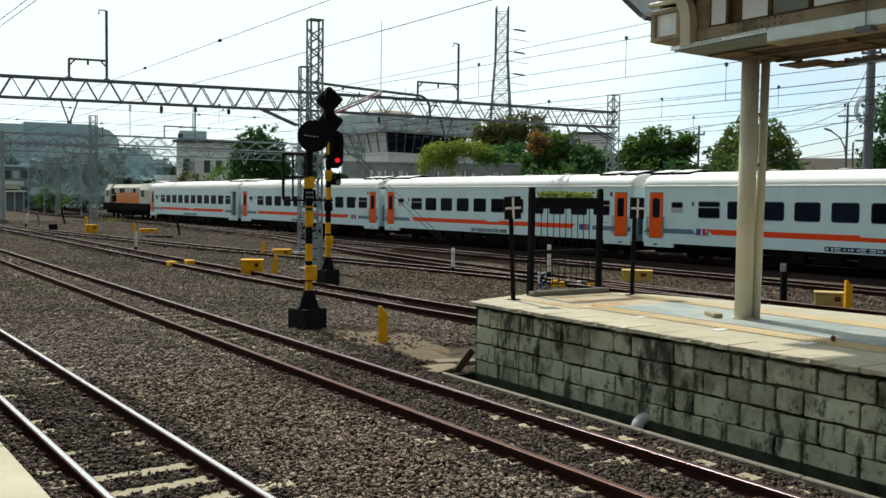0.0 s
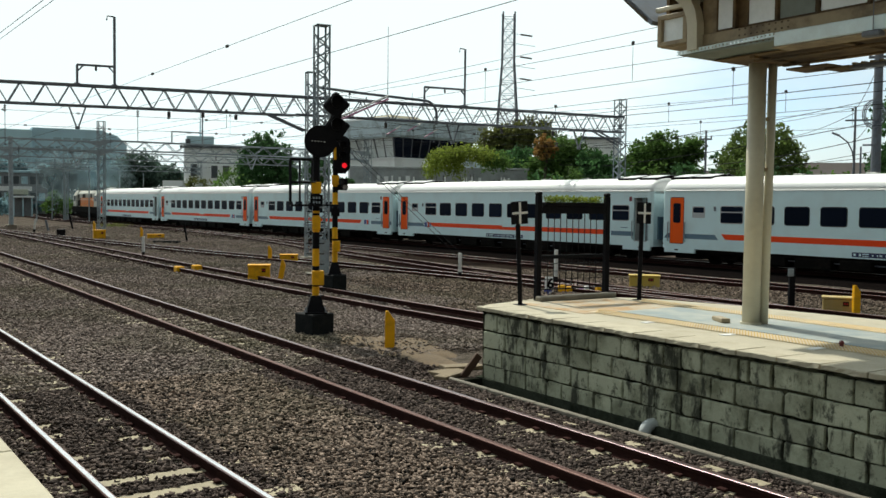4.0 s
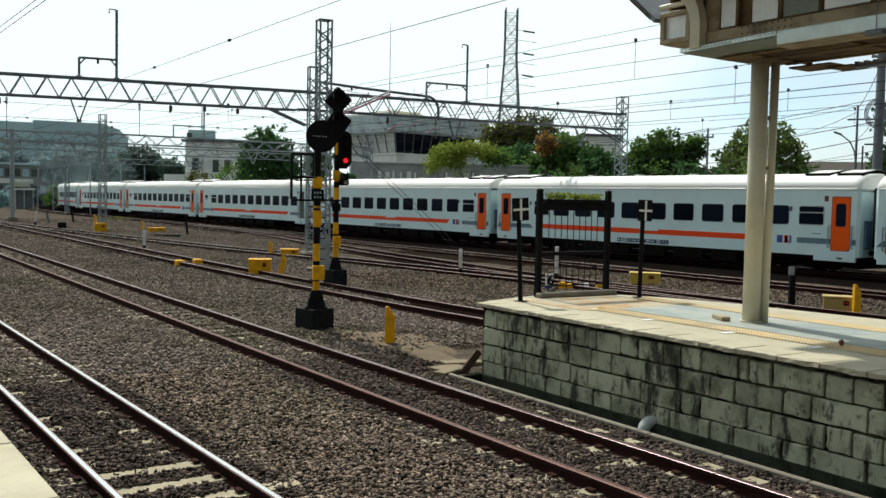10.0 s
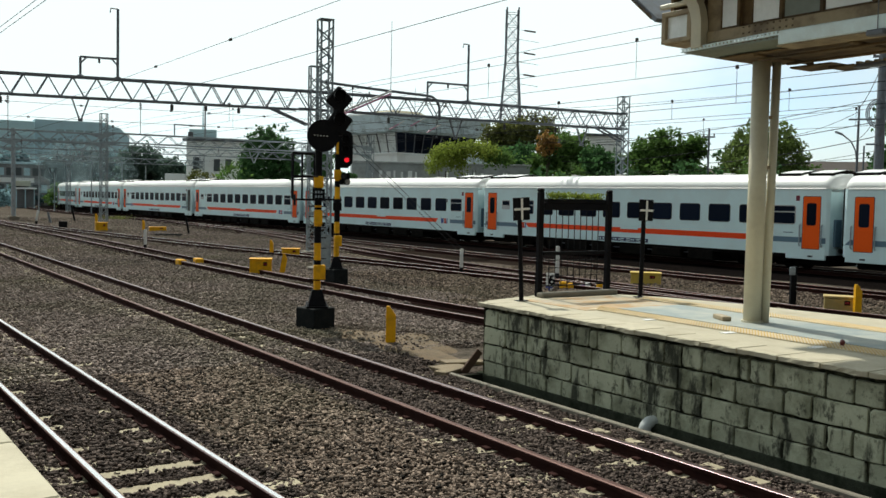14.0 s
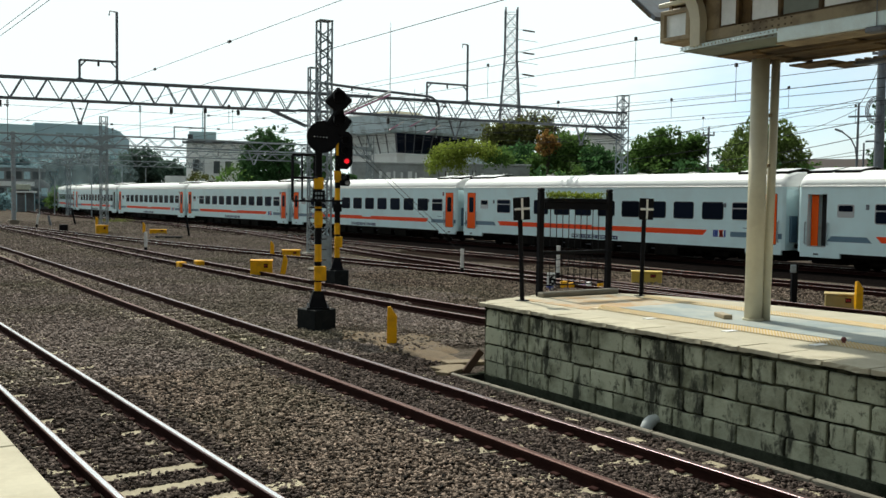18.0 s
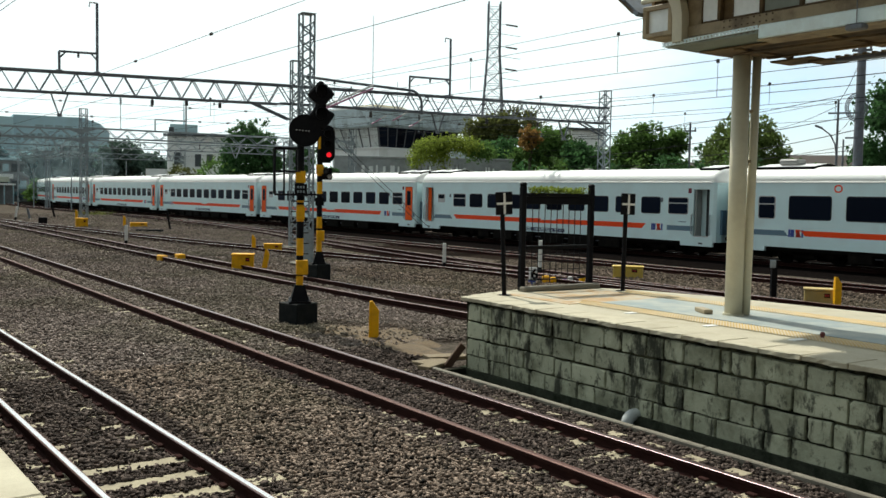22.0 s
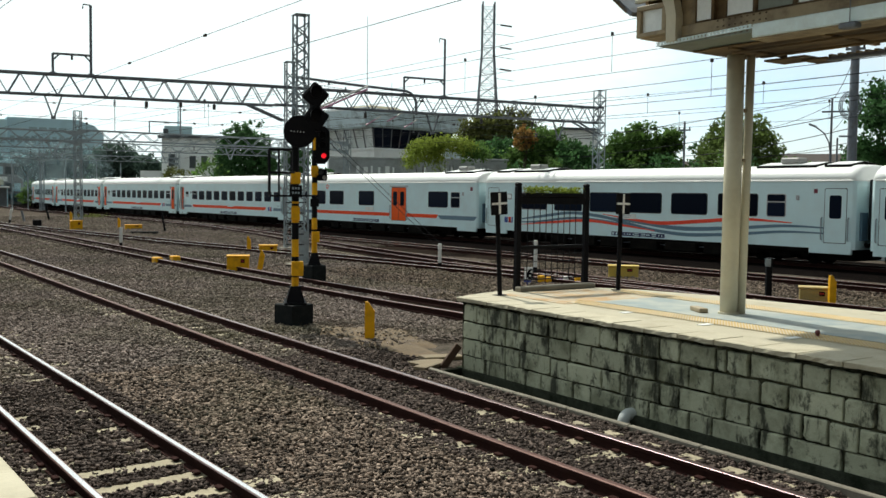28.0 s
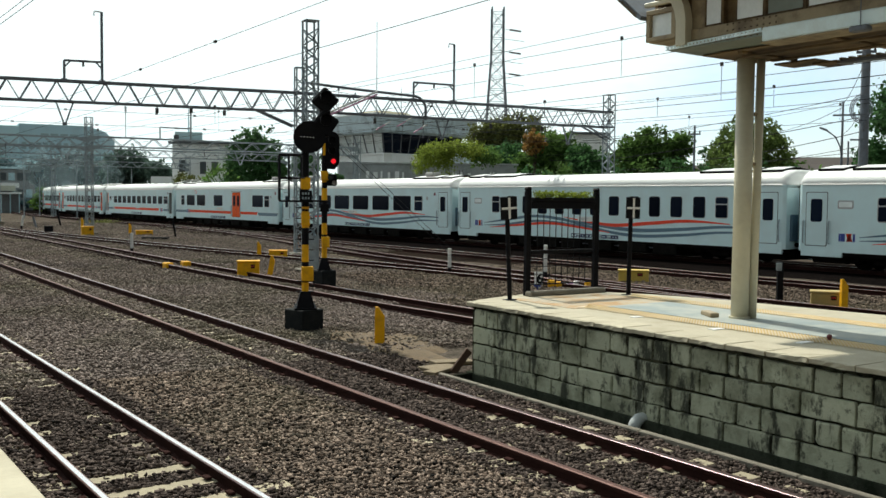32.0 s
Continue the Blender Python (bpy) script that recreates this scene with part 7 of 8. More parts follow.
bollard(8.62, 13.90, 0.69, "yellow pointed marker bollard on sandy ground", 0.085)
bollard(13.2, 28.1, 0.70, "yellow pointed marker bollard by a track box", 0.085).rotation_euler.y = radians(10)
bollard(20.6, 12.45, 0.78, "yellow pointed marker bollard by a box", 0.08)
bollard(16.9, 37.0, 0.70, "yellow pointed marker bollard by a track box", 0.08)
bollard(20.3, 65.6, 0.70, "yellow pointed marker bollard far along the line", 0.09)
bollard(20.6, 79.0, 0.80, "yellow pointed marker bollard far along the line", 0.09)


def track_box(x, y, w, d, h, turn, label, material=None):
    b = tagged(empty("track_box", pose(x, y, -0.17, 0, 0, turn)), label, "equipment box", group="yellow track boxes")
    part("body", box(-w / 2, w / 2, -d / 2, d / 2, 0, h - 0.05, 0.02), material or M_YELLOW_BOX, b)
    part("lid", box(-w / 2 - 0.02, w / 2 + 0.02, -d / 2 - 0.02, d / 2 + 0.02, h - 0.05, h, 0.012), material or M_YELLOW_BOX, b)
    p = part("label_plate", box(w * 0.12, w * 0.30, -d / 2 - 0.012, -d / 2 - 0.004, h * 0.55, h * 0.78), M_BLACK, b, "dark label plate")
    for k in range(3):
        part("lettering", box(w * (0.14 + k * 0.05), w * (0.17 + k * 0.05), -d / 2 - 0.018, -d / 2 - 0.013, h * 0.62, h * 0.72), M_RED, p)


track_box(12.62, 28.45, 0.70, 0.5, 0.53, -26, "yellow painted steel track box on the ballast", M_YELLOW)
track_box(17.5, 36.4, 0.75, 0.5, 0.36, -26, "yellow painted track box between rails", M_YELLOW)
track_box(22.10, 20.50, 0.93, 0.42, 0.42, -46, "pale yellow track box by the rails", M_YELLOW_BOX)
track_box(20.72, 12.97, 0.72, 0.45, 0.46, -56, "pale tan track box by the rails", M_TAN_BOX)
track_box(16.9, 63.6, 0.75, 0.7, 0.6, -10, "yellow box at a mast foot", M_YELLOW)
track_box(20.6, 63.5, 1.1, 0.5, 0.30, -15, "yellow point machine beside a far turnout", M_YELLOW)
track_box(13.0, 84.5, 1.5, 0.9, 0.9, -10, "orange box beside the far tracks", M_LOCO_OR)


def post(x, y, h, r, material, label, lean=0.0, cap=None, foot=None):
    p = tagged(empty("marker_post", pose(x, y, -0.17, 0, lean, -30)), label, "post", group="lineside posts")
    f = 0.28 * h if foot else 0
    if foot:
        part("foot", box(-r, r, -r * 0.7, r * 0.7, 0, f, 0.005), foot, p)
    part("shaft", box(-r, r, -r * 0.7, r * 0.7, f, h, 0.008), material, p)
    if cap:
        part("cap", box(-r * 1.9, r * 0.2, -r * 1.1, -r * 0.72, h - 0.22, h - 0.02, 0.01), cap, p)


post(18.85, 25.9, 0.90, 0.055, M_WHITE, "white marker post with a dark foot", 0, None, M_BLACK)
post(19.79, 22.07, 1.18, 0.055, M_WHITE, "white marker post with a dark foot", 0, None, M_BLACK)
post(13.1, 42.1, 0.95, 0.06, M_WHITE, "white marker post with a dark foot", 0, None, M_BLACK)
post(21.05, 14.5, 1.05, 0.075, M_BLACK, "black post with a small grey box", 0, M_STEEL)
post(20.75, 57.8, 1.25, 0.06, M_BLACK, "black leaning lineside post", -10)
post(20.5, 85.6, 1.4, 0.075, M_BLACK, "black leaning lineside post", -12)
post(15.3, 75.6, 1.1, 0.07, M_WHITE, "white and black leaning post", 8, None, M_BLACK)
post(17.3, 80, 0.9, 0.08, M_STEEL_DK, "dark short post by the far turnout", -14)
bb = tagged(link("relay_box", box(-0.28, 0.28, -0.25, 0.25, 0, 0.5, 0.03), M_BLACK), "black relay box by the far tracks", "equipment box")
bb.matrix_basis = pose(15.6, 68.4, -0.17, 0, 0, -12)
pk = tagged(link("timber_beam", box(-0.8, 0.8, -0.2, 0.2, 0, 0.15, 0.02), M_BLACK_BASE), "dark timber beam lying beside the tracks", "beam")
pk.matrix_basis = pose(18.8, 55.9, -0.17, 0, 0, -25)
for x, y in ((11.55, 33.0), (12.35, 33.4)):
    t = tagged(empty("track_device", pose(x, y, -0.17, 0, 0, -3)), "yellow axle counter device beside the rail", "track device", group="track devices")
    part("housing", box(-0.14, 0.14, -0.22, 0.22, 0, 0.22, 0.03), M_YELLOW, t)
    part("cable", tube([(0.1, 0.2, 0.1), (0.3, 0.4, 0.04), (0.6, 0.45, 0.03)], 0.02), M_BLACK, t)
st = tagged(link("cable_slab", box(-0.5, 0.5, -0.25, 0.25, 0, 0.08, 0.01), M_STRIP), "pale concrete cable lid on the ballast", "slab")
st.matrix_basis = pose(18.2, 36.0, -0.16, 0, 0, -20)

# number plate 6 and coloured clutter at the turnout behind the barrier
six = tagged(empty("number_sign", pose(18.02, 20.35, -0.17, 0, 0, -42)), "white plate with black figure six on a short post", "sign")
part("post", box(-0.03, 0.03, 0.0, 0.05, 0, 0.5, 0.004), M_STEEL_DK, six)
part("plate", box(-0.14, 0.115, -0.03, -0.008, 0.13, 0.51, 0.006), mat("bright_white_enamel", (0.9, 0.9, 0.9), 0.3, var=0.03), six)
part("lower_plate", box(-0.15, 0.06, -0.03, -0.008, -0.04, 0.12, 0.004), M_LOGO, six, "blue lower plate")
part("white_square", box(-0.02, 0.05, -0.034, -0.031, 0.00, 0.08), M_WHITE, six)
cu = bpy.data.curves.new("figure", "FONT")
cu.body, cu.size, cu.extrude, cu.align_x = "6", 0.40, 0.004, "CENTER"
cu.offset = 0.012
fo = new("figure", cu)
dg = bpy.context.evaluated_depsgraph_get()
me6 = bpy.data.meshes.new_from_object(fo.evaluated_get(dg))
bpy.data.objects.remove(fo)
me6.materials.clear()
me6.materials.append(M_BLACK)
f6 = new("figure", me6)
f6.parent = six
f6.matrix_basis = pose(0.02, -0.036, 0.185, 90, 0, 0)
M_PURPLE = mat("purple_plastic", (0.25, 0.12, 0.30), 0.5, var=0.1)
for k, (x, y, w, h, m) in enumerate(((18.42, 20.28, 0.10, 0.20, M_YELLOW), (18.60, 20.15, 0.08, 0.16, M_YELLOW), (18.86, 19.95, 0.07, 0.13, M_PURPLE), (18.98, 19.84, 0.06, 0.18, M_WHITE), (19.24, 19.62, 0.07, 0.17, M_YELLOW))):
    q = tagged(empty("point_detector", pose(x, y, -0.17, 0, 0, -44 + 7 * k)), "small coloured device on the turnout rods", "track device", group="track devices")
    part("housing", box(-w, w, -0.08, 0.08, 0.06, 0.06 + h, 0.02), m, q)
    part("rod", rod((-0.3, 0, 0.05), (0.3, 0, 0.05), 0.02), M_STEEL_DK, q)
    part("foot", box(-w * 0.8, w * 0.8, -0.06, 0.06, 0.0, 0.062), M_STEEL_DK, q)


# ---- behind the tracks ----
def spot(az, dist):
    """A place by its bearing from the platform (degrees clockwise from +y) and distance."""
    return dist * math.sin(radians(az)), dist * math.cos(radians(az))


def facing(az, dist, z=-0.17, turn=0.0):
    x, y = spot(az, dist)
    return pose(x, y, z, 0, 0, -az + turn)


def tree(az, dist, top, width, leaves, label, seed, low=0.25, clumps=170, per=16, leaf=0.20, lobes=5, deep=0.8, reach=0.62):
    """Tapered trunk and limbs under a crown of leaf clumps gathered in uneven lobes."""
    r = random.Random(seed)
    t = tagged(empty("tree", facing(az, dist)), label, "tree")
    base = top * low
    mid = (top + base) / 2
    heads = []
    for k in range(lobes):
        a = r.uniform(0, math.tau)
        q = r.uniform(0.15, reach) if k else 0
        heads.append((width / 2 * q * math.cos(a), width / 2 * q * math.sin(a) * deep, mid + (top - base) * r.uniform(-0.24, 0.26), r.uniform(0.42, 0.60)))
    heads[0] = (heads[0][0], heads[0][1], top - (top - base) * 0.32, 0.55)
    pts = [(0, 0, 0), (0.1, 0, base * 0.6), (0.05, 0.1, base + 0.8), (heads[0][0] * 0.6, heads[0][1] * 0.6, heads[0][2])]
    bm = bmesh.new()
    for k, (p, q) in enumerate(zip(pts, pts[1:])):
        rod(p, q, 0.26 - 0.06 * k, 0.20 - 0.06 * k, 9, bm)
    part("trunk", bm, M_BARK, t)
    for h in heads[1:]:
        p = Vector((0.08, 0.05, base + r.uniform(0.1, 0.9)))
        q = Vector(h[:3])
        m = p.lerp(q, 0.5) + Vector((r.uniform(-0.3, 0.3), r.uniform(-0.3, 0.3), 0.3))
        bm = rod(p, m, 0.10, 0.07, 6)
        rod(m, q, 0.07, 0.03, 6, bm)
        part("limb", bm, M_BARK, t)
    cs, clumps = [], int(clumps * 1.9)
    while len(cs) < clumps:
        h = heads[r.randrange(len(heads))]
        v = Vector((r.gauss(0, 1), r.gauss(0, 1), r.gauss(0, 1))).normalized()
        R = width / 2 * h[3] * (0.35 + 0.68 * r.random() ** 0.6)
        p = Vector(h[:3]) + Vector((v.x * R, v.y * R * deep, v.z * R * 0.72 * min(1.2, (top - base) / width * 1.25)))
        if base * 0.8 < p.z < top * 1.01:
            cs.append(p)
    crown = leaf_cloud("crown", cs, per, (width * 0.032,) * 3, leaf * 0.9, leaves, seed)
    crown.parent = t
    return t


def dome_tree(az, dist, top, width, leaves, label, seed, low=0.12, clumps=900, per=20, leaf=0.14):
    """Tapered trunk, forking limbs and one broad dome of leaf clumps with a ragged skin."""
    r = random.Random(seed)
    t = tagged(empty("tree", facing(az, dist)), label, "tree")
    base = top * low
    bm = rod((0, 0, 0), (0.1, 0, base + 0.8), 0.28, 0.22, 9)
    rod((0.1, 0, base + 0.8), (0, 0, top * 0.7), 0.22, 0.08, 9, bm)
    part("trunk", bm, M_BARK, t)
    for k in range(7):
        a = k * 0.9
        q = Vector((width * 0.32 * math.cos(a), width * 0.28 * math.sin(a), base + (top - base) * r.uniform(0.45, 0.75)))
        part("limb", rod((0.1, 0, base + 0.9), q, 0.11, 0.03, 6), M_BARK, t)
    cs = []
    zc, rz = base + (top - base) * 0.40, (top - base) * 0.60
    ph = [r.uniform(0, 6) for k in range(4)]
    while len(cs) < clumps:
        v = Vector((r.gauss(0, 1), r.gauss(0, 1), r.gauss(0, 1))).normalized()
        a = math.atan2(v.y, v.x)
        edge = 1 + 0.07 * math.sin(3 * a + ph[0]) + 0.06 * math.sin(5 * a + 4 * v.z + ph[1]) + 0.05 * math.sin(9 * v.z + 7 * a + ph[2])
        q = edge * (0.45 + 0.55 * r.random() ** 0.45)
        p = Vector((v.x * width / 2 * q, v.y * width / 2 * q, zc + v.z * rz * q))
        if p.z > base * 0.9:
            cs.append(p)
    crown = leaf_cloud("crown", cs, per, (width * 0.026,) * 3, leaf, leaves, seed)
    crown.parent = t
    return t


def bush(az, dist, top, width, leaves, label, seed, clumps=60, per=16, leaf=0.18, bottom=0.0):
    r = random.Random(seed)
    t = tagged(empty("bush", facing(az, dist)), label, "bush")
    cs = []
    for k in range(clumps):
        a, u = r.uniform(-1, 1), r.random() ** 0.6
        cs.append((a * width / 2, r.uniform(-1.2, 1.2), bottom + (top - bottom) * u * (1 - 0.45 * a * a)))
    crown = leaf_cloud("foliage", cs, per, (width * 0.05 + 0.12, 0.3, 0.22), leaf, leaves, seed)
    crown.parent = t
    for k in range(4):
        part("stem", rod((r.uniform(-0.3, 0.3), 0, 0), (r.uniform(-1, 1) * width * 0.3, r.uniform(-0.5, 0.5), top * 0.7), 0.05, 0.02, 5), M_BARK, t)


tree(39.2, 96, 12.1, 8.0, L_OLIVE, "tall dark olive tree behind the railway yard", 11, 0.2, 440, 18, 0.19, 7)
tree(41.1, 79, 8.9, 3.2, L_RUST, "tree with rusty orange leaves", 12, 0.60, 36, 16, 0.17, 4)
tree(39.7, 88, 8.6, 7.4, L_DARK, "dense dark green tree behind the yard wall", 29, 0.1, 330, 17, 0.19, 6)
tree(40.6, 81, 7.6, 4.8, L_MID, "green leafy tree beside the yard wall", 13, 0.1, 240, 16, 0.18, 5)
tree(42.4, 80, 9.6, 6.6, L_MID, "green leafy tree behind the train", 14, 0.1, 330, 17, 0.18, 6)
tree(44.4, 77, 7.5, 5.2, L_DARK, "dark green tree behind the train", 15, 0.1, 240, 16, 0.18, 5)
tree(47.4, 84, 9.7, 7.0, L_MID, "dense dark green tree with open branches", 16, 0.12, 330, 17, 0.20, 7)
tree(49.3, 84, 9.4, 5.0, L_MID, "dark green tree with ragged outline", 17, 0.2, 190, 15, 0.20, 6)
tree(51.4, 86, 8.6, 2.4, L_DARK, "thin dark tree with sparse leaves", 18, 0.4, 26, 12, 0.18, 4)
dome_tree(53.55, 80, 9.35, 7.3, L_GREEN, "round green tree behind the platform column", 19, 0.12, 1100)
tree(56.0, 82, 6.6, 4.6, L_MID, "low green tree near the houses", 20, 0.2, 110, 15, 0.17, 4)
tree(61.6, 62, 11.4, 6.2, L_DARK, "tall dark tree beside the utility pole", 21, 0.15, 220, 17, 0.17, 6)
dome_tree(24.25, 110, 10.3, 6.9, L_DARK, "large green tree beside a white house", 22, 0.12, 900, 20, 0.20)
tree(25.6, 112, 8.0, 5.0, L_DARK, "green tree beside the yard", 23, 0.1, 120, 16, 0.24, 5)
tree(27.2, 116, 9.0, 5.5, L_DARK, "dark green tree beside the yard", 24, 0.1, 130, 16, 0.24, 5)
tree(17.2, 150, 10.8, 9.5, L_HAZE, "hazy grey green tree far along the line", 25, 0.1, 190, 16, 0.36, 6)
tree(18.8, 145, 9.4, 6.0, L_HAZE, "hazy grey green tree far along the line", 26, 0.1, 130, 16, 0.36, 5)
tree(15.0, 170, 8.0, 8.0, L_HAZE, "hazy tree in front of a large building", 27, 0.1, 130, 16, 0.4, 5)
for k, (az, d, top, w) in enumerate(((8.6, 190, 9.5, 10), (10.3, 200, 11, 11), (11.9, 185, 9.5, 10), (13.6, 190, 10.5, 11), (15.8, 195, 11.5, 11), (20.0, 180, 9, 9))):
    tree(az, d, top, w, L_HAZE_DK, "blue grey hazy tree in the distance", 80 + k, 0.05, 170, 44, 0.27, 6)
tree(29.0, 72, 5.3, 2.4, L_DARK, "small dark tree behind the signals", 28, 0.2, 60, 15, 0.15, 4)
bush(35.0, 72, 6.75, 2.5, L_LIGHT, "bright yellow green bush hanging down over a wall", 31, 130, 26, 0.10, 4.55)
bush(36.75, 72, 6.9, 3.3, L_LIGHT, "bright yellow green bush above a wall", 35, 120, 26, 0.10, 5.75)
bush(38.2, 73, 6.4, 1.9, L_MID, "green bush over a grey wall", 32, 70, 22, 0.11, 5.4)
bush(22.1, 100, 5.8, 4.2, L_MID, "green bush below a white house", 33, 70, 16, 0.2)
bush(12.75, 152, 3.6, 4.2, L_MID, "green bush beside the far tracks", 36, 60, 16, 0.24)
bush(20.3, 118, 5.6, 3.6, L_OLIVE, "olive bush below a white house", 34, 50, 16, 0.22)
for k, az in enumerate((41.0, 42.6, 44.2, 46.0, 47.6, 49.2, 51.0, 52.6, 54.2, 55.8, 57.4)):
    bush(az, 68 + (k % 3) * 2, 5.0 + 0.5 * ((k * 7) % 3), 3.4, (L_DARK, L_MID, L_DARK)[k % 3], "green hedge bush behind the train", 40 + k, 46, 15, 0.16)
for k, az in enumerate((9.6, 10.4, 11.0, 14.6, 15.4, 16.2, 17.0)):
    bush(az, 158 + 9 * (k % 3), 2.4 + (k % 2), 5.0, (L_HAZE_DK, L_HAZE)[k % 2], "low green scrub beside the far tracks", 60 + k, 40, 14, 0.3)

M_TOWER = mat("weathered_tower_concrete", (0.62, 0.74, 0.80), 0.85, var=0.12, scale=0.5, dirt=(0.24, 0.29, 0.31), dirt_scale=0.9, dirt_amount=0.75, dirt_span=(0.50, 0.66))
M_TOWER_W = mat("white_tower_wall", (0.93, 0.96, 0.96), 0.85, var=0.04, scale=0.5, dirt=(0.62, 0.64, 0.63), dirt_scale=0.5, dirt_amount=0.4)
# pale base stands for sky seen through the tower's short-face glass
M_SKY_PANE = mat("sky_bright_glass", (0.80, 0.86, 0.87), 0.25, var=0.12, scale=0.6, dirt=(0.16, 0.19, 0.20), dirt_scale=0.7, dirt_amount=0.7, dirt_span=(0.52, 0.64))
M_WALLGREY = mat("grey_yard_wall", (0.40, 0.43, 0.44), 0.9, var=0.14, scale=0.6, dirt=(0.24, 0.25, 0.24), dirt_scale=0.8, dirt_amount=0.7)
M_HOUSE = mat("cream_house_wall", (0.93, 0.965, 0.965), 0.9, var=0.05, scale=0.4, dirt=(0.74, 0.73, 0.68), dirt_scale=0.5, dirt_amount=0.5)
# distance haze is mixed into the next three paints
M_HAZY = mat("haze_blue_facade", (0.48, 0.68, 0.76), 0.8, var=0.06, scale=0.08, dirt=(0.36, 0.47, 0.49), dirt_scale=0.1)
M_HAZY_LT = mat("haze_pale_glass_facade", (0.52, 0.74, 0.80), 0.5, var=0.06, scale=0.08)
M_HAZY_DK = mat("haze_blue_opening", (0.32, 0.44, 0.48), 0.7, var=0.1, scale=0.1)
M_SHED = mat("weathered_shed_wall", (0.26, 0.275, 0.29), 0.9, var=0.3, scale=0.5, dirt=(0.13, 0.135, 0.14), dirt_scale=0.4, rand=0.4)
M_SHED_DK = mat("dark_shed_opening", (0.085, 0.10, 0.11), 0.85, var=0.2, scale=0.5)
M_TILE = mat("brown_roof_tiles", (0.085, 0.072, 0.066), 0.9, var=0.2, scale=1.2, dirt=(0.10, 0.07, 0.06), dirt_scale=1.0)
M_ROOFGREY = mat("dark_roof_sheet", (0.10, 0.11, 0.12), 0.8, var=0.15, scale=0.6)


def control_tower():
    """Angular signal tower, one corner towards the tracks: deep fascia, outward-leaning window band, white plinth."""
    t = tagged(empty("control_tower", facing(31.44, 97.0, 0, 37.5)), "weathered grey concrete control tower with leaning windows", "building")
    # the fascia's near lower corner is the origin; x runs along the long face, y along the short one
    W, D = 13.6, 10.2
    def ring(gx, gy, z):
        return [(gx, gy, z), (W - gx, gy, z), (W - gx, D - gy, z), (gx, D - gy, z)]
    def hull(lo, hi):
        bm = bmesh.new()
        a, b = [bm.verts.new(v) for v in lo], [bm.verts.new(v) for v in hi]
        for k in range(4):
            bm.faces.new((a[k], a[(k + 1) % 4], b[(k + 1) % 4], b[k]))
        bm.faces.new(a[::-1])
        bm.faces.new(b)
        return bm
    part("plinth", hull(ring(1.9, 0.9, -0.2), ring(1.9, 0.9, 7.05)), M_TOWER_W, t, "white plinth wall")
    part("ledge", hull(ring(1.7, 0.7, 7.05), ring(1.7, 0.7, 7.22)), M_TOWER_W, t)
    part("core", hull(ring(3.6, 3.0, 7.22), ring(3.6, 3.0, 9.3)), M_TOWER_W, t, "pale inner wall")
    f = part("fascia", hull(ring(0.0, 0.0, 9.30), ring(-0.45, -0.45, 11.05)), M_TOWER, t, "grey concrete fascia with peeling patches")
    part("fascia_edge", hull(ring(-0.5, -0.5, 11.05), ring(-0.5, -0.5, 11.2)), M_TOWER_W, t)
    part("eave_floor", hull(ring(0.3, 0.3, 9.22), ring(0.3, 0.3, 9.30)), M_TOWER, t)
    # leaning glass, long face dark, short face coloured bright as sky through it
    z0, z1 = 7.22, 9.22
    def pane(p, q, r, s_, m, name="pane"):
        bm = bmesh.new()
        front = [bm.verts.new(v) for v in (p, q, r, s_)]
        nrm = (Vector(q) - Vector(p)).cross(Vector(s_) - Vector(p)).normalized() * 0.04
        back = [bm.verts.new(Vector(v) - nrm) for v in (p, q, r, s_)]
        bm.faces.new(front)
        bm.faces.new(back[::-1])
        for k in range(4):
            bm.faces.new((front[k], back[k], back[(k + 1) % 4], front[(k + 1) % 4]))
        bmesh.ops.recalc_face_normals(bm, faces=bm.faces)
        part(name, bm, m, t)
    n = 9
    for k in range(n):
        u, v = k / n, (k + 1) / n
        a, b = 1.9 + (W - 3.8) * u, 1.9 + (W - 3.8) * v
        c, d = 1.1 + (W - 2.2) * u, 1.1 + (W - 2.2) * v
        pane((a, 0.9, z0), (b, 0.9, z0), (d, 0.15, z1), (c, 0.15, z1), M_GLASS)
        part("mullion", bar((a, 0.86, z0), (c, 0.10, z1), 0.10, 0.10), M_STEEL_DK, t)
    for k in range(6):
        u, v = k / 6, (k + 1) / 6
        a, b = 0.9 + (D - 1.8) * u, 0.9 + (D - 1.8) * v
        c, d = 0.15 + (D - 0.3) * u, 0.15 + (D - 0.3) * v
        pane((1.9, b, z0), (1.9, a, z0), (1.1, c, z1), (1.1, d, z1), M_SKY_PANE, "dusty_pane")
        part("mullion", bar((1.86, a, z0), (1.05, c, z1), 0.10, 0.10), M_STEEL_DK, t)
    # fascia panels with joints
    for k in range(8):
        a = 0.1 + k * (W - 0.2) / 8
        part("fascia_panel", box(a + 0.04, a + (W - 0.2) / 8 - 0.04, -0.27, -0.05, 9.48, 10.9, 0.02), M_TOWER, f)
    part("penthouse", hull([(2.6, 3, 11.1), (9.0, 3, 11.1), (9.0, 8.5, 11.1), (2.6, 8.5, 11.1)],
                           [(3.8, 4, 11.95), (7.4, 4, 11.95), (7.4, 7.5, 11.95), (3.8, 7.5, 11.95)]), mat("faded_yellow_roof", (0.50, 0.46, 0.33), 0.9, var=0.12, scale=0.5), t, "faded cream roof hood")
    part("antenna", rod((1.45, 1.6, 11.2), (1.45, 1.6, 20.8), 0.05, 0.025, 6), M_STEEL, t)
    part("antenna", rod((4.6, 1.4, 11.2), (4.6, 1.4, 14.2), 0.04, 0.02, 6), M_STEEL_DK, t)
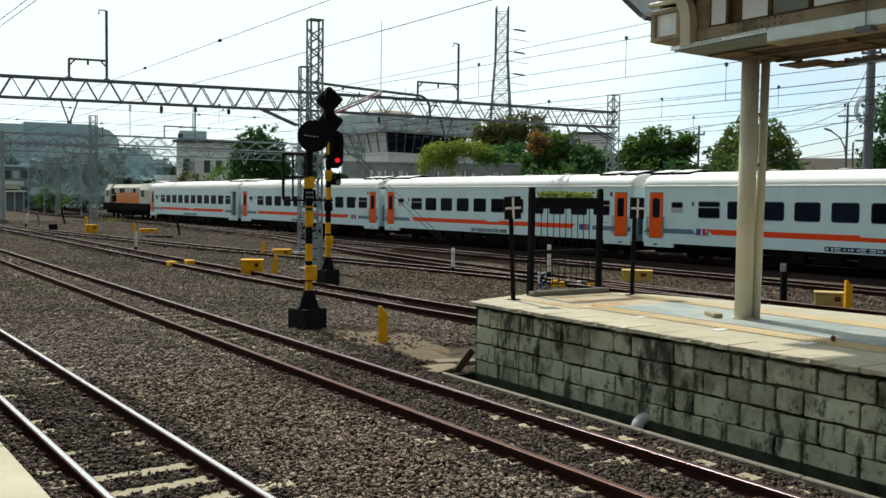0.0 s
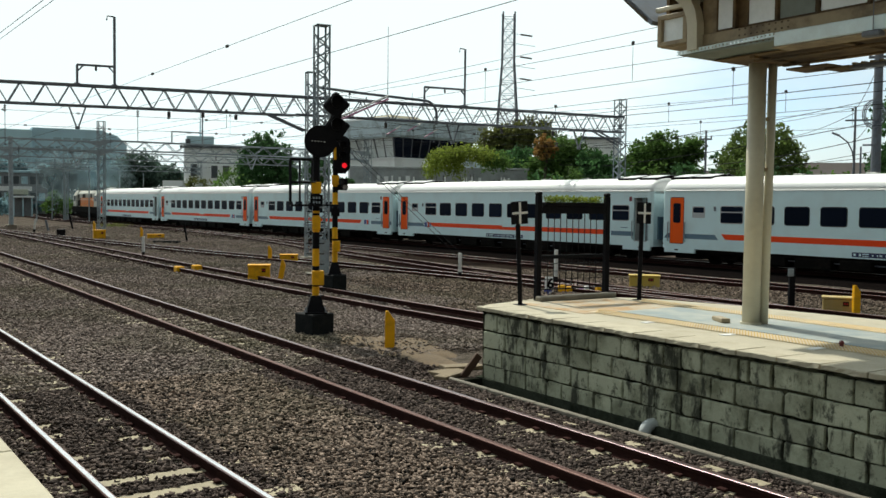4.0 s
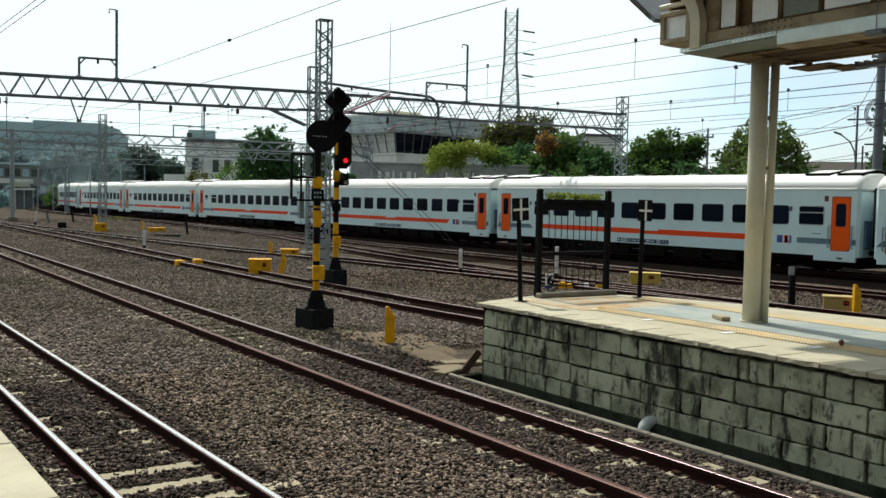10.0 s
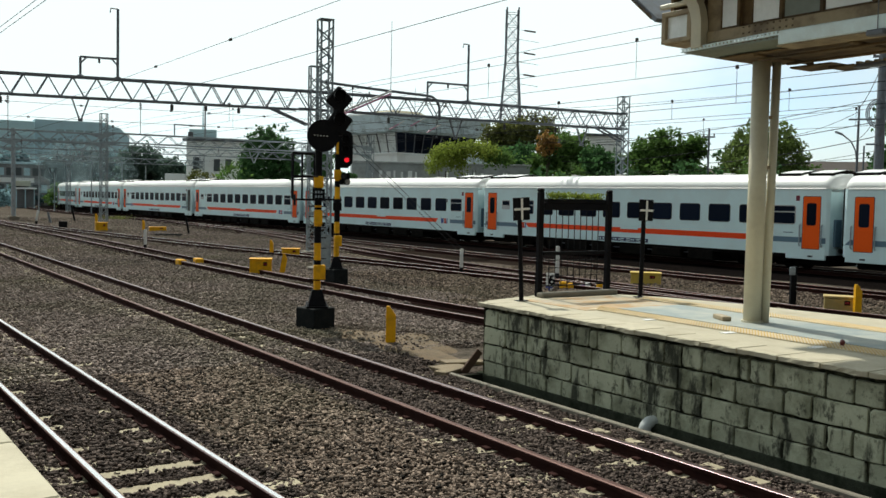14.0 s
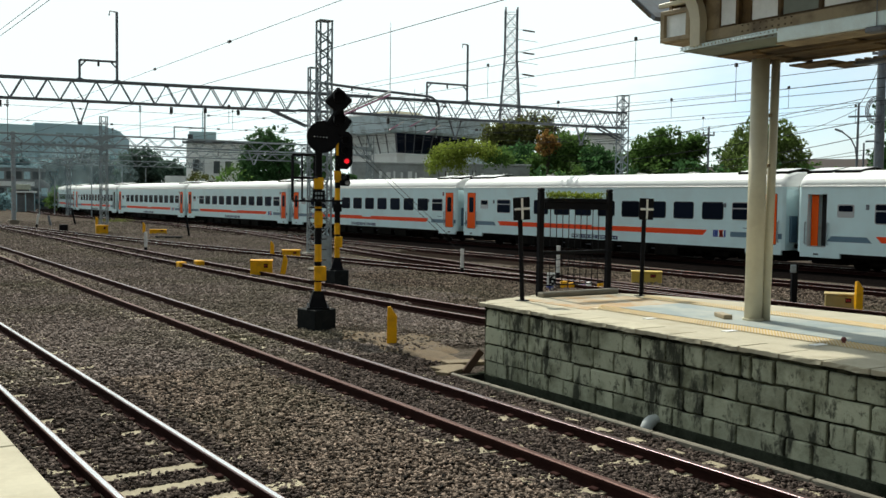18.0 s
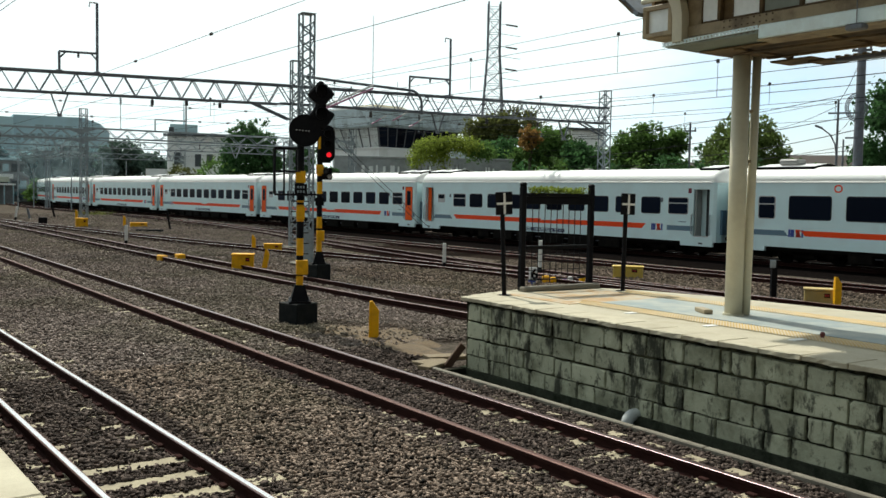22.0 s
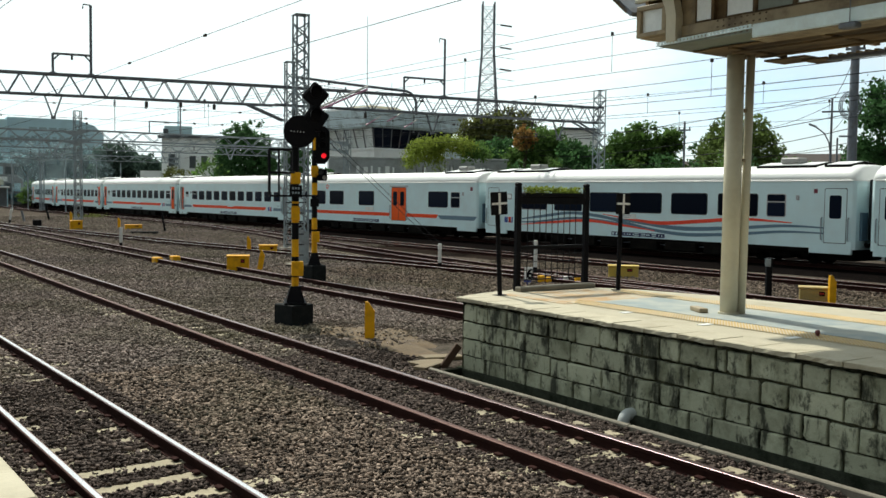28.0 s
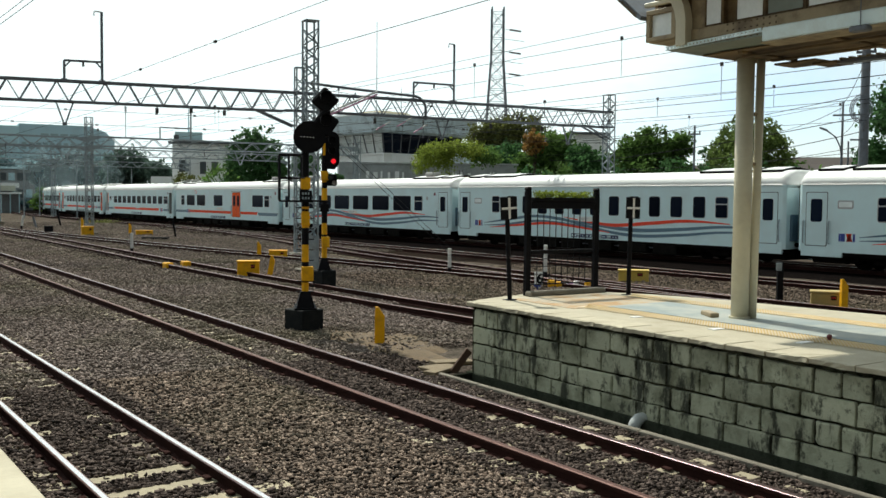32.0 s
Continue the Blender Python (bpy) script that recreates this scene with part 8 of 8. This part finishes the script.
    # round-cornered balcony beside the plinth and a low block behind it
    pts = [(4.6 + 1.7 * math.sin(a), 0.9 - 1.0 * math.cos(a) + 0.2) for a in np.linspace(-1.57, 1.57, 11)]
    part("balcony", prism([(2.9, 1.4)] + pts + [(6.3, 1.4)], 5.9, 7.0), M_TOWER_W, t, "rounded white balcony wall")
    part("side_block", box(W - 2.5, W + 2.6, 1.6, 7, -0.2, 7.6, 0.05), M_TOWER, t, "grey side block")


control_tower()
yw = tagged(empty("yard_wall", facing(34.7, 79, -0.17, 4)), "long grey concrete yard wall with faded marks", "wall")
for k in range(7):
    part("wall_panel", box(-7.4 + k * 2.13, -5.31 + k * 2.13, -0.12, 0.12, 0, 5.45, 0.02), M_WALLGREY, yw)
    part("pilaster", box(-7.46 + k * 2.13, -7.34 + k * 2.13, -0.18, 0.16, 0, 5.50, 0.01), M_WALLGREY, yw)
part("coping", box(-7.5, 7.6, -0.2, 0.2, 5.45, 5.62, 0.02), M_WALLGREY, yw)
for k, x in enumerate((-5.8, -5.2, -4.6, -4.0, -3.4, -2.8, -2.2, 0.4, 2.0, 2.7, 3.3, 5.2, 5.8)):
    part("faded_mark", box(x, x + 0.16 + 0.1 * (k % 3), -0.135, -0.125, 4.3, 4.8 + 0.08 * (k % 2)), M_TOWER_W, yw, "faded pale paint mark")
hs = tagged(empty("white_house", facing(21.55, 130, -0.17, -12)), "cream white house with dark flat roof edge", "house")
part("wall", box(-3.9, 4.2, -3, 4, 0, 9.5, 0.05), M_HOUSE, hs)
part("roof", prism([(-4.3, -3.5), (4.5, -3.5), (4.5, 4.4), (-4.3, 4.4)], 9.5, 9.8), M_ROOFGREY, hs, "dark roof slab")
for x, z in ((-2.6, 6.6), (0.1, 6.4), (1.6, 6.4), (-2.4, 3.5), (1.0, 3.4)):
    w = part("window", box(x - 0.50, x + 0.50, -3.06, -2.98, z - 0.9, z + 0.9, 0.02), M_TOWER_W, hs)
    part("pane", box(x - 0.40, x + 0.40, -3.09, -3.05, z - 0.8, z + 0.8), M_SHED_DK, w)
part("water_tank", rod((-3.6, -2.0, 9.8), (-3.6, -2.0, 10.7), 0.30, 0.35, 14), M_ROOFGREY, hs)
part("lean_to", prism([(-6.5, -3.6), (-3.9, -3.6), (-3.9, 2), (-6.5, 2)], 0, 5.2), M_HOUSE, hs)

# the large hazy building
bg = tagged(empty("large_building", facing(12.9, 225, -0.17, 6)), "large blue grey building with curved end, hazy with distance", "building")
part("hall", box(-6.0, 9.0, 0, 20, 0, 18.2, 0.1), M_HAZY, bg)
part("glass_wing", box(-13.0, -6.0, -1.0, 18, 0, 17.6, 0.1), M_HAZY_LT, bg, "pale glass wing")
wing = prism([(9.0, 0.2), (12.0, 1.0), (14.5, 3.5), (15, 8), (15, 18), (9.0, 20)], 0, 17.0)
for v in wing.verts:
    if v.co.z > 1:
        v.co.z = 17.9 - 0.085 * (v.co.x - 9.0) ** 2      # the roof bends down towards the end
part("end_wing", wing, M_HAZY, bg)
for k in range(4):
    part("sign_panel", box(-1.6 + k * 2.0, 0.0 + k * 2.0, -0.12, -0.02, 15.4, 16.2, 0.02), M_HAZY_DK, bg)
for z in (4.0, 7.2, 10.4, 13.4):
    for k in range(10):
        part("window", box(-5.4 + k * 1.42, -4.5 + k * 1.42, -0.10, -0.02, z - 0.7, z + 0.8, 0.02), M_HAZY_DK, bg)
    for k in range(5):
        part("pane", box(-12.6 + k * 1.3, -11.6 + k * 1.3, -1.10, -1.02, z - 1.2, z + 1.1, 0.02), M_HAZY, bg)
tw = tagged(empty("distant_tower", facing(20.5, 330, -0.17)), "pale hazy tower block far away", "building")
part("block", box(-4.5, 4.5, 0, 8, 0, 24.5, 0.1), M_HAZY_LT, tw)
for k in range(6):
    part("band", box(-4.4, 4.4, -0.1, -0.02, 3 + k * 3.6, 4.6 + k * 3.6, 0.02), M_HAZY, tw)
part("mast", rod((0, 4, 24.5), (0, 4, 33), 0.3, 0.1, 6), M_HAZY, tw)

rb = random.Random(77)
for k in range(12):
    az, d = 12.9 + k * 0.47 + rb.uniform(-0.2, 0.2), 165 + rb.uniform(0, 40)
    w, h = rb.uniform(2.0, 4.6), rb.uniform(2.0, 4.6)
    s = tagged(empty("trackside_shed", facing(az, d, -0.17, rb.uniform(-15, 15))), "small weathered shed beside the far tracks", "shed", group="trackside sheds")
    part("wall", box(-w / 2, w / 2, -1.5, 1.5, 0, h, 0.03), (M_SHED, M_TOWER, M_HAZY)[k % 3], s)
    part("roof", prism([(-w / 2 - 0.3, -1.9), (w / 2 + 0.3, -1.9), (w / 2 + 0.3, 1.9), (-w / 2 - 0.3, 1.9)], h, h + 0.25), (M_TOWER_W, M_TOWER, M_SHED)[k % 3], s)
    part("doorway", box(-0.6, 0.5, -1.54, -1.48, 0.05, min(2.1, h - 0.2), 0.02), M_SHED, s)
    part("window", box(w * 0.22, w * 0.42, -1.54, -1.48, h * 0.5, h * 0.75, 0.02), M_SHED_DK, s)
for az, d, h in ((14.35, 112, 6.2), (14.8, 114, 6.0), (13.1, 120, 5.4), (11.6, 118, 5.8), (12.4, 128, 4.8), (16.0, 124, 6.4), (17.3, 126, 6.0)):
    yp = tagged(empty("yard_pole", facing(az, d)), "pale grey pole in the far yard", "pole", group="poles in the far yard")
    part("shaft", rod((0, 0, 0), (0, 0, h), 0.07, 0.05, 8), M_STEEL, yp)
    part("cap", rod((0, 0, h), (0, 0, h + 0.06), 0.06, 0.05, 8), M_STEEL, yp)
sb = tagged(empty("station_building", facing(10.75, 176, -0.17, 5)), "pale flat-roofed railway building with window bands", "building")
part("wall", box(-5.6, 4.4, 0, 6, 0, 7.0, 0.05), M_SHED, sb)
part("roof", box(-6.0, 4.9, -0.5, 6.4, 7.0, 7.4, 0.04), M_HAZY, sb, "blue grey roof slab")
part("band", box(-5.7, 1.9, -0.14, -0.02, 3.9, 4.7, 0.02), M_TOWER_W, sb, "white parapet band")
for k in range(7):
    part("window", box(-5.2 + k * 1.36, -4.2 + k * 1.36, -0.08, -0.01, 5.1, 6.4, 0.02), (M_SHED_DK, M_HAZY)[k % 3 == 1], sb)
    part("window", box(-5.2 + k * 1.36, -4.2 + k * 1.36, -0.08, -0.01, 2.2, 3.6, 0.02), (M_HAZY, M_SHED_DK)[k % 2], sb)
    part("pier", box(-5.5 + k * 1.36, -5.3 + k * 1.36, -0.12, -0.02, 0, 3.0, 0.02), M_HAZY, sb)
ps = tagged(empty("platform_shelter", facing(11.3, 150, -0.17, 4)), "cream fascia shelter beside the far tracks", "shelter")
part("fascia", box(-2.7, -0.4, -1, 1, 3.2, 3.95, 0.03), mat("pale_fascia", (0.55, 0.58, 0.48), 0.7, var=0.06, scale=1), ps)
part("roof", box(-2.5, 0.4, -1.2, 1.2, 2.75, 3.0, 0.03), M_TOWER_W, ps, "white roof edge")
part("wall", box(-2.4, 0.2, 0.2, 0.9, 0, 2.75, 0.03), M_SHED, ps)
part("back_wall", box(-2.6, -0.5, 0.3, 0.8, 3.0, 3.2, 0.01), M_SHED_DK, ps)
for x in (-2.3, -1.1, 0.1):
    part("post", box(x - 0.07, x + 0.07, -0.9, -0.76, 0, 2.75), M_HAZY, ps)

wb = tagged(empty("white_building", facing(44.4, 112, -0.17, 10)), "white flat-roofed building behind trees", "building")
part("wall", box(-2.2, 1.7, -2, 4, 0, 10.2, 0.05), M_TOWER_W, wb)
part("roof", prism([(-2.9, -2.4), (1.3, -2.4), (2.1, 0), (2.1, 4.5), (-2.9, 4.5)], 10.2, 10.45), M_ROOFGREY, wb)
for k in range(3):
    part("wall_panel", box(-2.0 + k * 1.2, -0.95 + k * 1.2, -2.06, -2.0, 6.4, 9.8, 0.02), M_HOUSE, wb)


def gable_house(az, d, w, deep, eave, ridge, turn, label):
    h = tagged(empty("house", facing(az, d, -0.17, turn)), label, "house", group="houses behind the yard")
    part("wall", box(-w / 2, w / 2, -deep / 2, deep / 2, 0, eave), M_HOUSE, h)
    bm = bmesh.new()
    q = w / 2 + 0.5
    v = [bm.verts.new(p) for p in ((-q, -deep / 2 - 0.6, eave - 0.2), (q, -deep / 2 - 0.6, eave - 0.2), (q, deep / 2 + 0.6, eave - 0.2), (-q, deep / 2 + 0.6, eave - 0.2), (-q, 0, ridge), (q, 0, ridge))]
    for f in ((0, 1, 5, 4), (2, 3, 4, 5), (1, 2, 5), (3, 0, 4), (3, 2, 1, 0)):
        bm.faces.new([v[i] for i in f])
    part("roof", bm, M_TILE, h, "brown tiled roof")
    part("window", box(-1.0, 0.4, -deep / 2 - 0.05, -deep / 2 + 0.02, eave * 0.5, eave * 0.75, 0.02), M_GLASS, h)


gable_house(57.2, 92, 5.6, 6, 4.9, 6.7, 8, "house with brown tiled roof behind the yard")
gable_house(49.9, 95, 7, 6, 4.6, 6.1, -10, "house with brown tiled roof behind the hedge")
gable_house(59.4, 78, 8, 6, 4.0, 5.5, 20, "house with weathered red brown roof")
gable_house(55.4, 105, 8, 6, 4.6, 6.0, 0, "house with brown tiled roof between trees")


def pylon(az, d, h):
    p = tagged(empty("transmission_tower", facing(az, d, -0.17, 4)), "tall steel lattice transmission tower", "pylon")
    def half(z):
        return 0.92 + 0.004 * (h - z) + 0.06 * max(0.0, 25.0 - z)
    zs = [0, 5, 9.5, 13, 16] + list(np.arange(18, h + 0.1, 2.0))
    for sx in (-1, 1):
        for sy in (-1, 1):
            bm = bmesh.new()
            for a, b in zip((0, 25.0), (25.0, h)):
                bar((sx * half(a), sy * half(a), a), (sx * half(b), sy * half(b), b), 0.17, 0.17, bm)
            part("leg", bm, M_STEEL_DK, p, smooth=False)
    for f in range(4):
        rot = pose(0, 0, 0, 0, 0, 90 * f)
        for a, b in zip(zs, zs[1:]):
            for s in (1, -1):
                part("bracing_bar", bar(rot @ Vector((s * half(a), -half(a), a)), rot @ Vector((-s * half(b), -half(b), b)), 0.075, 0.075), M_STEEL, p)
            part("girt", bar(rot @ Vector((-half(b), -half(b), b)), rot @ Vector((half(b), -half(b), b)), 0.07, 0.07), M_STEEL, p)
    for z in (29.4, 25.9, 22.5):
        part("cross_arm", bar((0.9, 0, z + 0.1), (2.0, 0, z), 0.05, 0.05), M_STEEL, p)
        part("insulator_string", rod((1.9, 0, z), (3.7, -0.3, z - 0.3), 0.13, n=6), M_INSUL, p)
        part("line_stub", rod((0.9, 0, z - 1.4), (4.2, -0.4, z - 1.9), 0.035, n=5), M_INSUL, p)
    return p


pylon(38.8, 150, 32.8)


def utility_pole(az, d, h, r, label):
    p = tagged(empty("utility_pole", facing(az, d)), label, "pole", group="utility poles")
    part("shaft", rod((0, 0, 0), (0, 0, h), r, r * 0.75, 10), M_STEEL_DK, p)
    part("cross_arm", box(-0.45, 0.45, -0.06, 0.06, h - 0.7, h - 0.58, 0.01), M_STEEL_DK, p)
    for x in (-0.38, 0.38):
        part("insulator", rod((x, 0, h - 0.58), (x, 0, h - 0.38), 0.05), M_INSUL, p)
    return p


utility_pole(50.5, 75, 8.4, 0.10, "thin dark utility pole behind the train")
bp = utility_pole(59.6, 50, 10.5, 0.26, "thick dark utility pole hung with coiled cables")
for k in range(3):
    pts = [(-0.15 + (0.36 + 0.07 * k) * math.cos(a), -0.32 - 0.03 * k, 7.1 + (0.50 + 0.08 * k) * math.sin(a)) for a in np.linspace(0, math.tau, 22)]
    part("cable_coil", tube(pts, 0.028, 5), M_STEEL_DK, bp, "coil of black cable")
part("bracket", box(-1.4, 0.1, -0.30, -0.22, 6.8, 6.88), M_STEEL_DK, bp)
part("bracket", box(-0.6, 0.1, -0.30, -0.22, 5.6, 5.68), M_STEEL_DK, bp)
sl = tagged(empty("street_lamp", facing(58.5, 60)), "dark street lamp with a curved arm", "street lamp")
part("pole", rod((0, 0, 0), (0, 0, 8.5), 0.09, 0.06, 10), M_STEEL_DK, sl)
part("arm", tube([(0, 0, 5.2), (-0.10, 0, 5.9), (-0.36, 0, 6.45), (-0.85, 0, 6.85)], 0.04), M_STEEL_DK, sl)
part("lamp_head", box(-0.25, 0.25, -0.10, 0.10, -0.06, 0.06, 0.04, m=pose(-1.02, 0, 6.93, 0, 22, 0)), M_STEEL_DK, sl, "flat grey lamp head")
part("second_pole", rod((0.35, 0.2, 0), (0.35, 0.2, 6.2), 0.07, 0.05, 8), M_STEEL_DK, sl)
# cables between the utility poles
for k, (a, b, za, zb) in enumerate((((58.5, 60), (50.5, 75), 8.3, 8.25), ((59.6, 50), (58.5, 60), 9.4, 8.2), ((59.6, 50), (50.5, 75), 5.9, 5.6), ((59.6, 50), (50.5, 75), 5.2, 5.0), ((58.5, 60), (55.0, 85), 8.0, 8.4), ((50.5, 75), (44.0, 78), 8.25, 7.3),
                                    ((50.5, 75), (40.0, 70), 8.0, 6.2), ((50.5, 75), (40.0, 70), 7.2, 5.6), ((50.5, 75), (42.0, 66), 6.0, 5.2), ((59.6, 50), (58.5, 60), 7.2, 6.4), ((59.6, 50), (45.5, 70), 7.7, 6.9), ((59.6, 50), (44.0, 74), 6.6, 5.4), ((59.6, 50), (43.0, 74), 4.9, 4.7))):
    p, q = Vector((*spot(*a), za)), Vector((*spot(*b), zb))
    wire("service_cable", [p.lerp(q, t) - Vector((0, 0, 0.9 * t * (1 - t))) for t in np.linspace(0, 1, 14)], 0.013 + 0.004 * (k % 3), "dark sagging service cable between poles")

# yard behind the train: plain wall closing the ground
bw = tagged(empty("boundary_wall", pose(38.5, 60, -0.17)), "low grey boundary wall behind the train", "wall", kind="structure")
for k in range(30):
    part("wall_panel", box(-0.1, 0.1, -58 + k * 3.0, -55.05 + k * 3.0, 0, 2.0, 0.02), M_WALLGREY, bw)


def parked_car(az, d, turn, paint):
    c = tagged(empty("parked_car", facing(az, d, -0.17, turn)), "pale car parked far beyond the tracks", "car", group="parked cars")
    part("body", box(-2.1, 2.1, -0.85, 0.85, 0.3, 0.95, 0.15), paint, c)
    part("cabin", box(-1.2, 1.1, -0.75, 0.75, 0.95, 1.5, 0.18), M_HAZY_DK, c)
    part("cabin_roof", box(-1.0, 0.9, -0.68, 0.68, 1.5, 1.54), paint, c)
    for x in (-1.3, 1.3):
        for y in (-0.8, 0.8):
            part("wheel", rod((x, y - 0.1, 0.32), (x, y + 0.1, 0.32), 0.32, n=14), M_BLACK, c)


for az, turn in ((13.95, -5), (14.95, 4)):
    parked_car(az, 165, turn, M_TOWER_W)
grass_far = leaf_cloud("grass_strip", [(x, random.Random(int(x * 9)).uniform(-2.5, 2.5), 0.1) for x in np.arange(-1.2, 1.2, 0.4)], 60, (0.5, 0.8, 0.10), 0.10, L_OLIVE, 55)
grass_far.matrix_basis = facing(15.8, 96, -0.17)
tagged(grass_far, "yellow green grass beside the far track", "grass", kind="stuff")


motions()
